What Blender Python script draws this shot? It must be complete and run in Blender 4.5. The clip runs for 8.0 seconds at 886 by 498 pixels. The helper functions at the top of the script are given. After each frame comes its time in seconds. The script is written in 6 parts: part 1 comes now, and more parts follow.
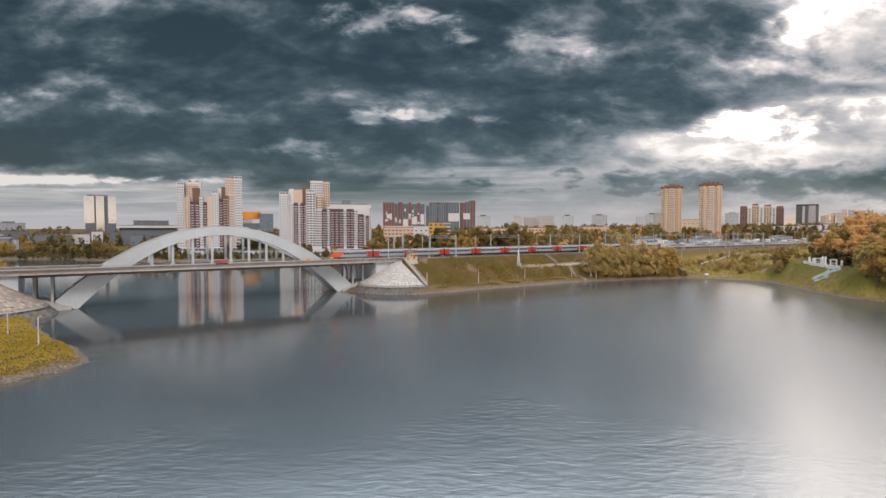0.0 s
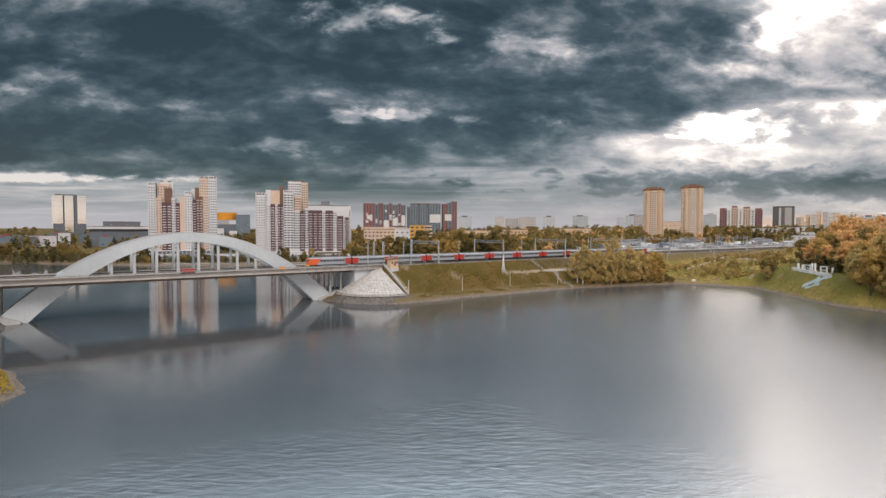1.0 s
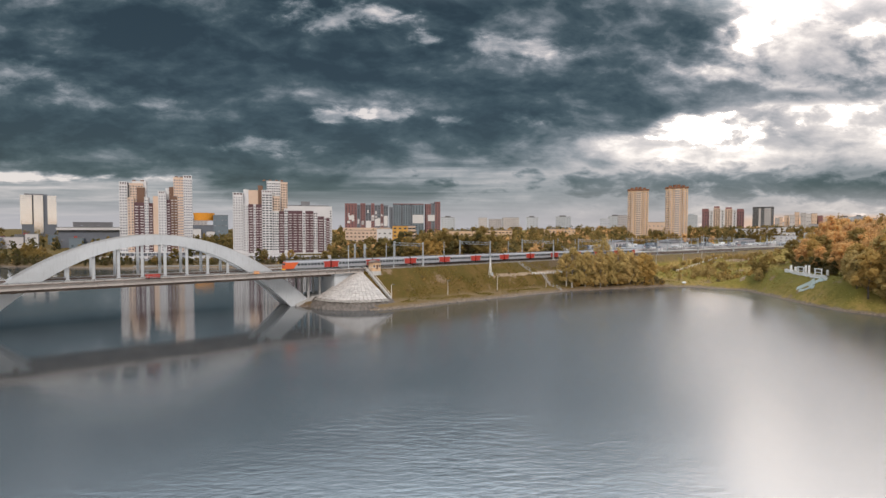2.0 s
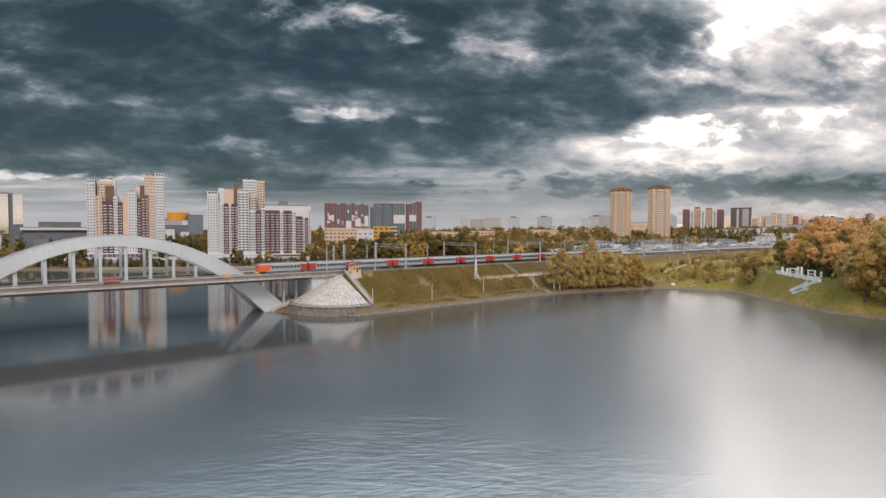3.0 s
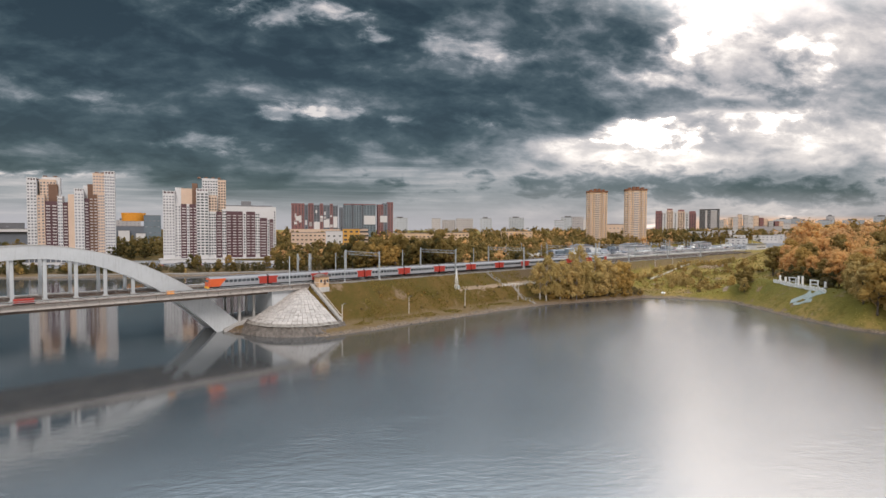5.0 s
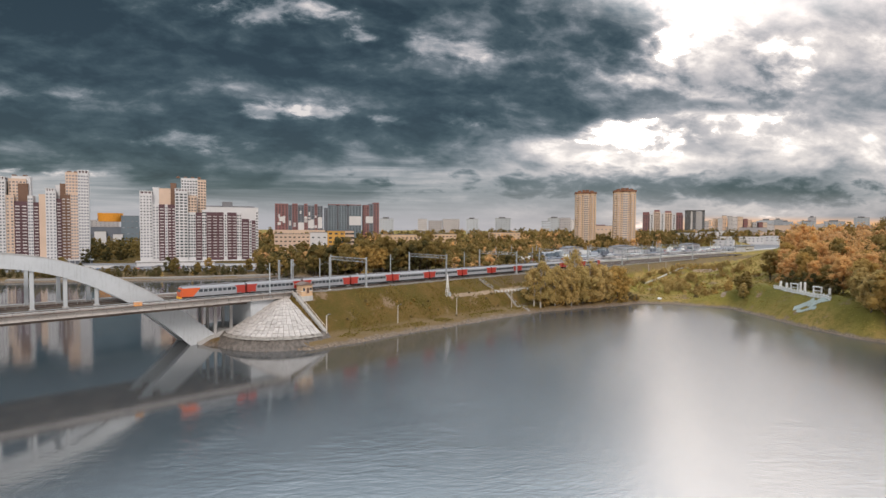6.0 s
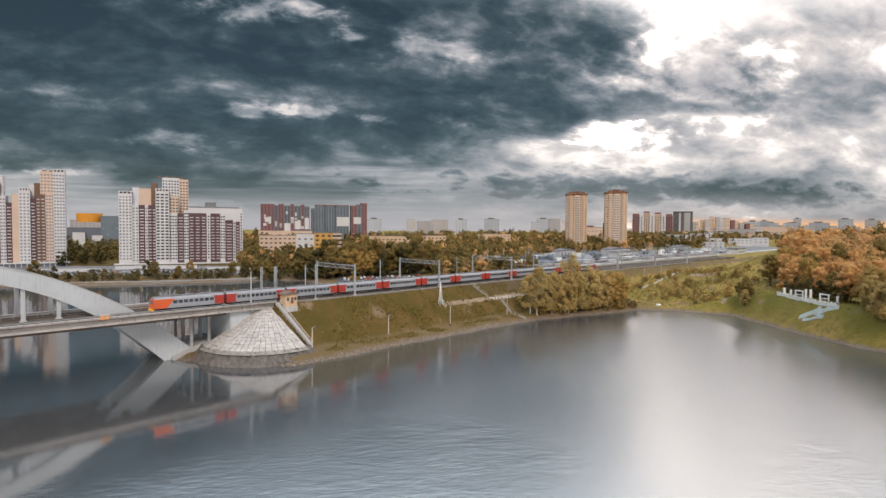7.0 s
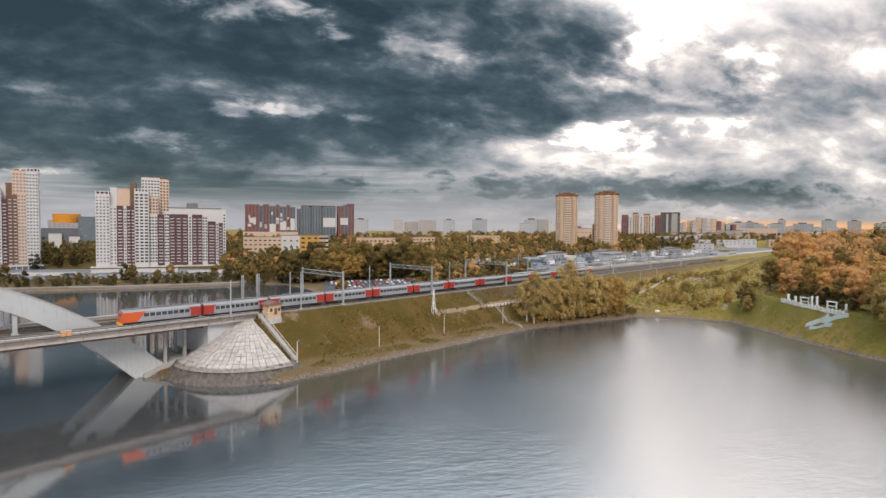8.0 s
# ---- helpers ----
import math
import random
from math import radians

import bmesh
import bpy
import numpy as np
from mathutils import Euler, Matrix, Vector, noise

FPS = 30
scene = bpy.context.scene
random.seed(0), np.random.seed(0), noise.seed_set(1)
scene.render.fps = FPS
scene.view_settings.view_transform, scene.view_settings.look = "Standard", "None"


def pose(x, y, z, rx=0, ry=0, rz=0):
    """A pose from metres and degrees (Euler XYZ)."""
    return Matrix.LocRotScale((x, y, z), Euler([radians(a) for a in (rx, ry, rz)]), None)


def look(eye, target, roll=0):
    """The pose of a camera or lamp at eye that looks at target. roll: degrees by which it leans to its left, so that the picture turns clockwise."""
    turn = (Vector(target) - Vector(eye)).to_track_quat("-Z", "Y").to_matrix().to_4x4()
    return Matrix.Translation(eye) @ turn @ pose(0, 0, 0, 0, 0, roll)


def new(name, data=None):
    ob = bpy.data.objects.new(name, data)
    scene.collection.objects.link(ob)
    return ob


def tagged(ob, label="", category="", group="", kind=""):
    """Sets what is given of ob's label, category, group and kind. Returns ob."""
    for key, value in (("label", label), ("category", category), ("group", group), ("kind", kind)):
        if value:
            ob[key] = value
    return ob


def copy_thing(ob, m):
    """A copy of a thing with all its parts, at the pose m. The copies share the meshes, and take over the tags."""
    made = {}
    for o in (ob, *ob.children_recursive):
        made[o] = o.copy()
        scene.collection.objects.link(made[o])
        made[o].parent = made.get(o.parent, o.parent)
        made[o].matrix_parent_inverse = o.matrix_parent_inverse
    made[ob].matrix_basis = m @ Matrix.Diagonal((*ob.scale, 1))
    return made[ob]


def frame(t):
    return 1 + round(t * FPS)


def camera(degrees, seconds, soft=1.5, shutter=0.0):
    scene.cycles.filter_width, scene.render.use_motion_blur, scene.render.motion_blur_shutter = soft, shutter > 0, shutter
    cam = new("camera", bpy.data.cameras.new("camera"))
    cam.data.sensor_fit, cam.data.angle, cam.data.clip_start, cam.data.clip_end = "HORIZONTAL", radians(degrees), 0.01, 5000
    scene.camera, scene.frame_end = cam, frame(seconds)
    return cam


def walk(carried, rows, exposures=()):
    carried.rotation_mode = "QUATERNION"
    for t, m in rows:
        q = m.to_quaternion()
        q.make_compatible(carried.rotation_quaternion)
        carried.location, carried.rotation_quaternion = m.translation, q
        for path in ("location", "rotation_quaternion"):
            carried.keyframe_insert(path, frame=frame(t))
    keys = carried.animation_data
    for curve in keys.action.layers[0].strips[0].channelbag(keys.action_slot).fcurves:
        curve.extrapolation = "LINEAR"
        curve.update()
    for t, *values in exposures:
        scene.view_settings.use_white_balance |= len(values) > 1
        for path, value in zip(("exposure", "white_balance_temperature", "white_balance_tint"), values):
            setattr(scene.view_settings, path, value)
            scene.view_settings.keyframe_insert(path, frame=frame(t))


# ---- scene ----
cam = camera(78.6, 8.0)
ROWS = [
    (0.0, 0.00, 0.00, 31.96, 0.000, -2.165, -0.056),
    (0.5, -0.29, 6.28, 33.52, -0.999, -2.173, -0.115),
    (1.0, -0.72, 12.61, 34.87, -2.023, -2.178, -0.164),
    (1.5, -0.99, 19.03, 35.39, -2.870, -2.171, -0.139),
    (3.0, -1.78, 38.36, 35.49, -5.886, -2.108, -0.176),
    (3.5, -2.17, 44.88, 35.81, -6.673, -2.127, -0.203),
    (4.0, -2.36, 51.60, 36.68, -7.546, -2.122, -0.252),
    (4.5, -2.47, 58.07, 37.59, -8.290, -2.122, -0.258),
    (6.0, -2.71, 77.51, 40.38, -10.590, -2.128, -0.344),
    (6.5, -2.79, 83.77, 41.26, -11.247, -2.114, -0.422),
    (7.0, -2.59, 89.90, 42.34, -11.882, -2.116, -0.463),
    (7.5, -2.63, 95.98, 43.27, -12.536, -2.109, -0.493),
    (8.0, -2.68, 102.34, 44.12, -13.270, -2.100, -0.525),
]
walk(cam, [(t, pose(x, y, z, 90 + pitch, 0, yaw) @ pose(0, 0, 0, 0, 0, -lean)) for t, x, y, z, yaw, pitch, lean in ROWS])

# ---- light ----
SUN_AZ, SUN_EL = radians(178), radians(40)  # clockwise from +y
sun_dir = Vector((math.sin(SUN_AZ) * math.cos(SUN_EL), math.cos(SUN_AZ) * math.cos(SUN_EL), math.sin(SUN_EL)))
sun = new("sun", bpy.data.lights.new("sun", "SUN"))
sun.data.energy, sun.data.angle, sun.data.color = 2.2, radians(20), (1.0, 0.91, 0.84)
sun.matrix_world = look(sun_dir * 1000, (0, 0, 0))
scene.view_settings.exposure = 0.0


class Nodes:
    """Short hand for building node trees."""

    def __init__(self, tree):
        self.tree = tree
        tree.nodes.clear()

    def add(self, kind, inputs=(), operation="", use_clamp=False):
        node = self.tree.nodes.new(kind)
        if operation:
            node.operation = operation
        if use_clamp:
            node.use_clamp = True
        for key, value in (inputs.items() if isinstance(inputs, dict) else enumerate(inputs)):
            if value is None:
                continue
            if isinstance(value, bpy.types.NodeSocket):
                self.tree.links.new(value, node.inputs[key])
            else:
                node.inputs[key].default_value = value
        return node

    def math(self, op, a, b=None, clamp=False):
        return self.add("ShaderNodeMath", (a, b), operation=op, use_clamp=clamp).outputs[0]

    def mix(self, fac, a, b, blend="MIX"):
        node = self.add("ShaderNodeMix")
        node.data_type, node.blend_type = "RGBA", blend
        for socket, value in ((node.inputs[0], fac), (node.inputs[6], a), (node.inputs[7], b)):
            if isinstance(value, bpy.types.NodeSocket):
                self.tree.links.new(value, socket)
            else:
                socket.default_value = value if isinstance(value, float) else (*value[:3], 1)
        return node.outputs[2]

    def ramp(self, fac, stops):
        node = self.add("ShaderNodeValToRGB", (fac,))
        while len(node.color_ramp.elements) < len(stops):
            node.color_ramp.elements.new(0.5)
        for el, (p, c) in zip(node.color_ramp.elements, stops):
            el.position, el.color = p, (c, c, c, 1) if isinstance(c, float) else (*c, 1)
        return node.outputs[0]

    def span(self, value, lo, hi, a=0.0, b=1.0):
        node = self.add("ShaderNodeMapRange")
        node.interpolation_type = "SMOOTHSTEP"
        for key, v in enumerate((value, lo, hi, a, b)):
            if isinstance(v, bpy.types.NodeSocket):
                self.tree.links.new(v, node.inputs[key])
            else:
                node.inputs[key].default_value = v
        return node.outputs[0]


def sky():
    world = bpy.data.worlds.new("sky")
    scene.world = world
    world.use_nodes = True
    n = Nodes(world.node_tree)
    clear = n.add("ShaderNodeTexSky")
    clear.sky_type, clear.sun_disc, clear.sun_elevation, clear.sun_rotation = "NISHITA", False, SUN_EL, SUN_AZ
    way = n.add("ShaderNodeTexCoord").outputs["Generated"]
    xyz = n.add("ShaderNodeSeparateXYZ", (way,)).outputs
    up = n.math("MAXIMUM", xyz[2], 0.0)
    ahead = n.math("MAXIMUM", xyz[1], 0.05)
    # u: to the right of north, v: upwards, both as slopes
    u = n.math("MINIMUM", n.math("MAXIMUM", n.math("DIVIDE", xyz[0], ahead), -2.0), 2.0)
    v = n.math("MINIMUM", n.math("DIVIDE", up, ahead), 2.0)

    def fbm(su, sv, seed, detail, rough, twist):
        # clouds grow wider and taller away from the horizon
        tall = n.math("POWER", n.math("ADD", v, 0.02), 0.8)
        at = n.add("ShaderNodeCombineXYZ", (n.math("MULTIPLY", u, su), n.math("MULTIPLY", tall, sv), seed)).outputs[0]
        return n.math("SUBTRACT", n.add("ShaderNodeTexNoise", {"Vector": at, "Scale": 1.0, "Detail": detail, "Roughness": rough, "Distortion": twist}).outputs[0], 0.5)

    big = fbm(2.3, 6.5, 3.1, 3.0, 0.5, 0.3)
    mid = fbm(5.6, 13.0, 7.7, 9.0, 0.55, 0.25)
    fine = fbm(17.0, 34.0, 1.9, 6.0, 0.60, 0.3)
    veil = fbm(3.0, 44.0, 5.3, 6.0, 0.58, 0.35)
    # the underside of the heavy deck climbs towards the right
    lower = n.ramp(n.math("ADD", n.math("MULTIPLY", u, 0.5), 0.5, True), [(0.0, 0.112), (0.30, 0.098), (0.42, 0.080), (0.49, 0.098), (0.60, 0.140), (0.70, 0.185), (0.77, 0.235), (0.82, 0.36), (0.87, 0.75)])
    rise = n.math("SUBTRACT", v, lower)
    ragged = n.math("ADD", rise, n.math("ADD", n.math("MULTIPLY", mid, 0.10), n.math("MULTIPLY", big, 0.06)))
    deck = n.span(n.math("DIVIDE", ragged, n.span(u, 0.0, 0.6, 1.0, 4.2)), -0.022, 0.034)
    lumps = n.math("ADD", n.math("ADD", n.math("MULTIPLY", mid, 1.75), n.math("MULTIPLY", fine, 0.75)), n.math("MULTIPLY", big, 0.6))
    dark = n.math("ADD", lumps, n.math("SUBTRACT", n.span(u, 0.2, -0.5, 0.79, 0.86), n.span(u, 0.2, 0.6, 0.0, 0.17)))
    # below the deck: a thin grey veil on the left, bright torn cloud on the right
    right = n.span(u, 0.02, 0.42)
    thin = n.math("ADD", n.math("ADD", n.math("MULTIPLY", veil, 0.85), n.math("MULTIPLY", fine, 0.12)), n.span(u, -0.45, -0.08, 0.37, 0.45))
    torn = n.math("ADD", n.math("ADD", n.math("MULTIPLY", mid, 1.0), n.math("MULTIPLY", fine, 0.28)), n.math("ADD", n.math("MULTIPLY", big, 1.0), 0.255))
    under = n.math("ADD", n.math("MULTIPLY", thin, n.math("SUBTRACT", 1.0, right)), n.math("MULTIPLY", torn, right))
    thick = n.math("ADD", n.math("MULTIPLY", dark, deck), n.math("MULTIPLY", under, n.math("SUBTRACT", 1.0, deck)))

    def spot(u0, v0, ru, rv, amount):
        # a ragged thinner (or thicker) place in the cloud
        nonlocal thick
        du = n.math("DIVIDE", n.math("SUBTRACT", u, u0), ru)
        dv = n.math("DIVIDE", n.math("SUBTRACT", v, v0), rv)
        d = n.math("ADD", n.math("MULTIPLY", du, du), n.math("MULTIPLY", dv, dv))
        d = n.math("ADD", n.math("SQRT", d), n.math("ADD", n.math("MULTIPLY", mid, 2.2), n.math("MULTIPLY", fine, 1.8)))
        thick = n.math("ADD", thick, n.math("MULTIPLY", n.span(d, 1.0, 0.25), amount))

    for u0, v0, ru, rv, amount in (
            (-0.12, 0.385, 0.14, 0.040, -0.40), (0.035, 0.345, 0.05, 0.018, -0.42), (0.17, 0.335, 0.13, 0.022, -0.16), (-0.13, 0.203, 0.07, 0.018, -0.36),
            (0.085, 0.198, 0.05, 0.014, -0.32), (-0.03, 0.205, 0.06, 0.014, -0.26), (0.21, 0.205, 0.09, 0.018, -0.25), (-0.27, 0.150, 0.10, 0.020, -0.28), (-0.72, 0.275, 0.16, 0.036, -0.16), (-0.52, 0.232, 0.13, 0.030, -0.14),
            (0.57, 0.19, 0.19, 0.034, -0.34), (0.78, 0.33, 0.22, 0.13, -0.16), (0.66, 0.40, 0.06, 0.05, -0.2), (0.76, 0.255, 0.11, 0.016, 0.24), (0.74, 0.085, 0.56, 0.046, 0.42), (-0.72, 0.090, 0.32, 0.012, -0.40), (-0.10, 0.060, 0.30, 0.030, 0.16)):
        spot(u0, v0, ru, rv, amount)
    # the brightest breaks are all on the right, towards the light
    thick = n.math("MAXIMUM", thick, n.span(u, 0.15, 0.42, 0.15, -0.6))
    tone = n.ramp(thick, [(0.0, (3.6, 3.1, 2.75)), (0.06, (1.08, 0.99, 0.92)), (0.15, (0.74, 0.68, 0.65)), (0.26, (0.50, 0.475, 0.48)), (0.40, (0.27, 0.285, 0.305)), (0.54, (0.125, 0.150, 0.165)), (0.70, (0.049, 0.074, 0.082)), (0.86, (0.026, 0.045, 0.052)), (1.0, (0.015, 0.028, 0.033))])
    # unseen cloud overhead is brightened to lift the water; lighter behind as well
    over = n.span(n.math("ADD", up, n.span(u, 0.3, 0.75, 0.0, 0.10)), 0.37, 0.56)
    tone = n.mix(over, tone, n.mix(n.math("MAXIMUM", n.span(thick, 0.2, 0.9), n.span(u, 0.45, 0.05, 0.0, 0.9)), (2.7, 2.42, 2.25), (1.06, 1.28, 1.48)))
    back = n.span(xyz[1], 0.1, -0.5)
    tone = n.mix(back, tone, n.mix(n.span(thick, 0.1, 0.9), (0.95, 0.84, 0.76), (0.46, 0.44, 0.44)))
    # hazy pale band over the horizon, warm on the right
    near = n.math("MULTIPLY", n.span(v, n.span(u, 0.1, 0.4, 0.075, 0.095), 0.0), n.math("ADD", 0.85, n.math("MULTIPLY", veil, 0.9)), True)
    haze = n.mix(n.span(u, -0.1, 0.7), (0.45, 0.44, 0.48), (0.38, 0.36, 0.38))
    tone = n.mix(near, tone, haze)
    glow = n.math("MULTIPLY", n.span(v, 0.034, 0.012), n.span(u, 0.50, 0.85))
    tone = n.mix(n.math("MULTIPLY", glow, 0.9), tone, (0.95, 0.50, 0.22))
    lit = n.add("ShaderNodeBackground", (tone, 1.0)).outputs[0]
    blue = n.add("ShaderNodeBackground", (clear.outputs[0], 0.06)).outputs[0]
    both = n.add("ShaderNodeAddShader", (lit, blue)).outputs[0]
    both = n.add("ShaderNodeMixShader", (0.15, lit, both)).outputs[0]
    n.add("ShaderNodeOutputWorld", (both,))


sky()

# ---- materials ----
def mat(name, color, rough=0.8, var=0.25, scale=0.5, fine=6.0, bump=0.15, metal=0.0, tint=None, each=0.0, dirt=0.0, island=0.0):
    """A painted or natural surface: two scales of noise in the colour, fine relief, and a change from piece to piece."""
    m = bpy.data.materials.new(name)
    m.use_nodes = True
    n = Nodes(m.node_tree)
    at = n.add("ShaderNodeTexCoord").outputs["Object"]
    info = n.add("ShaderNodeObjectInfo").outputs["Random"]
    shift = n.add("ShaderNodeVectorMath", (at, n.add("ShaderNodeCombineXYZ", (n.math("MULTIPLY", info, 37.0), n.math("MULTIPLY", info, 91.0), 0.0)).outputs[0]), operation="ADD").outputs[0]
    a = n.add("ShaderNodeTexNoise", {"Vector": shift, "Scale": scale, "Detail": 4.0, "Roughness": 0.6}).outputs[0]
    b = n.add("ShaderNodeTexNoise", {"Vector": shift, "Scale": fine, "Detail": 5.0, "Roughness": 0.7}).outputs[0]
    c2 = tint or tuple(min(1.0, v * (1 + var)) for v in color)
    c1 = tuple(v * (1 - var) for v in color)
    blend = n.math("ADD", n.math("MULTIPLY", n.span(a, 0.3, 0.7), 0.65), n.math("MULTIPLY", n.span(b, 0.3, 0.7), 0.35))
    col = n.mix(blend, c1, c2)
    if each:
        k = n.math("ADD", n.math("MULTIPLY", info, 2 * each), 1 - each)
        col = n.mix(1.0, col, n.add("ShaderNodeCombineColor", (k, k, k)).outputs[0], "MULTIPLY")
    if island:
        r = n.add("ShaderNodeNewGeometry").outputs["Random Per Island"]
        k = n.math("ADD", n.math("MULTIPLY", r, 2 * island), 1 - island)
        col = n.mix(1.0, col, n.add("ShaderNodeCombineColor", (k, k, k)).outputs[0], "MULTIPLY")
    if dirt:
        stretch = n.add("ShaderNodeMapping", {"Vector": shift, "Scale": (1.2, 1.2, 0.12)}).outputs[0]
        s = n.add("ShaderNodeTexNoise", {"Vector": stretch, "Scale": 1.4, "Detail": 4.0, "Roughness": 0.65}).outputs[0]
        col = n.mix(n.math("MULTIPLY", n.span(s, 0.5, 0.75), dirt), col, (0.09, 0.085, 0.08))
    r = n.math("ADD", n.math("MULTIPLY", b, 0.2), max(0.02, rough - 0.1), True)
    bsdf = n.add("ShaderNodeBsdfPrincipled", {"Base Color": col, "Roughness": r, "Metallic": metal})
    if bump:
        rel = n.add("ShaderNodeBump", {"Height": b, "Strength": bump, "Distance": 0.08}).outputs[0]
        m.node_tree.links.new(rel, bsdf.inputs["Normal"])
    n.add("ShaderNodeOutputMaterial", (bsdf.outputs[0],))
    return m


def glass_mat(name, color, rough=0.05):
    m = bpy.data.materials.new(name)
    m.use_nodes = True
    n = Nodes(m.node_tree)
    info = n.add("ShaderNodeObjectInfo").outputs["Random"]
    k = n.math("ADD", n.math("MULTIPLY", info, 0.9), 0.5)
    col = n.mix(1.0, color, n.add("ShaderNodeCombineColor", (k, k, k)).outputs[0], "MULTIPLY")
    bsdf = n.add("ShaderNodeBsdfPrincipled", {"Base Color": col, "Roughness": rough, "IOR": 1.6, "Specular IOR Level": 0.6})
    n.add("ShaderNodeOutputMaterial", (bsdf.outputs[0],))
    return m


def mirror_mat(name, color):
    m = bpy.data.materials.new(name)
    m.use_nodes = True
    n = Nodes(m.node_tree)
    at = n.add("ShaderNodeTexCoord").outputs["Object"]
    w = n.add("ShaderNodeTexNoise", {"Vector": at, "Scale": 0.05, "Detail": 2.0}).outputs[0]
    rel = n.add("ShaderNodeBump", {"Height": w, "Strength": 0.05, "Distance": 1.0}).outputs[0]
    bsdf = n.add("ShaderNodeBsdfPrincipled", {"Base Color": (*color, 1), "Metallic": 0.85, "Roughness": 0.08, "Normal": rel})
    n.add("ShaderNodeOutputMaterial", (bsdf.outputs[0],))
    return m


def leaf_mat(name, stops):
    """Leaves: each clump its own colour out of a range."""
    m = bpy.data.materials.new(name)
    m.use_nodes = True
    n = Nodes(m.node_tree)
    r = n.add("ShaderNodeNewGeometry").outputs["Random Per Island"]
    info = n.add("ShaderNodeObjectInfo").outputs["Random"]
    at = n.add("ShaderNodeTexCoord").outputs["Object"]
    w = n.add("ShaderNodeTexNoise", {"Vector": at, "Scale": 0.04, "Detail": 2.0}).outputs[0]
    f = n.math("ADD", n.math("MULTIPLY", r, 0.10), n.math("MULTIPLY", info, 0.40))
    f = n.math("ADD", f, n.math("MULTIPLY", n.span(w, 0.3, 0.7), 0.50))
    col = n.ramp(f, stops)
    d = n.add("ShaderNodeBsdfPrincipled", {"Base Color": col, "Roughness": 0.75, "Specular IOR Level": 0.2}).outputs[0]
    t = n.add("ShaderNodeBsdfTranslucent", (col,)).outputs[0]
    n.add("ShaderNodeOutputMaterial", (n.add("ShaderNodeMixShader", (0.5, d, t)).outputs[0],))
    return m


def ground_mat():
    """Autumn turf with bare earth, dry grass, and stony steep banks."""
    m = bpy.data.materials.new("autumn_turf")
    m.use_nodes = True
    n = Nodes(m.node_tree)
    at = n.add("ShaderNodeNewGeometry").outputs["Position"]
    z = n.add("ShaderNodeSeparateXYZ", (at,)).outputs[2]

    def noise_at(scale, detail=4.0, rough=0.6):
        return n.add("ShaderNodeTexNoise", {"Vector": at, "Scale": scale, "Detail": detail, "Roughness": rough}).outputs[0]

    grass = n.mix(n.span(noise_at(0.09), 0.38, 0.62), (0.086, 0.068, 0.015), (0.150, 0.092, 0.030))
    grass = n.mix(n.span(noise_at(0.7), 0.35, 0.7), grass, (0.108, 0.074, 0.02))
    grass = n.mix(n.math("MULTIPLY", n.span(noise_at(2.6, 5.0, 0.7), 0.5, 0.72), 0.7), grass, (0.045, 0.038, 0.014))
    # the field and the slope on the east side are lusher and paler
    east = n.add("ShaderNodeVectorMath", (at, (0.94, 0.34, 0.0)), operation="DOT_PRODUCT").outputs["Value"]
    lush = n.mix(n.span(noise_at(0.06, 5.0), 0.4, 0.6), (0.215, 0.175, 0.036), (0.33, 0.225, 0.075))
    lush = n.mix(n.span(noise_at(0.5, 5.0), 0.4, 0.7), lush, (0.16, 0.135, 0.03))
    place = n.add("ShaderNodeSeparateXYZ", (at,)).outputs
    slope = n.math("MULTIPLY", n.span(place[0], 186.0, 204.0), n.span(place[1], 345.0, 325.0))
    lush = n.mix(n.math("MULTIPLY", slope, 0.9), lush, n.mix(noise_at(0.25, 5.0), (0.10, 0.105, 0.022), (0.19, 0.155, 0.04)))
    grass = n.mix(n.span(n.math("ADD", east, n.math("MULTIPLY", noise_at(0.05), 30.0)), 258.0, 282.0), grass, lush)
    earth = n.mix(noise_at(1.2), (0.16, 0.11, 0.07), (0.28, 0.20, 0.13))
    col = n.mix(n.span(noise_at(0.11, 5.0), 0.59, 0.67), grass, earth)
    off = n.add("ShaderNodeVectorMath", (at, (0.5508, -0.8346, 0.0)), operation="DOT_PRODUCT").outputs["Value"]
    along = n.add("ShaderNodeVectorMath", (at, (0.8346, 0.5508, 0.0)), operation="DOT_PRODUCT").outputs["Value"]
    worn = n.math("MULTIPLY", n.math("MULTIPLY", n.span(off, -252.0, -247.0), n.span(n.math("ADD", off, n.math("MULTIPLY", noise_at(0.05), 9.0)), -236.5, -240.5)), n.span(along, 225.0, 262.0))
    col = n.mix(n.math("MULTIPLY", worn, 0.7), col, n.mix(noise_at(1.0), (0.085, 0.06, 0.042), (0.16, 0.115, 0.08)))
    scar = n.add("ShaderNodeVectorMath", (at, (16.5, 299.0, 10.6)), operation="DISTANCE").outputs["Value"]
    col = n.mix(n.math("MULTIPLY", n.span(n.math("ADD", scar, n.math("MULTIPLY", noise_at(0.5), 5.0)), 6.4, 4.6), 0.9), col, earth)
    ramp_spot = n.add("ShaderNodeVectorMath", (at, (247.0, 412.0, 12.5)), operation="DISTANCE").outputs["Value"]
    col = n.mix(n.math("MULTIPLY", n.span(n.math("ADD", ramp_spot, n.math("MULTIPLY", noise_at(0.3), 9.0)), 17.0, 12.0), 0.9), col, n.mix(noise_at(0.8), (0.30, 0.20, 0.15), (0.42, 0.31, 0.25)))
    stone = n.mix(n.span(noise_at(1.5, 6.0, 0.75), 0.3, 0.7), (0.06, 0.05, 0.042), (0.30, 0.23, 0.17))
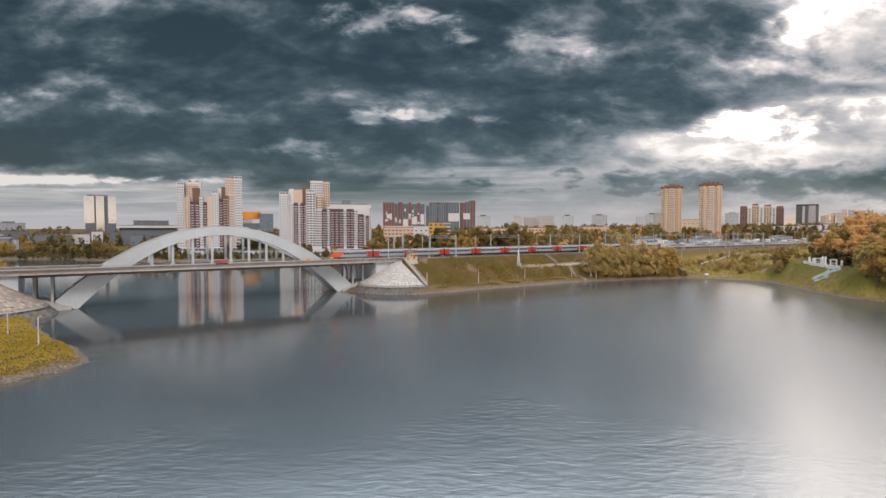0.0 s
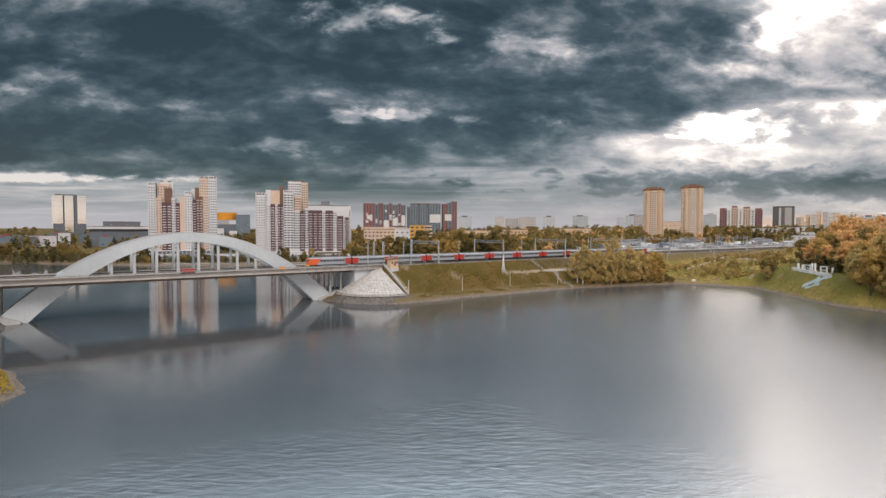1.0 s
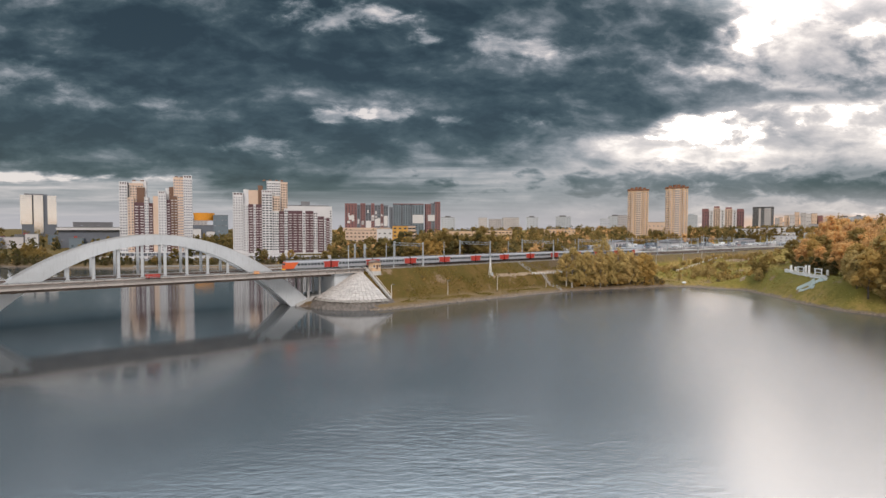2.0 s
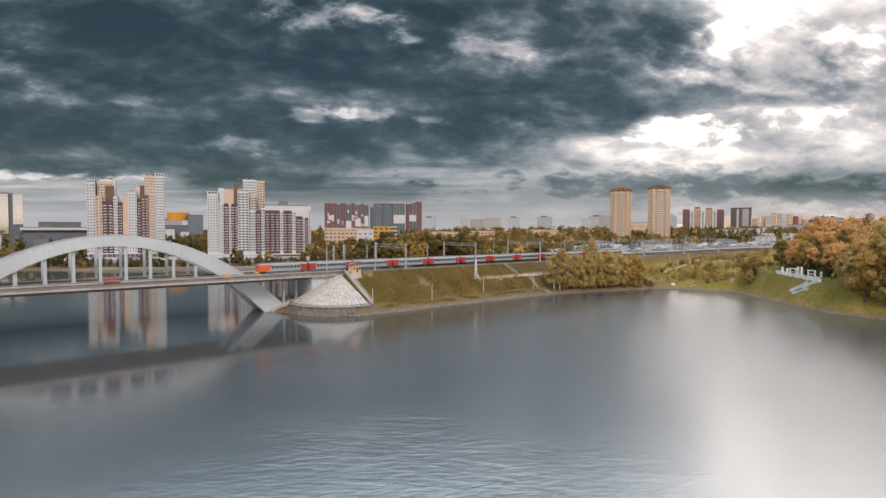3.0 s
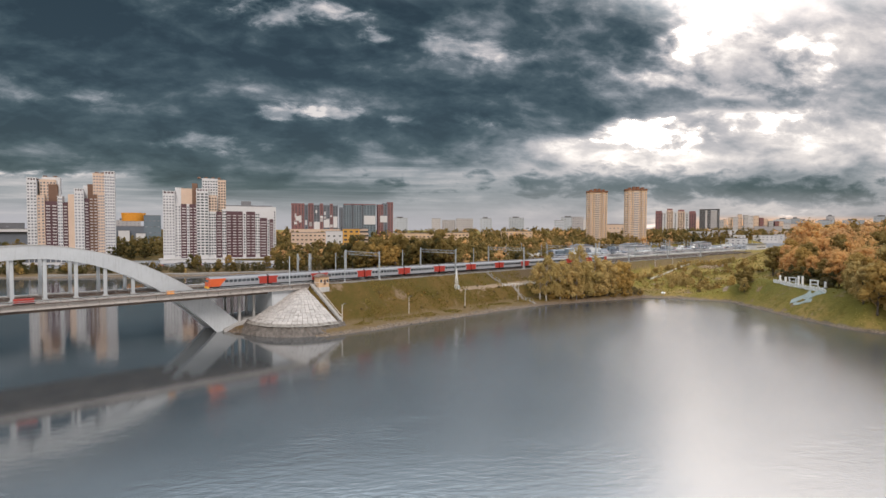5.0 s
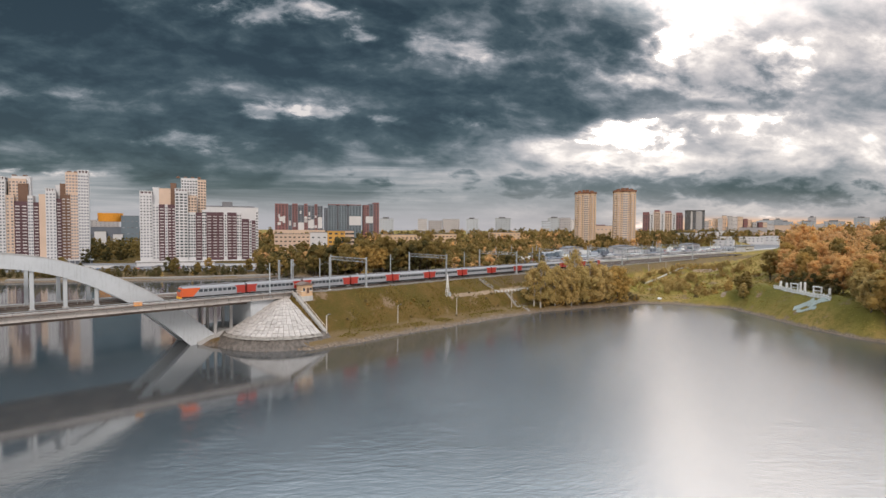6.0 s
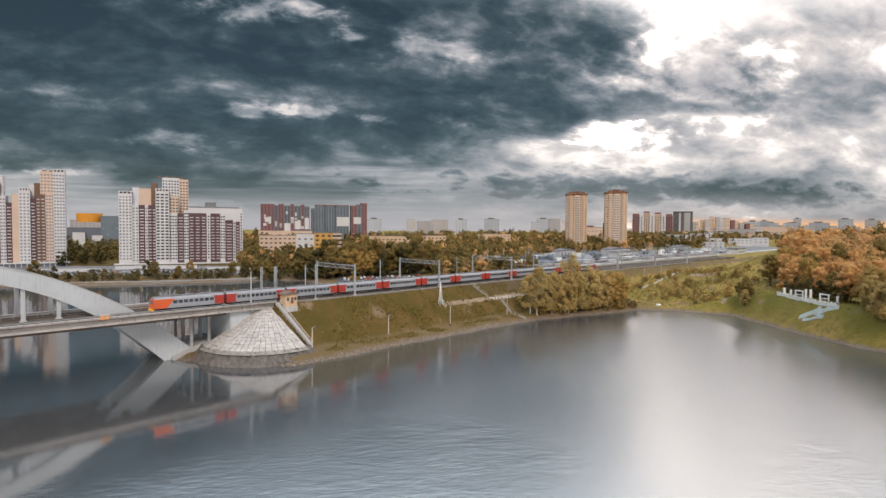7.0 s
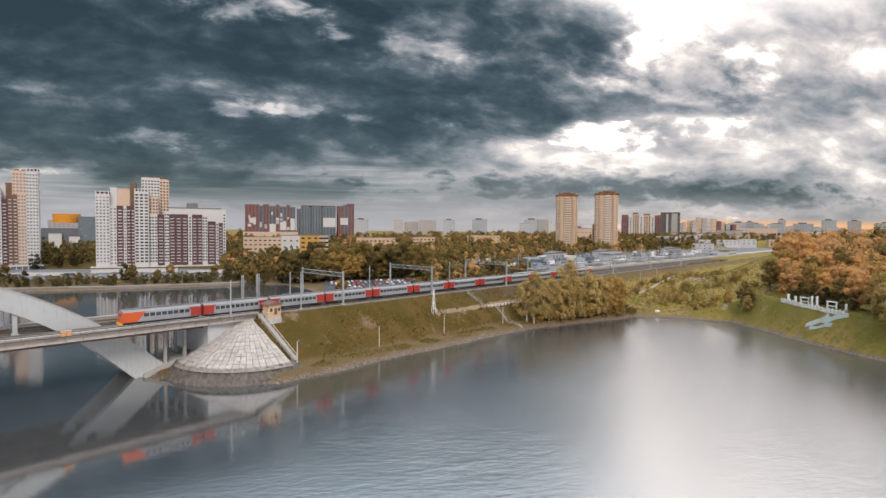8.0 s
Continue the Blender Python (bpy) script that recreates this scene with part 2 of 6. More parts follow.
    dry = n.math("ADD", z, n.math("MULTIPLY", noise_at(0.12, 4.0), -4.0))
    col = n.mix(n.math("MULTIPLY", n.math("MULTIPLY", n.span(dry, 1.8, 0.2), n.span(off, -190.0, -215.0, 0.15, 1.0)), 0.75), col, n.mix(noise_at(0.9, 5.0, 0.7), (0.115, 0.08, 0.04), (0.235, 0.165, 0.09)))
    edge = n.math("ADD", z, n.math("MULTIPLY", noise_at(0.25, 5.0), -2.4))
    col = n.mix(n.span(edge, 0.2, -0.6), col, stone)
    rel = n.add("ShaderNodeBump", {"Height": noise_at(1.6, 6.0, 0.75), "Strength": 0.6, "Distance": 0.5}).outputs[0]
    bsdf = n.add("ShaderNodeBsdfPrincipled", {"Base Color": col, "Roughness": 0.95, "Specular IOR Level": 0.15, "Normal": rel})
    n.add("ShaderNodeOutputMaterial", (bsdf.outputs[0],))
    return m


def water_mat():
    """Lake water: calm under the banks and by the bridge, wind ripples in drifting patches out on the open lake."""
    m = bpy.data.materials.new("lake_water")
    m.use_nodes = True
    n = Nodes(m.node_tree)
    at = n.add("ShaderNodeNewGeometry").outputs["Position"]
    slow = n.add("ShaderNodeTexNoise", {"Vector": at, "Scale": 0.014, "Detail": 3.0}).outputs[0]
    off = n.add("ShaderNodeVectorMath", (at, (0.5508, -0.8346, 0.0)), operation="DOT_PRODUCT").outputs["Value"]
    east = n.add("ShaderNodeSeparateXYZ", (at,)).outputs[0]
    drift = n.math("MULTIPLY", n.math("SUBTRACT", slow, 0.5), 40.0)
    wind = n.span(n.math("ADD", n.math("ADD", off, drift), n.span(east, -70.0, 0.0, -22.0, 0.0)), -206.0, -168.0)
    wind = n.math("MULTIPLY", wind, n.math("SUBTRACT", 0.6, n.math("MULTIPLY", n.math("TANH", n.math("MULTIPLY", n.math("SUBTRACT", n.math("ADD", east, drift), 132.0), 0.04)), 0.4)))
    turn = n.add("ShaderNodeMapping", {"Vector": at, "Rotation": (0, 0, 0.45), "Scale": (0.45, 1.0, 1.0)}).outputs[0]
    a = n.add("ShaderNodeTexNoise", {"Vector": turn, "Scale": 0.8, "Detail": 4.0, "Roughness": 0.6, "Distortion": 0.6}).outputs[0]
    b = n.add("ShaderNodeTexNoise", {"Vector": turn, "Scale": 0.16, "Detail": 2.0, "Roughness": 0.5, "Distortion": 0.5}).outputs[0]
    patch = n.span(slow, 0.40, 0.62, 0.25, 1.2)
    swell = n.math("ADD", n.span(east, -40.0, 40.0, 0.16, 0.35), n.math("MULTIPLY", wind, patch))
    h = n.math("MULTIPLY", n.math("ADD", n.math("MULTIPLY", n.math("SUBTRACT", a, 0.5), 0.9), n.math("MULTIPLY", n.math("SUBTRACT", b, 0.5), 0.8)), swell)
    rel = n.add("ShaderNodeBump", {"Height": h, "Strength": 0.20, "Distance": 0.35}).outputs[0]
    rough = n.math("ADD", n.math("MULTIPLY", wind, n.span(east, -30.0, 60.0, 0.13, 0.10)), n.span(east, -30.0, 70.0, 0.06, 0.16))
    bsdf = n.add("ShaderNodeBsdfPrincipled", {"Base Color": n.mix(slow, (0.056, 0.061, 0.064), (0.070, 0.076, 0.080)), "Roughness": rough, "IOR": 5.0, "Specular IOR Level": 0.5, "Normal": rel})
    n.add("ShaderNodeOutputMaterial", (bsdf.outputs[0],))
    return m


TURF, WATER = ground_mat(), water_mat()
CONCRETE = mat("weathered_concrete", (0.46, 0.45, 0.44), 0.85, 0.16, 0.15, 2.5, 0.1, dirt=0.35)
WHITE_STEEL = mat("white_painted_steel", (0.50, 0.525, 0.55), 0.5, 0.08, 0.12, 1.5, 0.03, dirt=0.22)
DARK_STEEL = mat("dark_steel", (0.09, 0.09, 0.095), 0.55, 0.3, 0.6, 4.0, 0.1, 0.4)
POLE = mat("galvanised_pole", (0.42, 0.45, 0.47), 0.5, 0.15, 0.6, 4.0, 0.05, 0.3, each=0.12)
LAMP_POLE = mat("concrete_lamp_pole", (0.55, 0.50, 0.45), 0.85, 0.15, 0.8, 5.0, 0.1, each=0.1)
SLAB = mat("bleached_concrete_slab", (0.47, 0.44, 0.42), 0.9, 0.22, 0.35, 2.0, 0.4, each=0.07, dirt=0.3)
# brown of the deck top; also stands in for shade on the underside beams
DECK = mat("rusty_deck_and_soffit_shade", (0.15, 0.115, 0.095), 0.95, 0.35, 0.15, 2.0, 0.3)
BEAM = mat("weathered_edge_beam", (0.50, 0.455, 0.425), 0.85, 0.15, 0.12, 2.0, 0.1, dirt=0.2)
LOT = mat("grey_paving", (0.17, 0.17, 0.18), 0.85, 0.25, 0.05, 0.6, 0.1)
SLAB_BROWN = mat("browned_concrete_slab", (0.36, 0.29, 0.24), 0.9, 0.22, 0.5, 3.0, 0.25, each=0.2)
GROUT = mat("dark_joint", (0.27, 0.25, 0.225), 0.95, 0.4, 0.7, 4.0, 0.2)
STONE = mat("grey_rubble", (0.155, 0.135, 0.12), 0.95, 0.5, 0.6, 3.0, 0.4, each=0.3, island=0.2)
BALLAST = mat("track_ballast", (0.13, 0.115, 0.10), 0.95, 0.35, 0.2, 3.0, 0.4)
RAIL = mat("rusty_rail", (0.14, 0.09, 0.07), 0.5, 0.3, 0.8, 5.0, 0.05, 0.7)
SLEEPER = mat("concrete_sleeper", (0.26, 0.24, 0.22), 0.9, 0.2, 1.0, 6.0, 0.1, island=0.25)
ASPHALT = mat("asphalt", (0.075, 0.075, 0.08), 0.85, 0.25, 0.1, 1.5, 0.1)
BARK = mat("bark", (0.10, 0.08, 0.065), 0.95, 0.35, 1.0, 6.0, 0.4)
BIRCH = mat("birch_bark", (0.40, 0.37, 0.33), 0.85, 0.3, 1.6, 5.0, 0.2)
ORANGE = mat("orange_lacquer", (0.62, 0.11, 0.03), 0.4, 0.08, 0.3, 3.0, 0.02)
RED = mat("red_lacquer", (0.36, 0.040, 0.028), 0.4, 0.1, 0.3, 3.0, 0.02)
TRAIN_GREY = mat("silver_grey_lacquer", (0.30, 0.31, 0.335), 0.4, 0.08, 0.3, 3.0, 0.02, dirt=0.15)
TRAIN_DARK = mat("underframe_soot", (0.035, 0.033, 0.032), 0.8, 0.3, 0.6, 4.0, 0.1)
TRAIN_ROOF = mat("dull_roof_paint", (0.16, 0.15, 0.15), 0.7, 0.2, 0.4, 3.0, 0.05)
YELLOW = mat("signal_yellow", (0.80, 0.42, 0.03), 0.5, 0.1, 0.4, 3.0, 0.02)
PANE = glass_mat("dark_window_glass", (0.05, 0.06, 0.07))
# far windows: distance haze is put into the glass colour, paling it
FAR_PANE = glass_mat("hazed_far_glass", (0.17, 0.18, 0.21), 0.3)
WALL_WHITE = mat("white_facade_panel", (0.59, 0.585, 0.595), 0.8, 0.06, 0.06, 0.7, 0.02, dirt=0.1)
WALL_PEACH = mat("peach_facade_panel", (0.60, 0.45, 0.35), 0.8, 0.06, 0.06, 0.7, 0.02, dirt=0.1)
WALL_PURPLE = mat("dark_plum_loggia", (0.10, 0.05, 0.06), 0.7, 0.2, 0.1, 1.0, 0.02)
WALL_BROWN = mat("brown_facade_panel", (0.16, 0.09, 0.06), 0.75, 0.15, 0.08, 1.0, 0.02)
RAILING = mat("pale_balcony_front", (0.60, 0.56, 0.56), 0.7, 0.1, 0.5, 2.0, 0.02, each=0.15)
BRICK_ORANGE = mat("ochre_brick", (0.60, 0.43, 0.29), 0.85, 0.12, 0.06, 1.2, 0.03, dirt=0.1)
BRICK_BROWN = mat("brown_cornice", (0.20, 0.09, 0.05), 0.85, 0.15, 0.1, 1.2, 0.03)
BRICK_RED = mat("dark_red_cladding", (0.22, 0.10, 0.10), 0.75, 0.15, 0.05, 0.8, 0.02)
SLATE_BLUE = mat("slate_blue_cladding", (0.125, 0.14, 0.17), 0.6, 0.15, 0.05, 0.8, 0.02)
TEAL = mat("teal_cladding", (0.14, 0.18, 0.215), 0.6, 0.12, 0.05, 0.8, 0.02)
CURTAIN = mirror_mat("mirror_glazing", (0.78, 0.76, 0.74))
# two pale walls; for the skyline, distance haze is put into their colour
PALE_BLUE = mat("haze_tinted_facade", (0.38, 0.41, 0.46), 0.85, 0.1, 0.03, 0.4, 0.0, each=0.2)
PALE = mat("pale_hazed_facade", (0.46, 0.44, 0.45), 0.85, 0.12, 0.03, 0.4, 0.0, each=0.2)
ROOFING = mat("grey_roofing", (0.16, 0.16, 0.17), 0.85, 0.2, 0.08, 1.0, 0.05)
HUT_WALL = mat("buff_hut_plaster", (0.62, 0.42, 0.26), 0.85, 0.12, 0.5, 3.0, 0.05, dirt=0.2)
HUT_ROOF = mat("brown_hut_roof", (0.17, 0.12, 0.10), 0.8, 0.2, 0.8, 4.0, 0.1)
FENCE_WHITE = mat("white_fence_paint", (0.78, 0.78, 0.77), 0.6, 0.06, 0.8, 4.0, 0.02)
EMBLEM = mat("pale_green_painted_concrete", (0.33, 0.38, 0.36), 0.7, 0.12, 0.5, 3.0, 0.05)
EARTH = mat("trodden_path", (0.27, 0.20, 0.135), 0.95, 0.2, 0.3, 2.0, 0.2)
LEAF_OLIVE = leaf_mat("olive_leaves", [(0.0, (0.17, 0.128, 0.044)), (0.4, (0.26, 0.19, 0.064)), (0.75, (0.36, 0.245, 0.078)), (1.0, (0.46, 0.30, 0.10))])
LEAF_OCHRE = leaf_mat("ochre_leaves", [(0.0, (0.30, 0.21, 0.075)), (0.4, (0.46, 0.31, 0.10)), (0.75, (0.58, 0.39, 0.13)), (1.0, (0.66, 0.46, 0.18))])
LEAF_WOODS = leaf_mat("brown_gold_leaves", [(0.0, (0.22, 0.155, 0.06)), (0.4, (0.33, 0.225, 0.08)), (0.75, (0.43, 0.285, 0.10)), (1.0, (0.50, 0.33, 0.12))])
LEAF_FIELD = leaf_mat("yellow_green_leaves", [(0.0, (0.38, 0.295, 0.11)), (0.5, (0.53, 0.395, 0.16)), (1.0, (0.66, 0.48, 0.22))])
LEAF_RUST = leaf_mat("rust_leaves", [(0.0, (0.54, 0.33, 0.17)), (0.4, (0.68, 0.42, 0.18)), (0.8, (0.78, 0.48, 0.18)), (1.0, (0.76, 0.55, 0.32))])
LEAF_GREEN = leaf_mat("green_leaves", [(0.0, (0.055, 0.055, 0.024)), (0.5, (0.12, 0.105, 0.04)), (1.0, (0.20, 0.155, 0.058))])
GRASS = leaf_mat("grass_blades", [(0.0, (0.11, 0.10, 0.022)), (0.5, (0.20, 0.16, 0.04)), (1.0, (0.32, 0.23, 0.08))])
LEAF_DULL = leaf_mat("dull_scrub_leaves", [(0.0, (0.15, 0.125, 0.06)), (0.5, (0.23, 0.18, 0.09)), (1.0, (0.32, 0.24, 0.12))])
FIELD_GRASS = leaf_mat("field_grass_blades", [(0.0, (0.15, 0.135, 0.03)), (0.5, (0.25, 0.20, 0.05)), (1.0, (0.36, 0.27, 0.09))])
SPIT_GRASS = leaf_mat("bright_grass_blades", [(0.0, (0.29, 0.20, 0.03)), (0.5, (0.46, 0.32, 0.045)), (1.0, (0.56, 0.39, 0.09))])
CAR_MATS = [mat("car_paint", c, 0.3, 0.05, 0.5, 3.0, 0.0) for c in ((0.55, 0.56, 0.58), (0.03, 0.03, 0.035), (0.12, 0.16, 0.24), (0.3, 0.3, 0.31), (0.35, 0.05, 0.04))]

# ---- helpers for building ----
UP = Vector((0, 0, 1))
ALONG = math.degrees(math.atan2(0.5508, 0.8346))
LINE = pose(45, 334, 0, 0, 0, ALONG)  # the railway: x runs along it, y away from the lake, z up


def rail(s, off, z=0.0):
    """A place by its distance along the railway, its offset towards the lake and its height."""
    return LINE @ Vector((s, -off, z))


def mesh_of(name, verts, faces, material, smooth=False):
    me = bpy.data.meshes.new(name)
    me.from_pydata([tuple(v) for v in verts], [], [tuple(f) for f in faces])
    me.materials.append(material)
    if smooth:
        me.polygons.foreach_set("use_smooth", [True] * len(me.polygons))
    me.update()
    return me


def data_of(name, bm, material, smooth=False):
    me = bpy.data.meshes.new(name)
    bmesh.ops.recalc_face_normals(bm, faces=bm.faces)
    bm.to_mesh(me)
    bm.free()
    me.materials.append(material)
    if smooth:
        me.polygons.foreach_set("use_smooth", [True] * len(me.polygons))
    return me


def child(name, me, parent, m=None, label=""):
    ob = new(name, me)
    ob.parent = parent
    if m is not None:
        ob.matrix_basis = m
    return tagged(ob, label)


def part(name, bm, material, parent, label="", m=None, smooth=False):
    return child(name, data_of(name, bm, material, smooth), parent, m, label)


def thing(name, m, label, category, group="", kind=""):
    ob = new(name)
    ob.empty_display_size = 0.5
    ob.matrix_basis = m
    return tagged(ob, label, category, group, kind)


def box(bm, x0, x1, y0, y1, z0, z1, bevel=0.0):
    made = bmesh.ops.create_cube(bm, size=1.0, matrix=Matrix.LocRotScale(((x0 + x1) / 2, (y0 + y1) / 2, (z0 + z1) / 2), None, (x1 - x0, y1 - y0, z1 - z0)))
    if bevel:
        edges = {e for v in made["verts"] for e in v.link_edges}
        bmesh.ops.bevel(bm, geom=list(edges), offset=bevel, segments=1, affect="EDGES")
    return bm


def boxed(*spans, bevel=0.0):
    bm = bmesh.new()
    for s in spans:
        box(bm, *s, bevel=bevel)
    return bm


def tube(bm, a, b, r0, r1, n=8):
    a, b = Vector(a), Vector(b)
    q = (b - a).to_track_quat("Z", "Y").to_matrix()
    rings = [[bm.verts.new(p + q @ Vector((r * math.cos(k * math.tau / n), r * math.sin(k * math.tau / n), 0))) for k in range(n)] for p, r in ((a, r0), (b, r1))]
    for k in range(n):
        bm.faces.new((rings[0][k], rings[0][(k + 1) % n], rings[1][(k + 1) % n], rings[1][k]))
    bm.faces.new(rings[1])
    bm.faces.new(rings[0][::-1])
    return bm


def tubed(*runs, n=8):
    bm = bmesh.new()
    for run in runs:
        tube(bm, *run, n=n)
    return bm


def ribbon(bm, outline, y0, y1):
    """A plate: an outline in x and z, from y0 to y1."""
    front = [bm.verts.new((x, y0, z)) for x, z in outline]
    rear = [bm.verts.new((x, y1, z)) for x, z in outline]
    bm.faces.new(front)
    bm.faces.new(rear[::-1])
    for k in range(len(outline)):
        j = (k + 1) % len(outline)
        bm.faces.new((front[j], front[k], rear[k], rear[j]))
    return bm


# ---- land and water ----
LAKE = np.array([(-92, 108), (-87, 119), (-84.5, 128), (-97, 142), (-109, 152), (-125, 167), (-139, 182), (-150, 203), (-163, 230), (-215, 262), (-300, 318), (-420, 395), (-700, 470), (-700, 565),
                 (-400, 552), (-335, 532), (-240, 512), (-185, 516), (-138, 519), (-75, 532), (-48, 545), (-25, 533), (-9, 508), (0, 470), (-8, 420), (-30, 350), (-49, 305), (-54, 277),
                 (-44, 271), (-27, 260.5), (-12, 261), (4.5, 271), (24, 285.5), (48, 300.5), (77, 319), (94, 328), (110, 333), (145, 344), (159, 349.5), (176, 343), (195, 326), (193, 308), (190, 288), (187, 268),
                 (187.5, 246), (202, 215), (235, 180), (300, 120), (420, 0), (450, -300), (-450, -300), (-420, -50), (-200, 60), (-130, 96)], float)


def from_shore(x, y):
    """How far a place is from the shore: above 0 on land, below 0 over water."""
    best = np.full(x.shape, 1e9)
    inside = np.zeros(x.shape, bool)
    for (ax, ay), (bx, by) in zip(LAKE, np.roll(LAKE, -1, 0)):
        dx, dy = bx - ax, by - ay
        u = np.clip(((x - ax) * dx + (y - ay) * dy) / (dx * dx + dy * dy), 0, 1)
        best = np.minimum(best, np.hypot(x - ax - u * dx, y - ay - u * dy))
        if ay != by:
            inside ^= ((ay > y) != (by > y)) & (x < dx * (y - ay) / dy + ax)
    return np.where(inside, -best, best)


def ease(v, lo, hi):
    u = np.clip((v - lo) / (hi - lo), 0, 1)
    return u * u * (3 - 2 * u)


def wobble(x, y):
    return (np.sin(x * 0.21 + 1.3 * np.sin(y * 0.17)) + np.sin(y * 0.27 + 1.7 * np.sin(x * 0.13 + 2)) + 0.6 * np.sin(x * 0.71 + y * 0.53)) / 2.6


def land(x, y):
    """The height of the ground."""
    x, y = np.asarray(x, float), np.asarray(y, float)
    d = from_shore(x, y) + 0.8 * wobble(x * 1.7, y * 1.7)
    s, off = (x - 45) * 0.8346 + (y - 334) * 0.5508, (x - 45) * 0.5508 - (y - 334) * 0.8346
    bank = 1.9 * ease(d, -0.5, 4.0)
    low = bank + 0.030 * np.clip(d, 0, 130) + 0.034 * np.clip(d - 150, 0, 560)
    hill = bank + 11.4 * ease(d, 0.5, 14.5) + 16.5 * ease(d, 40, 170)
    mix = np.maximum(ease(x, 165, 190) * ease(y, 350, 322), ease(x, 215, 260) * ease(x * 0.5508 - y * 0.8346, -215, -175))
    field = bank + 4.0 * ease(d, 2, 40) + 7.0 * ease(d, 40, 110)
    fmix = ease(x, 60, 130) * ease(off, 2, 30)
    h = low * (1 - fmix) + field * fmix
    h = h * (1 - mix) + hill * mix
    corridor = ease(off, -155, -130) * ease(off, 60, 30) * ease(s, -90, 60) * ease(s, 1100, 900)
    h = h * (1 - corridor) + np.minimum(h, 14.5) * corridor
    spit = ease(x, -60, -75) * ease(y, 230, 205)
    h = h * (1 - spit) + (bank + 0.012 * np.clip(d, 0, 100)) * spit
    # the railway embankment, broken by the canal
    ends = np.where(s > -170, (s + 83), (-257 - s))
    side = np.maximum(off - 6.5, -24.0 - off)
    slope = np.where(off > 0, 0.92, 0.8)
    wall = np.maximum(side, 0) * slope
    toe = np.maximum(-ends, 0) * 3.0
    fill = 16.0 - wall - toe + 0.35 * wobble(x * 0.9, y * 0.9) * ease(side, 0.5, 5)
    # a ledge half way down, further along
    ledge = ease(s, -16, -4) * ease(s, 110, 80) * ease(off, 10, 14) * ease(off, 24, 19)
    fill = fill + ledge * 1.2
    h = np.where(d > -1, np.maximum(h, np.minimum(fill, 16.0)), h)
    return np.where(d < -0.5, np.minimum(h, np.maximum(-4.0, 0.45 * (d + 0.5))), h) + 0.12 * wobble(x * 2.3, y * 2.3) * ease(d, 1, 4)


def ticks(lo, a, b, hi, fine, grow):
    mid = list(np.arange(a, b + 0.1, fine))
    left, right, step = [], [], fine
    p, q = a, b
    while p > lo or q < hi:
        step *= grow
        p, q = p - step, q + step
        if p > lo - step:
            left.append(max(p, lo))
        if q < hi + step:
            right.append(min(q, hi))
    return np.array(sorted(set(left)) + mid + sorted(set(right)))


def build_land():
    gx, gy = ticks(-4500, -175, 300, 4500, 2.0, 1.09), ticks(-1500, 100, 420, 4800, 2.0, 1.09)
    X, Y = np.meshgrid(gx, gy)
    Z = land(X, Y)
    v = np.stack([X.ravel(), Y.ravel(), Z.ravel()], 1)
    w = len(gx)
    f = [(j * w + i, j * w + i + 1, (j + 1) * w + i + 1, (j + 1) * w + i) for j in range(len(gy) - 1) for i in range(w - 1)]
    ground = new("ground", mesh_of("ground", v.tolist(), f, TURF, True))
    tagged(ground, "rough autumn turf and earth banks rising from the lake", "ground", kind="structure")
    water = new("water", mesh_of("water", [(-800, -320, 0), (480, -320, 0), (480, 600, 0), (-800, 600, 0)], [(0, 1, 2, 3)], WATER))
    tagged(water, "calm grey lake water with faint wind ripples", "water", kind="structure")


build_land()


def on_land(x, y):
    return float(land(np.array([x]), np.array([y]))[0])

# ---- the arch bridge ----
MID, CROWN = -170.0, 32.8


def arch_outer(s):
    return CROWN - 0.0076 * (s - MID) ** 2


def arch_inner(s):
    return CROWN - 3.9 - 0.0097 * (s - MID) ** 2


def rib(bm, y0, y1):
    """One arch rib, from foot to foot through the deck."""
    n = 48
    top = [(MID + u, arch_outer(MID + u)) for u in np.linspace(-65.0, 65.0, n)]
    low = [(MID + u, arch_inner(MID + u)) for u in np.linspace(-54.6, 54.6, n)]
    rows = []
    for (xa, za), (xb, zb) in zip(top, low):
        rows.append([bm.verts.new(p) for p in ((xa, y0, max(za, 0.3)), (xa, y1, max(za, 0.3)), (xb, y1, max(zb, -0.6)), (xb, y0, max(zb, -0.6)))])
    for a, b in zip(rows, rows[1:]):
        for k in range(4):
            j = (k + 1) % 4
            bm.faces.new((a[k], a[j], b[j], b[k]))
    bm.faces.new(rows[0])
    bm.faces.new(rows[-1][::-1])
    return bm


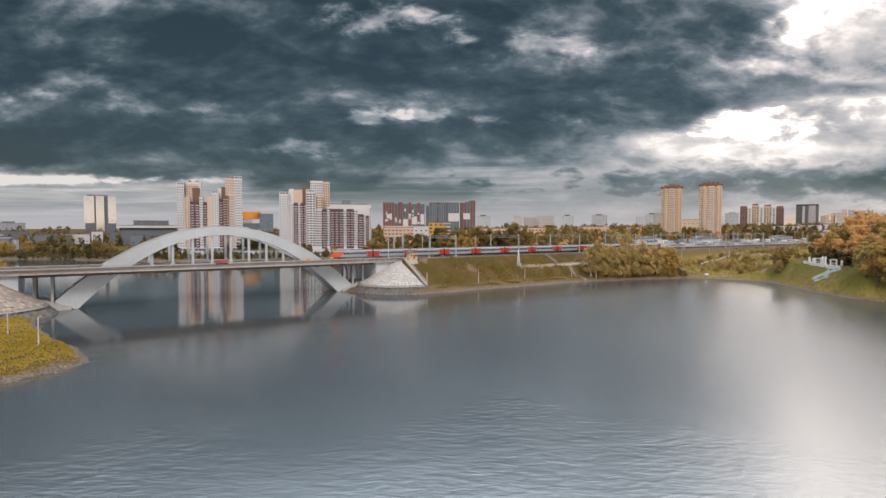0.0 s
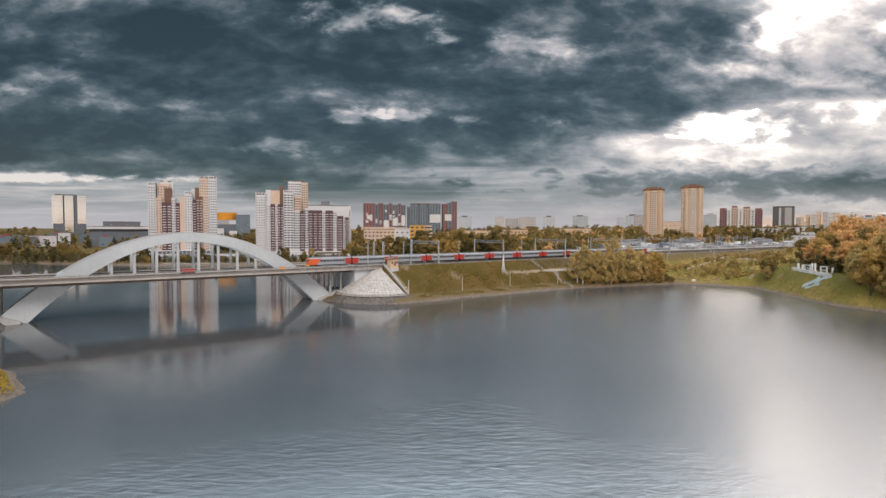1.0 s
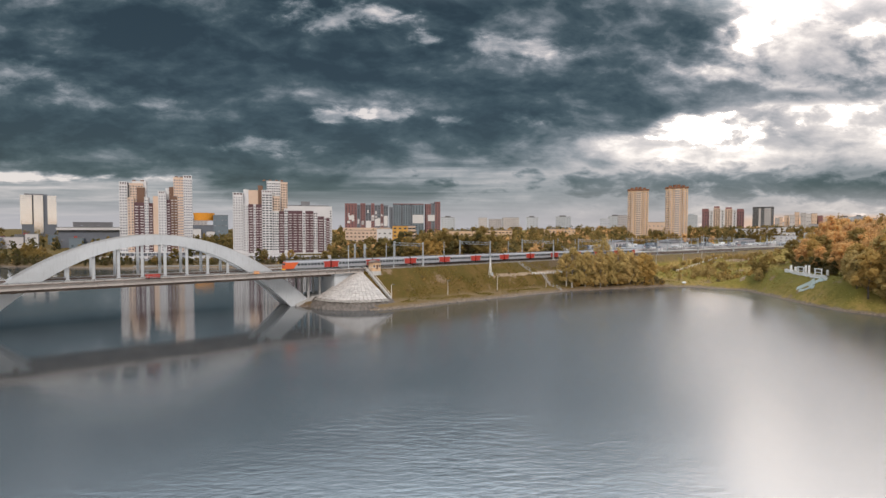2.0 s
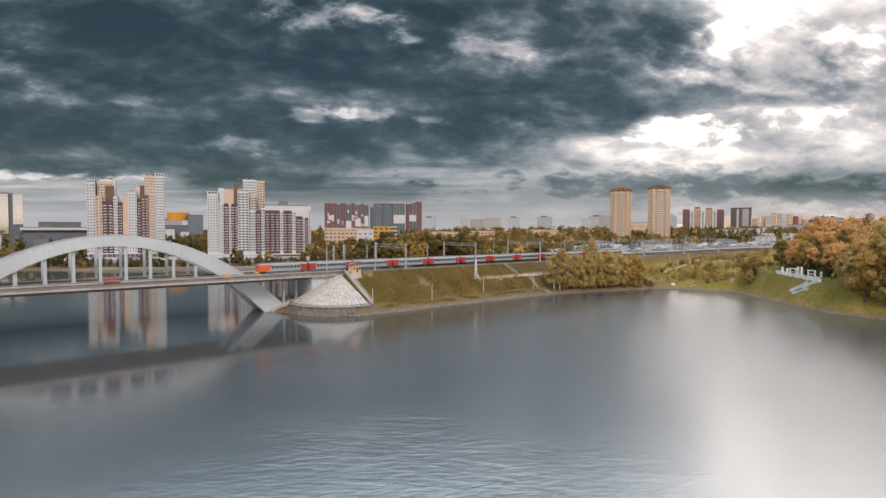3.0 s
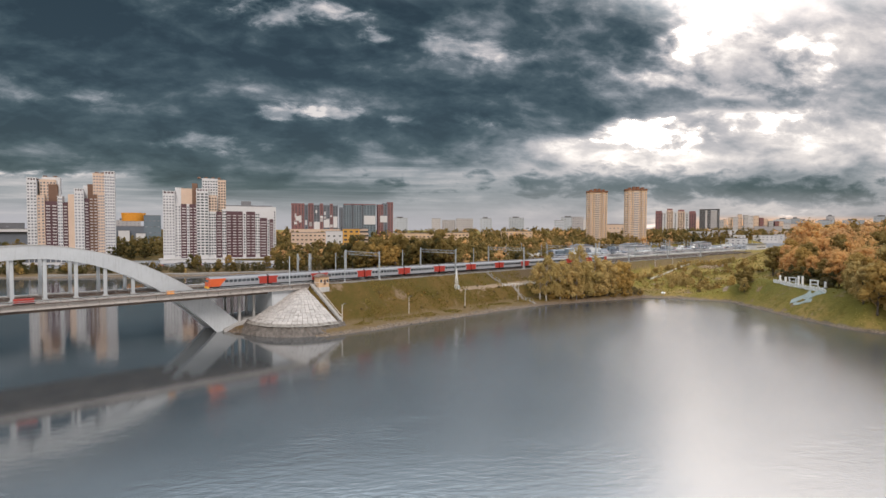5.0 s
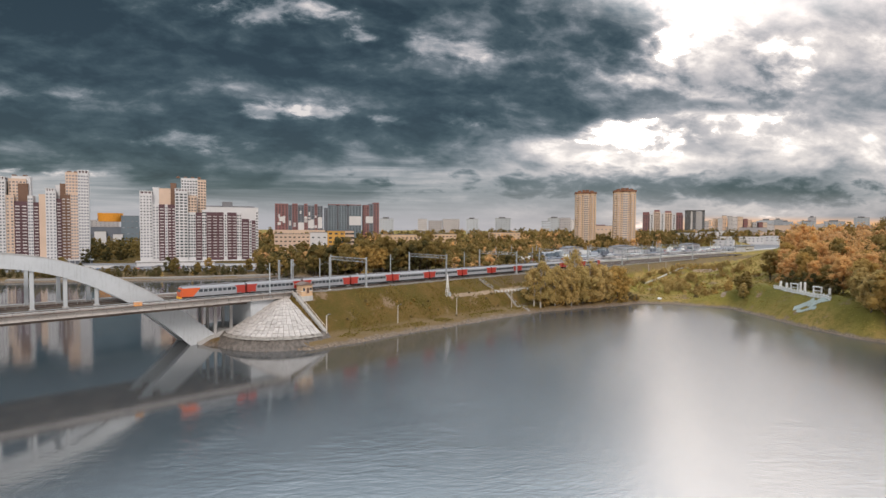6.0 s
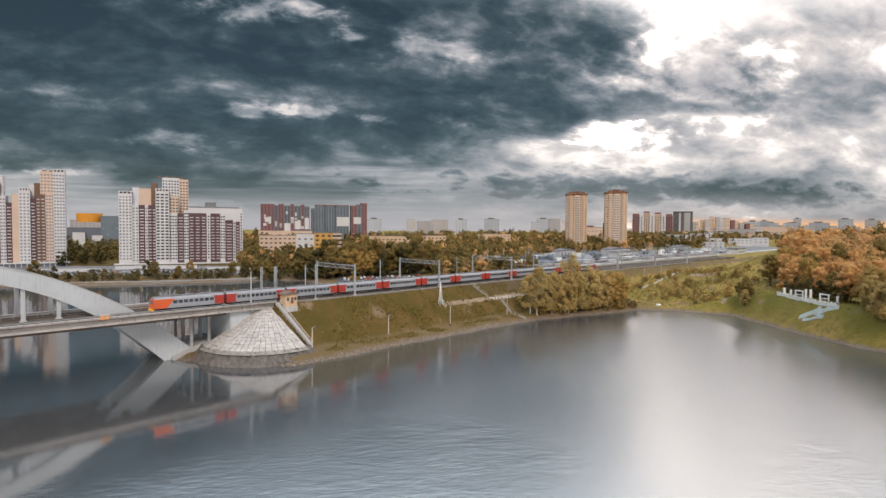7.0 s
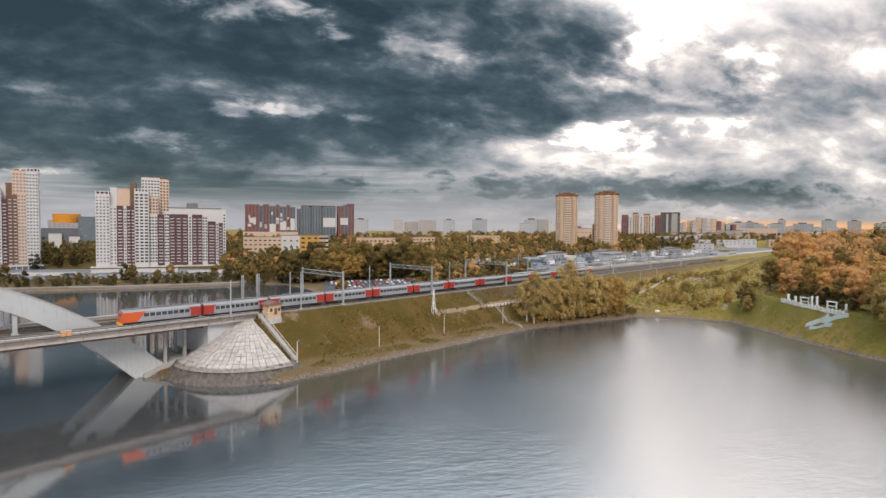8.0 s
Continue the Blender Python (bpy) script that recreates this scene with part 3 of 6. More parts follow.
def build_bridge():
    bridge = thing("arch_bridge", LINE.copy(), "pale concrete railway arch bridge with two ribs over the canal", "bridge")
    for near, far in ((4.0, 6.4), (15.2, 17.6)):
        r = part("arch_rib", rib(bmesh.new(), near, far), WHITE_STEEL, bridge, "broad white painted arch rib")
        edge = bmesh.new()
        for u in np.linspace(-44, 43, 30):
            x0, x1 = MID + u, MID + u + 2.95
            ribbon(edge, [(x0, arch_outer(x0) + 0.0), (x1, arch_outer(x1) + 0.0), (x1, arch_outer(x1) + 0.16), (x0, arch_outer(x0) + 0.16)], near - 0.12, near + 0.15)
        part("edge_strip", edge, CONCRETE, r)
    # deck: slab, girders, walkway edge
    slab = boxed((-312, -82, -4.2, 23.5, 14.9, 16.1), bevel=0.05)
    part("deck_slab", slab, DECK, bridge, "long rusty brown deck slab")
    part("edge_beam", boxed((-312, -82, -5.3, -4.25, 14.6, 16.9), bevel=0.06), BEAM, bridge, "weathered grey-brown deck edge beam")
    part("edge_beam", boxed((-312, -82, 23.55, 24.3, 14.6, 16.3), bevel=0.06), CONCRETE, bridge)
    part("walkway", boxed((-312, -82, -6.4, -5.35, 16.25, 16.45)), DECK, bridge)
    kerb = data_of("walkway_bracket", ribbon(bmesh.new(), [(-0.1, 16.2), (0.1, 16.2), (0.1, 15.0), (-0.1, 15.0)], -5.9, -5.32), BEAM)
    for s in np.arange(-310, -82, 4.0):
        child("walkway_bracket", kerb, bridge, pose(s, 0, 0))
    # girders and cross beams: underside shade put into their dark brown colour
    for y in (-1.5, 4.6, 10.5, 16.0, 21.0):
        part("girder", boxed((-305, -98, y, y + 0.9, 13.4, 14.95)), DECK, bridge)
    for x in (MID - 44.3, MID + 42.5):
        part("cross_beam", boxed((x, x + 1.6, 1.0, 20, 13.0, 14.95), bevel=0.05), DECK, bridge)
    # handrail along the lake side
    post = data_of("handrail_post", boxed((-0.05, 0.05, -6.35, -6.25, 16.45, 17.5)), DARK_STEEL)
    for s in np.arange(-311, -82, 3.0):
        child("handrail_post", post, bridge, pose(s, 0, 0))
    for z in (17.5, 17.0):
        part("handrail", boxed((-312, -82, -6.36, -6.24, z - 0.05, z + 0.05)), POLE, bridge)
    # hangers between deck and ribs
    for k in range(8):
        s = -198.3 + 7.97 * k
        for y in (5.2, 16.4):
            h = bmesh.new()
            box(h, s - 0.5, s + 0.5, y - 0.45, y + 0.45, 16.05, arch_inner(s) + 0.4, bevel=0.1)
            hanger = part("hanger", h, WHITE_STEEL, bridge, "square white hanger post")
            part("hanger_base", boxed((s - 0.75, s + 0.75, y - 0.7, y + 0.7, 16.1, 16.7), bevel=0.08), CONCRETE, hanger)
    # braces between the ribs over the tracks
    for s in (-188, -170, -152):
        part("cross_brace", boxed((s - 0.5, s + 0.5, 6.3, 15.3, arch_inner(s) + 0.6, arch_inner(s) + 1.8), bevel=0.08), WHITE_STEEL, bridge)
    # feet, plinths and side piers, one set at each bank
    for turn in (1, -1):
        def at(x):
            return MID + turn * (x - MID)
        def span(a, b):
            return min(at(a), at(b)), max(at(a), at(b))
        plinth = bmesh.new()
        ribbon(plinth, [(at(x), z) for x, z in ((-113, -1.0), (-113.4, 0.9), (-104.5, 4.2), (-98, 4.6), (-94, 4.6), (-94, -1.0))], 2.6, 19.5)
        part("foot_plinth", plinth, CONCRETE, bridge, "sloping pale concrete foot at the water")
        for x in (-107.2, -101.6):
            for y in (3.6, 10.8, 18.0):
                lo, hi = span(x - 0.45, x + 0.45)
                part("side_pier", boxed((lo, hi, y - 0.45, y + 0.45, 3.0, 14.95), bevel=0.08), CONCRETE, bridge, "slender pale concrete pier")
            lo, hi = span(x - 0.6, x + 0.6)
            part("pier_head", boxed((lo, hi, 1.5, 20.5, 13.9, 14.93), bevel=0.06), CONCRETE, bridge)
        lo, hi = span(-97.5, -81)
        part("abutment", boxed((lo, hi, -3.6, 22.5, 1.0, 14.88), bevel=0.1), WHITE_STEEL, bridge, "plain pale abutment wall")
    # ballast, rails, sleepers and cable troughs on the deck
    part("ballast_bed", boxed((-312, -82, -3.9, 3.6, 16.12, 16.45)), BALLAST, bridge)
    part("ballast_bed", boxed((-312, -82, 6.7, 15.0, 16.12, 16.45)), BALLAST, bridge)
    for y in (-2.2, 8.2, 12.6):
        for side in (-0.76, 0.76):
            part("bridge_rail", boxed((-312, -82, y + side - 0.04, y + side + 0.04, 16.5, 16.66)), RAIL, bridge)
    tray = boxed((-5.8, 5.8, -0.35, -0.25, 0.75, 0.95), (-5.8, 5.8, 0.25, 0.35, 0.75, 0.95), *[(x - 0.08, x + 0.08, -0.3, 0.3, 0.0, 0.8) for x in (-5.4, -2.7, 0, 2.7, 5.4)])
    tray = data_of("cable_tray", tray, SLEEPER)
    for s in (-124.5, -111.5, -140, -152, -164, -176, -188, -200):
        for y in ((3.9,) if s > -130 else (10.3,)):
            child("cable_tray", tray, bridge, pose(s, y + (1.5 if s > -130 else 0), 16.46), "low weathered concrete cable tray")


build_bridge()


def build_cone(turn, label):
    """A quarter cone of concrete slabs that faces the end of the embankment."""
    centre = rail(MID + turn * (-84.5 - MID), 3.2, 0)
    cone = thing("slope_cone", pose(*centre, 0, 0, ALONG), label, "stone slope", "paved slope cones")
    top, foot, reach = 15.9, 3.9, 20.3
    face = SLAB if turn > 0 else SLAB_BROWN

    def spot(a, u, lift=0.0):
        # a: angle from the canal side round to the lake side, u: down the slope
        r = 0.6 + u * reach
        return Vector((-turn * math.cos(a) * r, -math.sin(a) * r, top + (foot - top) * u + lift))
    a0, a1, rows = -0.12, 1.72, 15
    core = bmesh.new()
    grid = [[core.verts.new(spot(a0 + (a1 - a0) * k / 28, u, -0.05)) for u in (0, 0.33, 0.66, 1.0, 1.06)] for k in range(29)]
    for p, q in zip(grid, grid[1:]):
        for j in range(4):
            core.faces.new((p[j], p[j + 1], q[j + 1], q[j]))
    part("joint_bed", core, GROUT, cone)
    # the rubble skirt between the slabs and the water
    skirt, r2 = bmesh.new(), random.Random(8)
    rings = []
    for k in range(61):
        a = a0 - 0.25 + (a1 - a0 + 0.4) * k / 60
        ring = []
        for w, z in ((20.4, 4.0), (21.1, 3.5), (21.9, 2.7), (22.9, 1.8), (23.9, 0.9), (24.8, 0.1), (25.8, -1.2)):
            r = w + r2.uniform(-0.35, 0.35)
            ring.append(skirt.verts.new((-turn * math.cos(a) * r, -math.sin(a) * r, z + r2.uniform(-0.3, 0.3))))
        rings.append(ring)
    for p, q in zip(rings, rings[1:]):
        for j in range(6):
            skirt.faces.new((p[j], p[j + 1], q[j + 1], q[j]))
    part("rubble_skirt", skirt, STONE, cone, "grey-brown rubble skirt at the water")
    rng = random.Random(5)
    for j in range(rows):
        u0, u1 = j / rows, (j + 1) / rows
        count = 8 if j < 4 else 16 if j < 11 else 20
        for k in range(count):
            b0, b1 = a0 + (a1 - a0) * k / count, a0 + (a1 - a0) * (k + 1) / count
            pad_a, pad_u = 0.05 * (b1 - b0) + rng.uniform(0, 0.04) * (b1 - b0), 0.04 * (u1 - u0)
            lift = rng.uniform(0.04, 0.26)
            slip = rng.uniform(-0.16, 0.16) * (u1 - u0)
            bm = bmesh.new()
            hi = [bm.verts.new(spot(a, u, lift + rng.uniform(-0.03, 0.03))) for a, u in ((b0 + pad_a, u0 + pad_u + max(0.0, slip)), (b1 - pad_a, u0 + pad_u), (b1 - pad_a, u1 - pad_u), (b0 + pad_a, u1 - pad_u + min(0.0, slip)))]
            lo = [bm.verts.new(v.co - Vector((0, 0, 0.35))) for v in hi]
            bm.faces.new(hi)
            for e in range(4):
                bm.faces.new((hi[e], lo[e], lo[(e + 1) % 4], hi[(e + 1) % 4]))
            part("slab", bm, face, cone)
    return cone


def build_steps():
    """The concrete steps with a rail that run down beside the cone."""
    a, b = rail(-82.3, 6.5, 16.2), rail(-78.6, 22.0, 3.6)
    steps = thing("embankment_steps", pose(0, 0, 0), "narrow grey concrete steps with a low rail down the bank", "steps")
    flat = (b - a)
    run = Vector((flat.x, flat.y, 0)).normalized()
    side = Vector((-run.y, run.x, 0))
    n = 60
    for k in range(n):
        p = a + flat * (k + 0.5) / n
        bm = boxed((-0.26, 0.26, -0.75, 0.75, -0.5, 0.1))
        m = Matrix((( run.x, side.x, 0, p.x), (run.y, side.y, 0, p.y), (0, 0, 1, p.z + 0.35), (0, 0, 0, 1)))
        part("step", bm, CONCRETE, steps, m=m)
    for k in (-1, 1):
        part("handrail", tubed((a + side * k * 0.95 + UP * 1.2, b + side * k * 0.95 + UP * 1.2, 0.09, 0.09)), LAMP_POLE, steps)
        for i in range(10):
            p = a + flat * (i + 0.5) / 10 + side * k * 0.95
            part("rail_post", tubed((p - UP * 0.6, p + UP * 1.2, 0.07, 0.07)), LAMP_POLE, steps)


build_steps()

# ---- the railway ----
def build_track():
    # tracks run along the top of the embankment and on between the trees
    for lo, hi, n in ((-82, 420, 1),):
        bed = bmesh.new()
        ribbon(bed, [(lo, 15.9), (hi, 15.9), (hi, 16.45), (lo, 16.45)], -4.0, 18.5)
        ob = new("track_bed", data_of("track_bed", bed, BALLAST))
        ob.matrix_basis = LINE.copy()
        tagged(ob, "dark crushed stone track bed on the embankment", "track bed", kind="structure")
    for y in (-2.2, 2.6, 8.2, 12.6):
        lo = -82 if y != 2.6 else -40
        track = thing("railway_track", LINE.copy(), "rusty rails on concrete sleepers in dark ballast", "railway track", "railway tracks")
        for side in (-0.76, 0.76):
            part("rail", boxed((lo, 420, y + side - 0.05, y + side + 0.05, 16.5, 16.68)), RAIL, track)
        v, f = [], []
        for s in np.arange(lo, 420, 0.65):
            k = len(v)
            v += [(s + dx, y + dy, z) for z in (16.4, 16.53) for dx, dy in ((-0.13, -1.3), (0.13, -1.3), (0.13, 1.3), (-0.13, 1.3))]
            f += [(k + 4, k + 5, k + 6, k + 7), (k, k + 1, k + 5, k + 4), (k + 1, k + 2, k + 6, k + 5), (k + 2, k + 3, k + 7, k + 6), (k + 3, k, k + 4, k + 7)]
        tagged(child("sleeper_bed", mesh_of("sleeper_bed", v, f, SLEEPER), track), kind="stuff")
    path = new("shoulder_path", data_of("shoulder_path", ribbon(bmesh.new(), [(-82, 15.8), (300, 15.8), (300, 16.22), (-82, 16.22)], -6.2, -4.05), SLEEPER))
    path.matrix_basis = LINE.copy()
    tagged(path, "pale gravel path along the embankment edge", "path", kind="structure")


build_track()
CAR = 21.8


def car_shell(length, w, z0, z1, round_top=0.7):
    """The long body of a carriage with a curved roof."""
    bm = bmesh.new()
    prof = [(-w, z0), (-w - 0.05, z0 + 1.0), (-w, z1 - round_top)]
    prof += [(-w + 0.45, z1 - 0.22), (-w * 0.45, z1), (w * 0.45, z1), (w - 0.45, z1 - 0.22)]
    prof += [(w, z1 - round_top), (w + 0.05, z0 + 1.0), (w, z0)]
    rings = [[bm.verts.new((x, y, z)) for y, z in prof] for x in (-length / 2, length / 2)]
    n = len(prof)
    for k in range(n):
        bm.faces.new((rings[0][k], rings[0][(k + 1) % n], rings[1][(k + 1) % n], rings[1][k]))
    bm.faces.new(rings[0])
    bm.faces.new(rings[1][::-1])
    return bm


def carriage(head):
    """One carriage of the suburban train, standing on its wheels, along x."""
    L, w = CAR - 0.9, 1.72
    label = "orange and grey driving carriage of a suburban train" if head else "silver grey carriage with red ends and dark windows"
    car = thing("train_carriage", Matrix.Identity(4), label, "train carriage", "carriages of the train")
    body = part("body", car_shell(L, w, 1.05, 4.45), TRAIN_GREY, car)
    part("roof", boxed((-L / 2 + 0.3, L / 2 - 0.3, -0.9, 0.9, 4.44, 4.62), bevel=0.1), TRAIN_ROOF, car)
    # coloured ends, wedge-shaped towards the middle
    for turn in (-1, 1):
        nose = head and turn < 0
        long = 5.6 if nose else 3.5
        for side in (-1, 1):
            bm = bmesh.new()
            a, b, c = turn * L / 2, turn * (L / 2 - long), turn * (L / 2 - long + 2.2)
            ribbon(bm, [(a, 1.1), (c, 1.1), (b, 3.6), (b, 3.85), (a, 3.85)], side * (w + 0.07) - 0.02, side * (w + 0.07) + 0.02)
            part("end_panel", bm, ORANGE if nose else RED, car, "bright orange end panel" if nose else "")
        part("gangway", boxed((turn * L / 2 - 0.05 if turn > 0 else turn * L / 2 - 0.35, turn * L / 2 + 0.35 if turn > 0 else turn * L / 2 + 0.05, -0.7, 0.7, 1.1, 3.9)), TRAIN_DARK, car) if not nose else None
        if not nose:
            part("end_wall", boxed((min(turn * L / 2, turn * (L / 2 + 0.06)), max(turn * L / 2, turn * (L / 2 + 0.06)), -w, w, 1.1, 3.9)), RED, car)
    if head:
        bm = bmesh.new()
        ribbon(bm, [(-L / 2, 1.0), (-L / 2 - 0.5, 1.1), (-L / 2 - 0.55, 2.3), (-L / 2 - 0.1, 3.9), (-L / 2, 4.0)], -w + 0.05, w - 0.05)
        part("cab_front", bm, ORANGE, car, "bright orange cab front")
        part("windscreen", boxed((-L / 2 - 0.46, -L / 2 - 0.2, -1.3, 1.3, 2.5, 3.5)), PANE, car)
        part("bumper", boxed((-L / 2 - 0.8, -L / 2, -1.5, 1.5, 0.45, 1.15), bevel=0.1), YELLOW, car, "yellow front apron")
    pane = data_of("window", boxed((-0.62, 0.62, -0.03, 0.03, 2.35, 3.3)), PANE)
    for x in np.arange(-6.3 if not head else -4.6, 6.6, 1.58):
        for side in (-1, 1):
            child("window", pane, car, pose(x, side * (w + 0.06), 0))
    for x in (-8.1 if not head else 20, 8.1):
        for side in (-1, 1):
            if abs(x) < L / 2:
                part("door", boxed((x - 0.65, x + 0.65, side * (w + 0.1) - 0.02, side * (w + 0.1) + 0.02, 1.2, 3.4)), RED, car)
    part("underframe", boxed((-L / 2 + 0.4, L / 2 - 0.4, -1.3, 1.3, 0.55, 1.04)), TRAIN_DARK, car)
    for x in (-7.2, 7.2):
        bogie = part("bogie", boxed((x - 1.9, x + 1.9, -1.15, 1.15, 0.35, 0.75), bevel=0.08), TRAIN_DARK, car)
        for dx in (-1.25, 1.25):
            for side in (-0.76, 0.76):
                part("wheel", tubed(((x + dx, side - 0.07, 0.47), (x + dx, side + 0.07, 0.47), 0.47, 0.47), n=14), DARK_STEEL, bogie)
    for x in (-4.0, 0.5, 4.5):
        part("roof_box", boxed((x - 1.2, x + 1.2, -0.75, 0.75, 4.6, 4.85), bevel=0.06), TRAIN_ROOF, car)
    return car


def pantograph(car):
    bm = bmesh.new()
    for y in (-0.5, 0.5):
        tube(bm, (6.5, y, 4.7), (7.7, y * 0.7, 5.6), 0.05, 0.05, 5)
        tube(bm, (7.7, y * 0.7, 5.6), (6.7, y * 0.7, 6.4), 0.05, 0.05, 5)
    tube(bm, (6.7, -0.9, 6.45), (6.7, 0.9, 6.45), 0.06, 0.06, 5)
    part("pantograph", bm, DARK_STEEL, car)


HEAD = -121.0
first = carriage(True)
first.matrix_basis = LINE @ pose(HEAD + CAR / 2, -2.2, 16.68)
plain = carriage(False)
powered = carriage(False)
pantograph(powered)
for k in range(1, 12):
    m = LINE @ pose(HEAD + CAR * (k + 0.5), -2.2, 16.68)
    if k == 1:
        powered.matrix_basis = m
    elif k == 2:
        plain.matrix_basis = m
    else:
        copy_thing(powered if k % 2 else plain, m)


def portal(s, far=22.0, z=16.2, high=12.3):
    p = thing("catenary_portal", LINE @ pose(s, 0, 0), "grey lattice catenary portal across the tracks", "catenary portal", "catenary portals")
    for y in (-5.0, far):
        for dy in (-0.28, 0.28):
            post = part("post", tubed(((0, y + dy, z - 0.8), (0, y + dy, z + high), 0.24, 0.17), n=7), POLE, p)
        part("footing", boxed((-0.6, 0.6, y - 0.7, y + 0.7, z - 1.2, z + 0.3), bevel=0.06), CONCRETE, p)
    z0, z1 = z + high - 2.1, z + high - 0.7
    for x in (-0.35, 0.35):
        for zz in (z0, z1):
            part("chord", boxed((x - 0.07, x + 0.07, -5.0, far, zz - 0.07, zz + 0.07)), POLE, p)
    bm = bmesh.new()
    k = 0
    for y in np.arange(-4.4, far - 1.8, 1.8):
        for x in (-0.35, 0.35):
            tube(bm, (x, y, z0 if k % 2 else z1), (x, y + 1.8, z1 if k % 2 else z0), 0.05, 0.05, 4)
        k += 1
    part("lattice", bm, POLE, p)
    for y in (-2.2, 2.6, 8.2, 12.6):
        part("insulator", tubed(((0, y, z0 - 1.6), (0, y, z0), 0.09, 0.09), n=6), DARK_STEEL, p)
    return p


def mast(s, y, z, high, arm=0.0, label="slender grey catenary mast"):
    p = thing("catenary_mast", LINE @ pose(s, y, 0), label, "catenary mast", "catenary masts")
    part("post", tubed(((0, 0, z - 0.8), (0, 0, z + high), 0.26, 0.17), n=8), POLE, p)
    part("footing", boxed((-0.5, 0.5, -0.5, 0.5, z - 1.0, z + 0.25), bevel=0.05), CONCRETE, p)
    if arm:
        a = bmesh.new()
        tube(a, (0, 0, z + high - 2.8), (0, arm, z + high - 2.2), 0.06, 0.05, 5)
        tube(a, (0, 0, z + high - 1.2), (0, arm * 0.9, z + high - 2.3), 0.04, 0.04, 5)
        part("cantilever", a, POLE, p)
    return p


for s in (-48.6, -2.2, 51.0, 109.0, 168.0, 228.0, 290.0):
    portal(s)
mast(-66.2, -5.0, 16.2, 13.0, 2.8)
for s, y in ((-91.0, -5.0), (-80.0, 9.9), (-78.6, 11.6), (-74.6, 9.9), (-73.4, 11.4), (-72.1, 12.8), (-60.5, 11.5), (-14.8, 21.5), (38.0, 21.8)):
    mast(s, y, 16.3, 11.4, -2.5 if y > 0 else 2.5)


def build_hut():
    hut = thing("trackside_hut", LINE @ pose(-78.4, -7.3, 0), "small buff plastered hut with a brown roof beside the track", "hut")
    wall = part("wall", boxed((-2.2, 2.2, -1.9, 1.9, 14.6, 19.4), bevel=0.04), HUT_WALL, hut)
    part("plinth", boxed((-2.35, 2.35, -2.05, 2.05, 13.2, 15.2), bevel=0.05), CONCRETE, hut)
    roof = bmesh.new()
    ribbon(roof, [(-2.8, 19.3), (2.8, 19.3), (2.8, 19.5), (0, 20.5), (-2.8, 19.5)], -2.4, 2.4)
    part("roof", roof, HUT_ROOF, hut)
    part("door", boxed((-0.2, 0.8, -1.98, -1.88, 16.2, 18.3)), WALL_BROWN, hut)
    for x in (-1.3, 1.5):
        win = part("window", boxed((x - 0.4, x + 0.4, -1.97, -1.86, 17.2, 18.3)), PANE, hut)
        part("sill", boxed((x - 0.5, x + 0.5, -2.08, -1.9, 17.05, 17.18)), CONCRETE, win)
    part("band", boxed((-2.24, 2.24, -1.94, 1.94, 17.0, 17.12)), FENCE_WHITE, hut)


build_hut()


def street_lamp(x, y, high, label="pale concrete lamp post with a short arm"):
    z = on_land(x, y)
    p = thing("street_lamp", pose(x, y, z), label, "lamp post", "lamp posts")
    part("pole", tubed(((0, 0, -0.5), (0, 0, high), 0.2, 0.12), n=8), LAMP_POLE, p)
    part("arm", tubed(((0, 0, high - 0.1), (0.9, 0.5, high + 0.25), 0.07, 0.06), n=6), POLE, p)
    part("lantern", boxed((0.7, 1.5, 0.3, 0.7, high + 0.15, high + 0.4), bevel=0.06), DARK_STEEL, p)


for x, y, top in ((-8.0, 270.5, 9.9), (19.2, 291.8, 9.8), (46.9, 309.3, 10.2), (78.3, 328.8, 9.6)):
    street_lamp(x, y, top - on_land(x, y))
street_lamp(-104.3, 138.6, 7.2)
street_lamp(-123.0, 152.0, 7.2)
for s, off in ((118, 13), (150, 15), (185, 16), (215, 15)):
    p = rail(s, off)
    street_lamp(p.x, p.y, 9.0)


def signal_tower():
    """The A-shaped steel signal mast that stands on the slope."""
    base = rail(-10.0, 13.8)
    z = on_land(base.x, base.y)
    t = thing("signal_mast", pose(base.x, base.y, z, 0, 0, ALONG), "white A-shaped steel signal mast on the slope", "signal mast")
    for x, y in ((-0.8, -0.5), (0.8, -0.5), (0.8, 0.5), (-0.8, 0.5)):
        part("leg", tubed(((x, y, -0.6), (x * 0.15, y * 0.15, 9.5), 0.12, 0.09), n=6), FENCE_WHITE, t)
    for z1 in (2.0, 4.2, 6.2):
        k = 1 - 0.85 * z1 / 9.5
        part("crossbar", boxed((-0.8 * k, 0.8 * k, -0.55 * k, -0.45 * k, z1 - 0.06, z1 + 0.06)), FENCE_WHITE, t)
    part("cabinet", boxed((0.9, 1.9, -0.5, 0.5, -0.4, 1.5), bevel=0.05), POLE, t)


signal_tower()

# ---- the town ----
HOUSE_PANE = glass_mat("grey_house_glass", (0.20, 0.205, 0.23), 0.15)
WINDOW = data_of("window", boxed((-0.75, 0.75, -0.12, 0.3, 0.85, 2.3)), HOUSE_PANE)
WIDE_WINDOW = data_of("window", boxed((-1.3, 1.3, -0.12, 0.3, 0.8, 2.3)), PANE)
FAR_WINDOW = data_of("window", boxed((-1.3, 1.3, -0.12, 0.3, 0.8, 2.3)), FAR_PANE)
balcony_kinds = {}


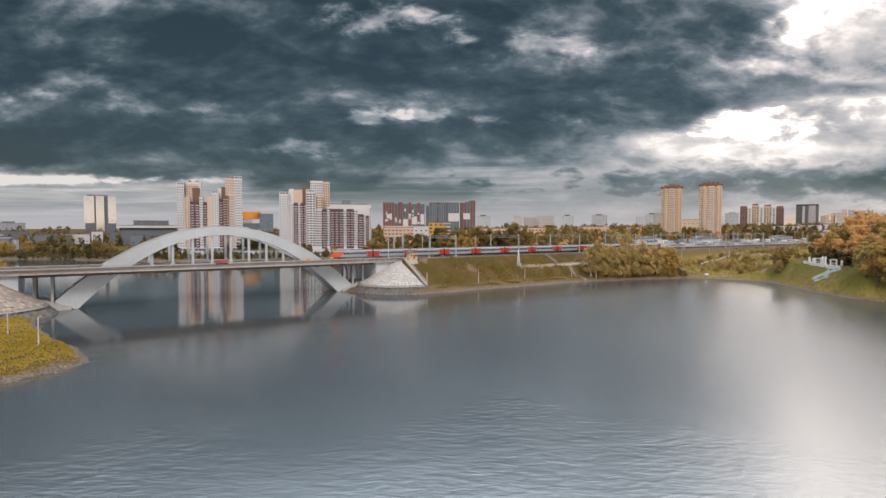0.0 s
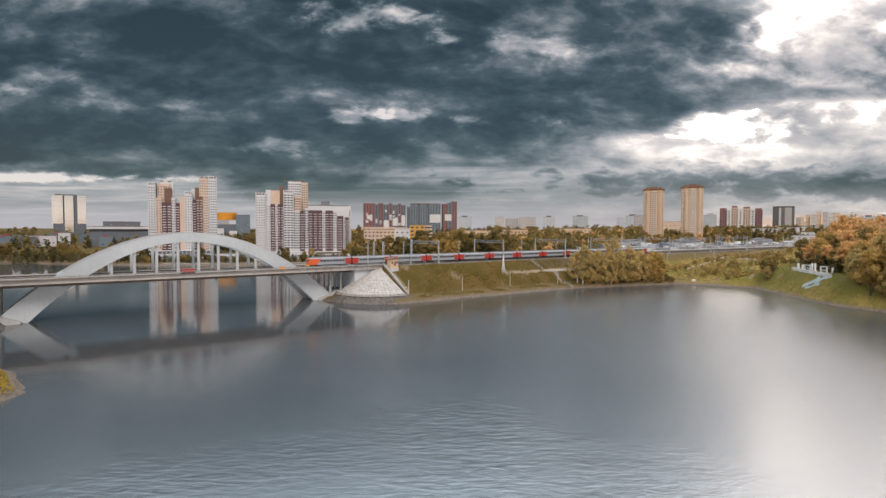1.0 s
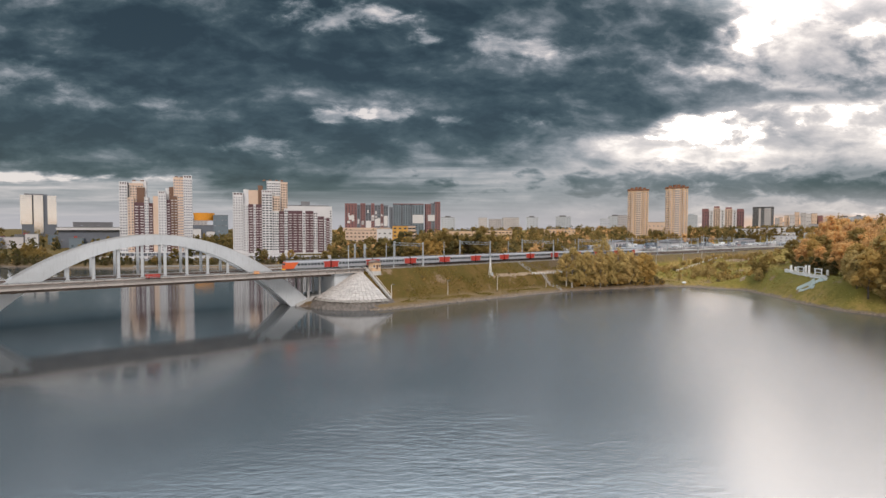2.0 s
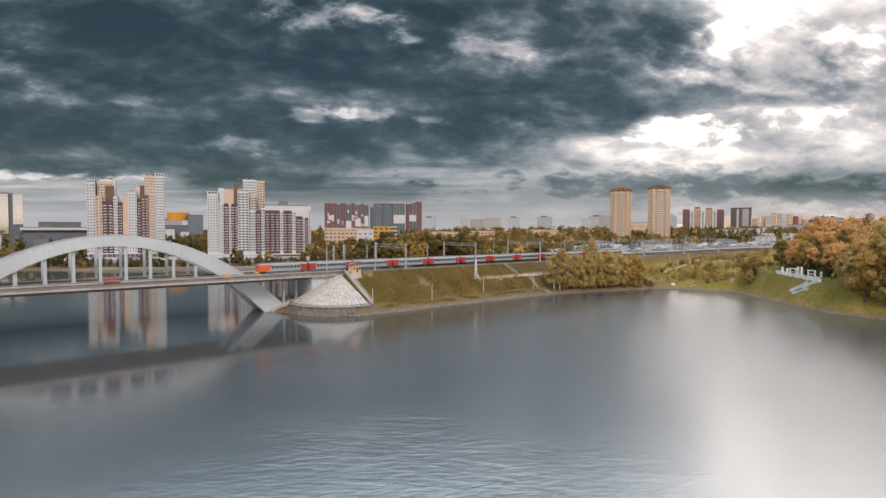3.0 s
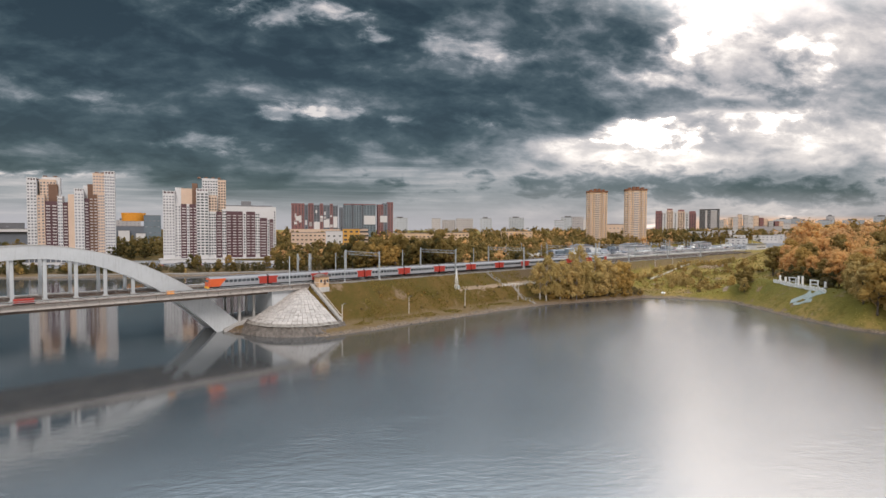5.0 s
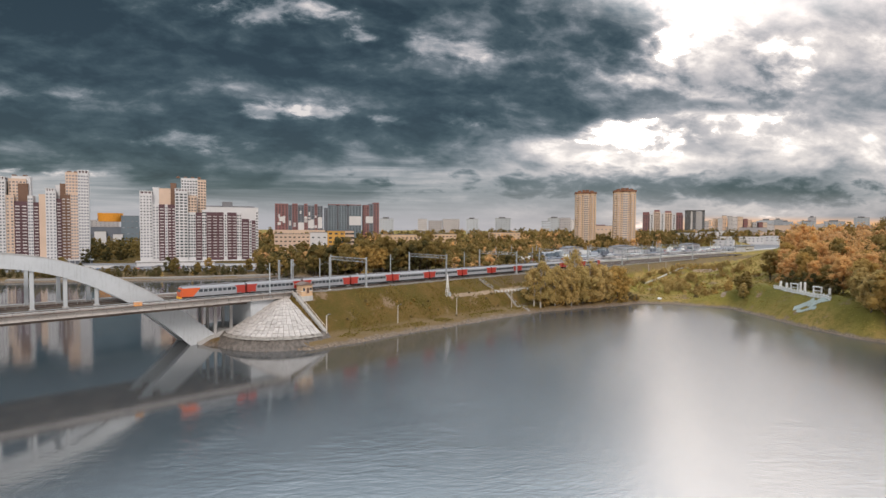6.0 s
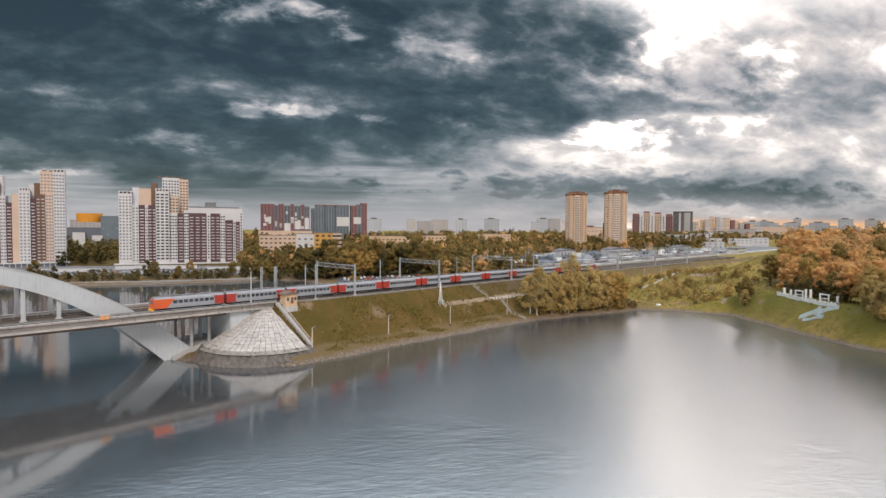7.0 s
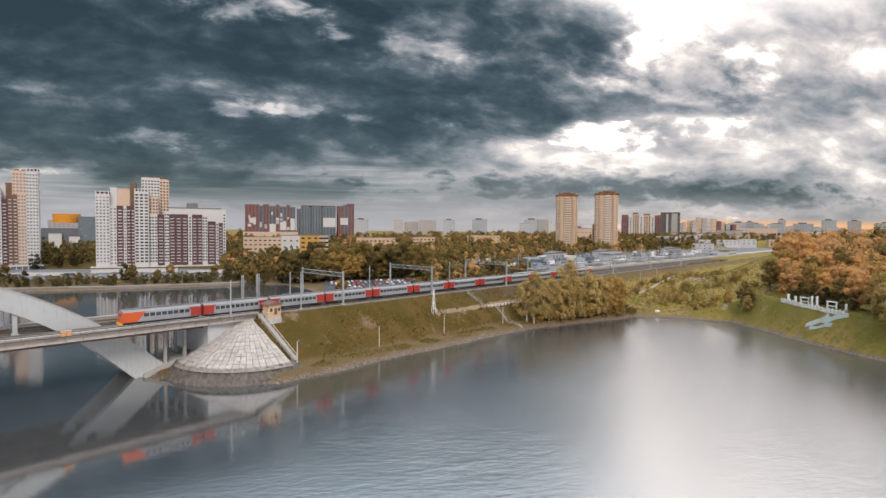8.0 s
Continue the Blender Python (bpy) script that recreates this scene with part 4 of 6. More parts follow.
def balcony_mesh(width, material):
    key = (round(width, 1), material.name)
    if key not in balcony_kinds:
        balcony_kinds[key] = data_of("balcony", boxed((-width / 2, width / 2, -0.9, 0.1, -0.12, 0.1), (-width / 2, width / 2, -0.95, -0.83, 0.0, 0.85)), material)
    return balcony_kinds[key]


def joined(name, pieces, parent):
    """The pieces that are too many to pick apart, as one mesh of real geometry: pieces of mesh and pose."""
    if not pieces:
        return
    v, f = [], []
    for me, m in pieces:
        k = len(v)
        v += [tuple(m @ p.co) for p in me.vertices]
        f += [tuple(i + k for i in p.vertices) for p in me.polygons]
    tagged(child(name, mesh_of(name, v, f, pieces[0][0].materials[0]), parent), kind="stuff")


def house(name, place, yaw, label, z0, bays, storey=2.95, group="", category="apartment house", limit=60):
    """A block of flats in bays along its front. A bay: x0, x1, y front, y back, top, wall, kind, columns.
    Kinds: win rows of windows, log loggias with balconies, bare."""
    h = thing(name, pose(*place, 0, 0, 0, yaw), label, category, group)
    made, rest = 0, {"window": [], "balcony": []}

    def put(what, me, m):
        nonlocal made
        made += 1
        if made <= limit:
            child(what, me, h, m)
        else:
            rest[what].append((me, m))

    for x0, x1, y0, y1, top, wall, kind, cols in bays:
        w = part("wall", boxed((x0, x1, y0, y1, z0 - 6, top)), wall, h)
        if top > z0 + 12:
            part("parapet", boxed((x0 - 0.15, x1 + 0.15, y0 - 0.15, y1 + 0.15, top + 0.02, top + 0.7)), wall, h)
        floors = int((top - z0 - 4.0) / storey)
        if kind == "win":
            cols = max(cols, round((x1 - x0) / 2.5))
        for k in range(floors):
            z = top - 1.2 - storey * (k + 1)
            for c in range(cols):
                x = x0 + (x1 - x0) * (c + 0.5) / cols
                if kind == "win":
                    put("window", WINDOW, pose(x, y0, z))
                elif kind == "wide":
                    put("window", WIDE_WINDOW, pose(x, y0, z))
                elif kind == "log":
                    put("balcony", balcony_mesh((x1 - x0) / cols * 0.62, RAILING), pose(x, y0, z))
    for what, pieces in rest.items():
        joined(what + "_grid", pieces, h)
    return h


def crown(h, x0, x1, y0, y1, z, wall):
    """The open attic of a tower: short piers with dark gaps under a flat cap."""
    part("attic", boxed((x0 + 0.6, x1 - 0.6, y0 + 0.6, y1 - 0.6, z + 0.72, z + 2.5)), WALL_PURPLE, h, "dark recessed attic")
    count = max(3, round((x1 - x0) / 3.2))
    for k in range(count + 1):
        x = x0 + 0.5 + (x1 - x0 - 1.0) * k / count
        part("attic_pier", boxed((x - 0.5, x + 0.5, y0, y0 + 0.59, z + 0.72, z + 2.5)), wall, h)
    part("attic_cap", boxed((x0 - 0.2, x1 + 0.2, y0 - 0.2, y1 + 0.2, z + 2.52, z + 3.2)), wall, h)


def white_pair():
    W, P, D = WALL_WHITE, WALL_PEACH, WALL_PURPLE
    b2 = house("apartment_house", (-150, 668), 13, "tall white stepped apartment house with dark plum balcony strips", 5.0, [
        (-49.5, -38.5, 0, 16, 73.0, W, "win", 3), (-38.5, -33.0, 1.5, 18, 62.5, W, "win", 1), (-33.0, -27.5, 1.8, 18, 62.5, D, "log", 1), (-27.5, -25.0, 1.5, 18, 62.5, W, "win", 1), (-25.0, -18.0, 1.8, 18, 62.5, D, "log", 2),
        (-38.5, -19.0, 8, 22, 79.0, P, "bare", 0), (-38.5, -33.0, 7.5, 21, 79.6, W, "bare", 0), (-22.5, -17.5, 7.0, 21, 84.5, WALL_BROWN, "bare", 0),
        (-18.0, -6.5, -6, 12, 76.0, W, "wide", 3), (-6.5, 0.5, -1, 16, 55.0, W, "win", 2), (-6.5, 1.5, 1.0, 16, 72.0, P, "win", 2),
        (-13.0, 2.5, 12, 32, 90.5, W, "win", 4), (2.5, 10.5, 12.5, 32, 89.5, P, "win", 2), (0.5, 6.5, 0.6, 16, 55.0, D, "log", 1), (6.5, 10.5, 0, 16, 58.0, W, "win", 1),
        (10.5, 27.0, 0.6, 16, 55.5, D, "log", 3), (27.0, 30.5, 0, 16, 55.5, W, "win", 1), (30.5, 39.8, 0.6, 16, 55.5, D, "log", 2), (39.8, 44.5, 0, 16, 55.5, W, "win", 1),
        (44.5, 52.0, 0.6, 16, 49.0, D, "log", 1), (52.0, 54.5, 0, 16, 49.0, W, "win", 1), (54.5, 58.5, 0.6, 16, 47.5, D, "log", 1), (58.5, 61.3, 0, 16, 58.5, W, "win", 1), (10.5, 61.3, 1.4, 16, 61.0, W, "bare", 0)], limit=240)
    part("roof_house", boxed((26, 36, 6, 14, 61.8, 67.5), bevel=0.1), ROOFING, b2)
    part("roof_house", boxed((10, 58, 8, 14, 61.8, 63.2)), ROOFING, b2)
    for x in (-16, -9, -2, 4):
        part("roof_vent", boxed((x - 1.5, x + 1.5, 4 if x < -40 else 16, 7 if x < -40 else 19, 73.7 if x < -40 else 91.2, 75.2 if x < -40 else 93.0)), WALL_BROWN, b2)
    crown(b2, -49.5, -38.5, 0, 16, 73.0, W)
    crown(b2, -18.0, -6.5, -6, 7.9, 76.0, W)
    part("podium", boxed((-52, 64, -8.4, -1.2, 1, 6.0), bevel=0.1), SLATE_BLUE, b2, "dark glazed shop podium")
    part("podium_roof", boxed((-53, 65, -9.4, -1.2, 6.02, 7.0), bevel=0.1), W, b2, "flat white podium roof")
    for k in range(30):
        part("podium_pier", boxed((-51.6 + 3.96 * k, -51.0 + 3.96 * k, -8.8, -8.42, 1, 6.0)), W, b2)
    b1 = house("apartment_house", (-275, 640), 20, "tall white and peach apartment house with brown and plum balcony strips", 6.0, [
        (-35.0, -27.5, 0, 18, 82.0, W, "win", 2), (-27.5, -21.5, 0.8, 18, 68.0, P, "win", 2), (-21.5, -11.5, 1.2, 18, 62.5, D, "log", 2), (-26.0, -13.0, 6, 22, 83.5, P, "win", 2), (-19.0, -11.5, 5.5, 20, 79.0, WALL_BROWN, "bare", 0), (-24.0, -10.0, 8, 22, 86.0, W, "bare", 0),
        (-11.5, -7.5, 0.6, 18, 68.0, W, "win", 1), (-7.5, -3.0, 1.2, 18, 62.0, D, "log", 1), (-3.0, 2.0, -1, 18, 69.5, P, "bare", 0), (2.0, 10.0, -1.5, 18, 73.0, W, "win", 2),
        (10.0, 14.0, 0.8, 18, 66.0, D, "log", 1), (14.0, 21.0, 1.2, 18, 70.0, WALL_BROWN, "log", 2), (9.0, 16.0, 7, 22, 79.0, W, "bare", 0), (12.5, 17.5, 6, 20, 80.5, WALL_BROWN, "bare", 0),
        (17.0, 27.0, 5, 24, 91.5, P, "win", 2), (21.0, 27.5, 0, 18, 72.0, P, "win", 1), (27.5, 31.0, 0.8, 18, 62.0, D, "log", 1), (27.0, 35.8, -0.4, 20, 91.0, W, "win", 3)], limit=240)
    for x in (-22, -14, 20, 25):
        part("roof_vent", boxed((x - 1.6, x + 1.6, 9, 13, 86.6 if x < 0 else 92.0, 88.0 if x < 0 else 93.6)), WALL_BROWN, b1)
    crown(b1, -35.0, -27.5, 0, 18, 82.0, W)
    crown(b1, 2.0, 9.0, -1.5, 6.9, 73.0, W)
    crown(b1, 27.0, 35.8, -0.4, 20, 91.0, W)
    part("podium", boxed((-38, 38, -7.5, -2, 1, 8.4), bevel=0.1), SLATE_BLUE, b1, "dark glazed shop podium")
    part("podium_roof", boxed((-39, 39, -8.4, -2, 8.42, 9.4), bevel=0.1), W, b1, "flat white podium roof")
    for k in range(19):
        part("podium_pier", boxed((-37.6 + 4.1 * k, -37.0 + 4.1 * k, -7.9, -7.52, 1, 8.4)), W, b1)


white_pair()


def twin(place, yaw, label, top):
    B, W = BRICK_ORANGE, mat("pale_ochre_panel", (0.66, 0.52, 0.40), 0.8, 0.1, 0.08, 1.0, 0.02)
    t = house("brick_tower", place, yaw, label, 20.0, [
        (-13.5, -9.5, 0.4, 24, top, B, "win", 1), (-9.5, -6.0, -0.5, 24, top, B, "log", 1), (-6.0, -2.5, 0.4, 24, top, B, "win", 1), (-2.5, 3.5, -0.3, 24, top - 0.4, W, "wide", 2), (3.5, 7.0, 0.4, 24, top, B, "win", 1), (7.0, 10.0, -0.5, 24, top, B, "log", 1), (10.0, 13.5, 0.4, 24, top, B, "win", 1)], group="twin brick towers", category="apartment tower")
    part("cornice", boxed((-14.2, 14.2, -1.0, 25, top + 0.75, top + 2.6), bevel=0.1), BRICK_BROWN, t)
    for x in (-8, -2.5, 2.5, 8):
        part("roof_house", boxed((x - 2.0, x + 2.0, 1.5, 14, top + 2.62, top + 4.6 + (abs(x) < 4) * 1.0)), BRICK_BROWN, t)
    return t


twin((321, 762), -22, "ochre brick apartment tower with a brown cornice", 88.5)
twin((356, 722), -25, "taller looking ochre brick apartment tower with a brown cornice", 89.0)


def coloured_estate():
    R, S, T, W = BRICK_RED, SLATE_BLUE, TEAL, WALL_WHITE
    a = house("apartment_house", (-50, 1060), 4, "long dark red and slate blue high-rise with white panels", 28.0, [
        (-67, -45, 0, 22, 82.0, R, "wide", 4), (-45, -38, 2, 22, 80.0, S, "wide", 1), (-38, -29, 1, 22, 82.5, R, "wide", 2), (-29, -18, 2, 22, 80.0, S, "wide", 2), (-18, -12, 1, 22, 82.5, R, "wide", 1), (-12, 0, 2, 22, 79.5, S, "wide", 2), (0, 5, 1, 22, 82.0, R, "wide", 1), (5, 14, 2, 22, 79.0, S, "wide", 2)], storey=3.1)
    pick = random.Random(14)
    for x, y in ((-60, 0), (-52, 0), (-42, 2), (-34, 1), (-24, 2), (-15, 1), (-9, 2), (-4, 2), (2, 1), (8, 2), (11, 2)):
        for k in range(2):
            w, z = pick.uniform(1.2, 2.6), pick.uniform(38, 66)
            part("white_panel", boxed((x - w, x + w, y - 0.28, y - 0.01, z, z + pick.uniform(3, 9))), W if k else PALE, a)
    part("white_panel", boxed((-60, -50, -0.3, -0.01, 52, 60)), W, a)
    part("white_panel", boxed((-28, -18, 1.7, 1.98, 36, 50)), W, a)
    part("white_panel", boxed((-11, -1, 1.7, 1.98, 40, 54)), W, a)
    part("white_panel", boxed((6, 13, 1.7, 1.98, 40, 60)), W, a)
    part("podium", boxed((-70, 18, -8, -0.5, 20, 37)), WALL_PEACH, a)
    b = house("apartment_house", (-50, 1060), 4, "teal glass-like high-rise with pale lower panels", 28.0, [
        (17, 24, 1, 22, 76.0, S, "wide", 1), (24, 38, 0, 22, 81.0, T, "wide", 3), (38, 42, 1.5, 22, 80.0, S, "wide", 1), (42, 56, 0, 22, 81.5, T, "wide", 3), (56, 60, 1.5, 22, 80.0, S, "wide", 1), (60, 82, 0, 22, 81.0, T, "wide", 4)], storey=3.1)
    part("cornice", boxed((24, 82, -0.5, 22, 81.6, 83.0)), R, b)
    part("white_panel", boxed((60.5, 81.5, -0.3, -0.01, 46, 62)), W, b)
    c = house("apartment_house", (-50, 1060), 4, "slim dark red high-rise tower with a white panel", 28.0, [
        (86, 96, 1, 22, 82.0, R, "wide", 2), (96, 104, 0, 22, 84.0, S, "wide", 1), (104, 114, 0, 22, 86.5, R, "wide", 2)], storey=3.1)
    part("white_panel", boxed((90, 103, -0.35, -0.01, 50, 62)), W, c)


coloured_estate()


def office(name, place, yaw, label, spans, category="building", group="", limit=30):
    """A plain far building: spans of x0, x1, y0, y1, z0, z1, material, window columns, floors."""
    h = thing(name, pose(*place, 0, 0, 0, yaw), label, category, group)
    made, rest = 0, []
    # beyond 900 m the windows take the haze-paled glass
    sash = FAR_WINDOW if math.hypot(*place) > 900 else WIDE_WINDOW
    for x0, x1, y0, y1, z0, z1, m, cols, floors in spans:
        part("wall", boxed((x0, x1, y0, y1, z0 if z0 > 22 and z0 != 30 else -2, z1)), m, h)
        part("roof", boxed((x0 - 0.3, x1 + 0.3, y0 - 0.3, y1 + 0.3, z1 + 0.02, z1 + 0.5)), ROOFING, h)
        for k in range(floors):
            for c in range(cols):
                x = x0 + (x1 - x0) * (c + 0.5) / cols
                z = z1 - (z1 - z0 - (3 if z1 - z0 > 30 else 1)) * (k + 1) / floors - 0.3
                made += 1
                if made <= limit:
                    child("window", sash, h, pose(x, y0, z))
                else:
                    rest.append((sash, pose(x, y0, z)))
    joined("window_grid", rest, h)
    return h


def glass_tower():
    t = thing("glass_tower", pose(-700, 1100, 0, 0, 0, 30), "mirror-glazed office tower over a dark glass base", "office tower")
    part("dark_base", boxed((-22, 31, 1, 30, 2, 42)), SLATE_BLUE, t)
    for x0, x1, y in ((-23.8, -6, 0), (-3.5, 11, -1.0), (17.5, 31.5, 0.5)):
        face = part("glazed_wall", boxed((x0, x1, y, 28, 42.1 if x0 != -3.5 else 24, 97)), CURTAIN, t, "mirror glazing")
        for k in range(1, 14):
            part("mullion", boxed((x0, x1, y - 0.12, y - 0.01, 42 + 4 * k, 42.25 + 4 * k)), DARK_STEEL, face)
    part("dark_slot", boxed((-6, -3.5, 2, 28, 24, 96)), DARK_STEEL, t)
    part("dark_slot", boxed((11, 17.5, 2, 28, 24, 99)), SLATE_BLUE, t)
    part("roof_edge", boxed((-18, 12, 4, 24, 97, 100)), ROOFING, t)


glass_tower()
office("office_building", (-560, 985), 29, "low white-framed office block with dark glazing", [(-14, 17, 0, 20, 0, 26, WALL_WHITE, 0, 0), (-10, 13, -0.5, 0.3, 3, 23, SLATE_BLUE, 5, 4)])
office("exhibition_hall", (-430, 800), 26, "flat dark hall with a white roof edge", [(-40, 34, 0, 40, 0, 32, SLATE_BLUE, 8, 2), (-42, 60, -4, 42, 32.6, 36, WALL_WHITE, 0, 0), (-24, 22, 6, 20, 36.6, 43, ROOFING, 7, 1)], "hall")
arena = office("arena", (-330, 900), 18, "dark rounded sports hall with an orange roof drum", [(-30, 46, 8, 60, 0, 40, SLATE_BLUE, 9, 2), (24, 46, 4, 30, 0, 56, TEAL, 4, 6), (-8, 6, 2, 12, 2, 34, WALL_WHITE, 0, 0), (14, 26, 0, 10, 2, 30, WALL_WHITE, 0, 0)], "hall")
drum = bmesh.new()
tube(drum, (10, 30, 48), (10, 30, 60), 15, 16, 24)
part("roof_drum", drum, mat("orange_roof_drum", (0.72, 0.30, 0.03), 0.6, 0.1), arena, "orange roof drum")
office("factory_shed", (-620, 800), 36, "grey factory sheds beside the canal", [(-30, 5, 0, 30, 0, 27, SLATE_BLUE, 6, 2), (5, 32, -6, 20, 0, 20, WALL_WHITE, 4, 1), (-60, -34, 0, 20, 0, 30, PALE, 4, 3)], "factory")
office("factory_shed", (-520, 775), 33, "pale workshop with a flat roof", [(-20, 12, 0, 20, 0, 23, PALE, 5, 2), (14, 28, -2, 18, 0, 27, WALL_WHITE, 2, 4)], "factory")
office("factory_shed", (-790, 880), 40, "low grey store with a red roof sign", [(-30, 30, 0, 20, 0, 30, PALE, 7, 3), (-8, 14, -1, 0, 30.6, 34, RED, 0, 0)], "factory")
office("brick_house", (-8, 560), 2, "ochre plastered house with white loggias among trees", [(-7, 8, 0, 14, 6, 38, mat("ochre_plaster", (0.55, 0.30, 0.07), 0.85, 0.1), 3, 8), (8, 15.8, 2, 14, 6, 38, WALL_PEACH, 3, 8)], "house")
office("low_house", (-35, 760), 4, "low white five-storey house with a flat roof", [(-48, -6, 0, 14, 12, 33, WALL_PEACH, 8, 4), (-6, 22, -1, 14, 12, 35, WALL_WHITE, 4, 3)], "house")
office("low_house", (95, 820), -4, "long low brick house with flat roof", [(-45, 10, 0, 14, 14, 32, BRICK_ORANGE, 10, 3), (18, 60, 4, 18, 14, 33, BRICK_ORANGE, 8, 4)], "house")
office("low_house", (250, 900), -10, "brown brick five-storey house above the trees", [(-25, 25, 0, 14, 15, 35, BRICK_ORANGE, 8, 4)], "house")
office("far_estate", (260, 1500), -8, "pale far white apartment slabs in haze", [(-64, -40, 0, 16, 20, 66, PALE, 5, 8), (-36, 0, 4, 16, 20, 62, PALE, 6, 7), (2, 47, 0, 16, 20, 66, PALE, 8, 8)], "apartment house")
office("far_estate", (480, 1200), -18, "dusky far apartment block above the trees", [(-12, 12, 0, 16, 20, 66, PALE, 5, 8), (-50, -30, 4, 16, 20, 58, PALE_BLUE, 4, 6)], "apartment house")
office("low_house", (418, 905), -22, "ochre low house between the brick towers", [(-22, 16, 0, 14, 14, 47, WALL_PEACH, 6, 4), (18, 30, 2, 16, 14, 54, BRICK_RED, 3, 5)], "house")
pink = house("apartment_house", (580, 988), -29, "long pink and white stepped apartment block", 28.0, [
    (-34, -22, 0, 16, 70.0, BRICK_RED, "wide", 3), (-22, -15, -0.5, 16, 70.0, WALL_WHITE, "wide", 1), (-15, -4, 0, 16, 74.0, WALL_PEACH, "wide", 3), (-4, 4, -0.5, 16, 71.0, WALL_WHITE, "wide", 1), (4, 16, 0, 16, 72.0, WALL_PEACH, "wide", 3), (16, 23, -0.5, 16, 70.0, WALL_WHITE, "wide", 1), (23, 35, 0, 16, 69.0, BRICK_RED, "wide", 3)])
for x0, x1, z in ((-34, -23, 70.8), (-14, -5, 74.8), (5, 15, 72.8), (24, 34, 69.8)):
    part("roof_house", boxed((x0, x1, 2, 13, z, z + 3.2)), BRICK_RED, pink)
office("dark_tower", (940, 1400), -33, "black glazed office block with a pale centre", [(-24, -10, 0, 24, 30, 92, DARK_STEEL, 3, 12), (-10, -5, 1, 24, 30, 91, PALE, 0, 0), (-5, 3, 0, 24, 30, 92, DARK_STEEL, 2, 12), (3, 19, 1, 24, 30, 90, PALE, 4, 10), (19, 24.5, 0, 24, 30, 92, DARK_STEEL, 1, 12), (-24, 24.5, -0.6, 24, 92.6, 95, DARK_STEEL, 0, 0)], "office tower")
stepped, step_rng = [], random.Random(17)
for k in range(15):
    x0 = -98 + 13.0 * k + step_rng.uniform(-2, 2)
    top = 62 + 22 * math.exp(-((k - 7) / 4.2) ** 2) + step_rng.uniform(-4, 3)
    stepped.append((x0, x0 + step_rng.uniform(9, 14), step_rng.uniform(0, 12), 50, 20, top, step_rng.choice((PALE, WALL_PEACH, BRICK_RED, PALE)), 2, 5))
office("hillside_estate", (1130, 1500), -36, "crowded pale and red stepped houses on a hill", stepped, "apartment house", "", 60)
rng = random.Random(21)
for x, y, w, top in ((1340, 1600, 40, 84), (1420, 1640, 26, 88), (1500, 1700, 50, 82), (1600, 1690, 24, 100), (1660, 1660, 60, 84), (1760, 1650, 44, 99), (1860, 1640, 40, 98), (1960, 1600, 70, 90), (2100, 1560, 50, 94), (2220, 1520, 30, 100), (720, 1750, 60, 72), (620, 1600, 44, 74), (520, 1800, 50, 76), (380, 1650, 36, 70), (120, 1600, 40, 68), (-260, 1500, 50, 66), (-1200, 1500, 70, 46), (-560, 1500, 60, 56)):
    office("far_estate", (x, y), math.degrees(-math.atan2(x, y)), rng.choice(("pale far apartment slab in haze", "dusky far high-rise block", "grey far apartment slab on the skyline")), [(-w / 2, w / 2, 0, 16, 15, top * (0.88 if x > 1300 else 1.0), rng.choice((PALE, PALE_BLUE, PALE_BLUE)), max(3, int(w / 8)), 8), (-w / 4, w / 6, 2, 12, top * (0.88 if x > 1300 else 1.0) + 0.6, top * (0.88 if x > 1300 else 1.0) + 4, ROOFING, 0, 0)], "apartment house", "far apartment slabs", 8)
for x, y, w, top in ((1050, 1200, 60, 54), (850, 1080, 50, 47), (690, 960, 36, 40), (990, 1000, 60, 46), (1250, 1080, 60, 52)):
    office("low_house", (x, y), math.degrees(-math.atan2(x, y)), "low pale flat-roofed building among trees", [(-w / 2, w / 2, 0, 22, 8, top, rng.choice((WALL_WHITE, PALE, WALL_PEACH)), max(3, int(w / 6)), 3)], "house", "low flat-roofed buildings")

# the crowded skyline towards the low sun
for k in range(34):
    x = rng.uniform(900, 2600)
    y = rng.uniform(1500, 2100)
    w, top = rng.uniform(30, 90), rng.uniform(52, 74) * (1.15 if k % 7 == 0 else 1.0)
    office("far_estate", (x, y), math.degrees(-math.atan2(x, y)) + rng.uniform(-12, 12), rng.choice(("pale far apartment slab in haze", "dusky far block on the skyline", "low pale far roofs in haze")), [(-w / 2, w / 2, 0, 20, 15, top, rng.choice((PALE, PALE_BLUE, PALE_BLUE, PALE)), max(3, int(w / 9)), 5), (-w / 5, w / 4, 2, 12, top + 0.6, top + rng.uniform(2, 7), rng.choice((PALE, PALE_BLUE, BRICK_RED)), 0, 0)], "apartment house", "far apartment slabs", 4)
for k in range(22):
    y = rng.uniform(820, 1250)
    x = y * rng.uniform(0.62, 0.98)
    w, top = rng.uniform(18, 50), 0.0
    top = on_land(x, y) + rng.uniform(9, 17)
    office("low_house", (x, y), math.degrees(-math.atan2(x, y)) + rng.uniform(-15, 15), "low flat-roofed town building among trees", [(-w / 2, w / 2, 0, 18, top - 10, top, rng.choice((PALE, WALL_WHITE, WALL_PEACH, PALE_BLUE)), max(3, int(w / 6)), 2)], "house", "low flat-roofed buildings", 6)
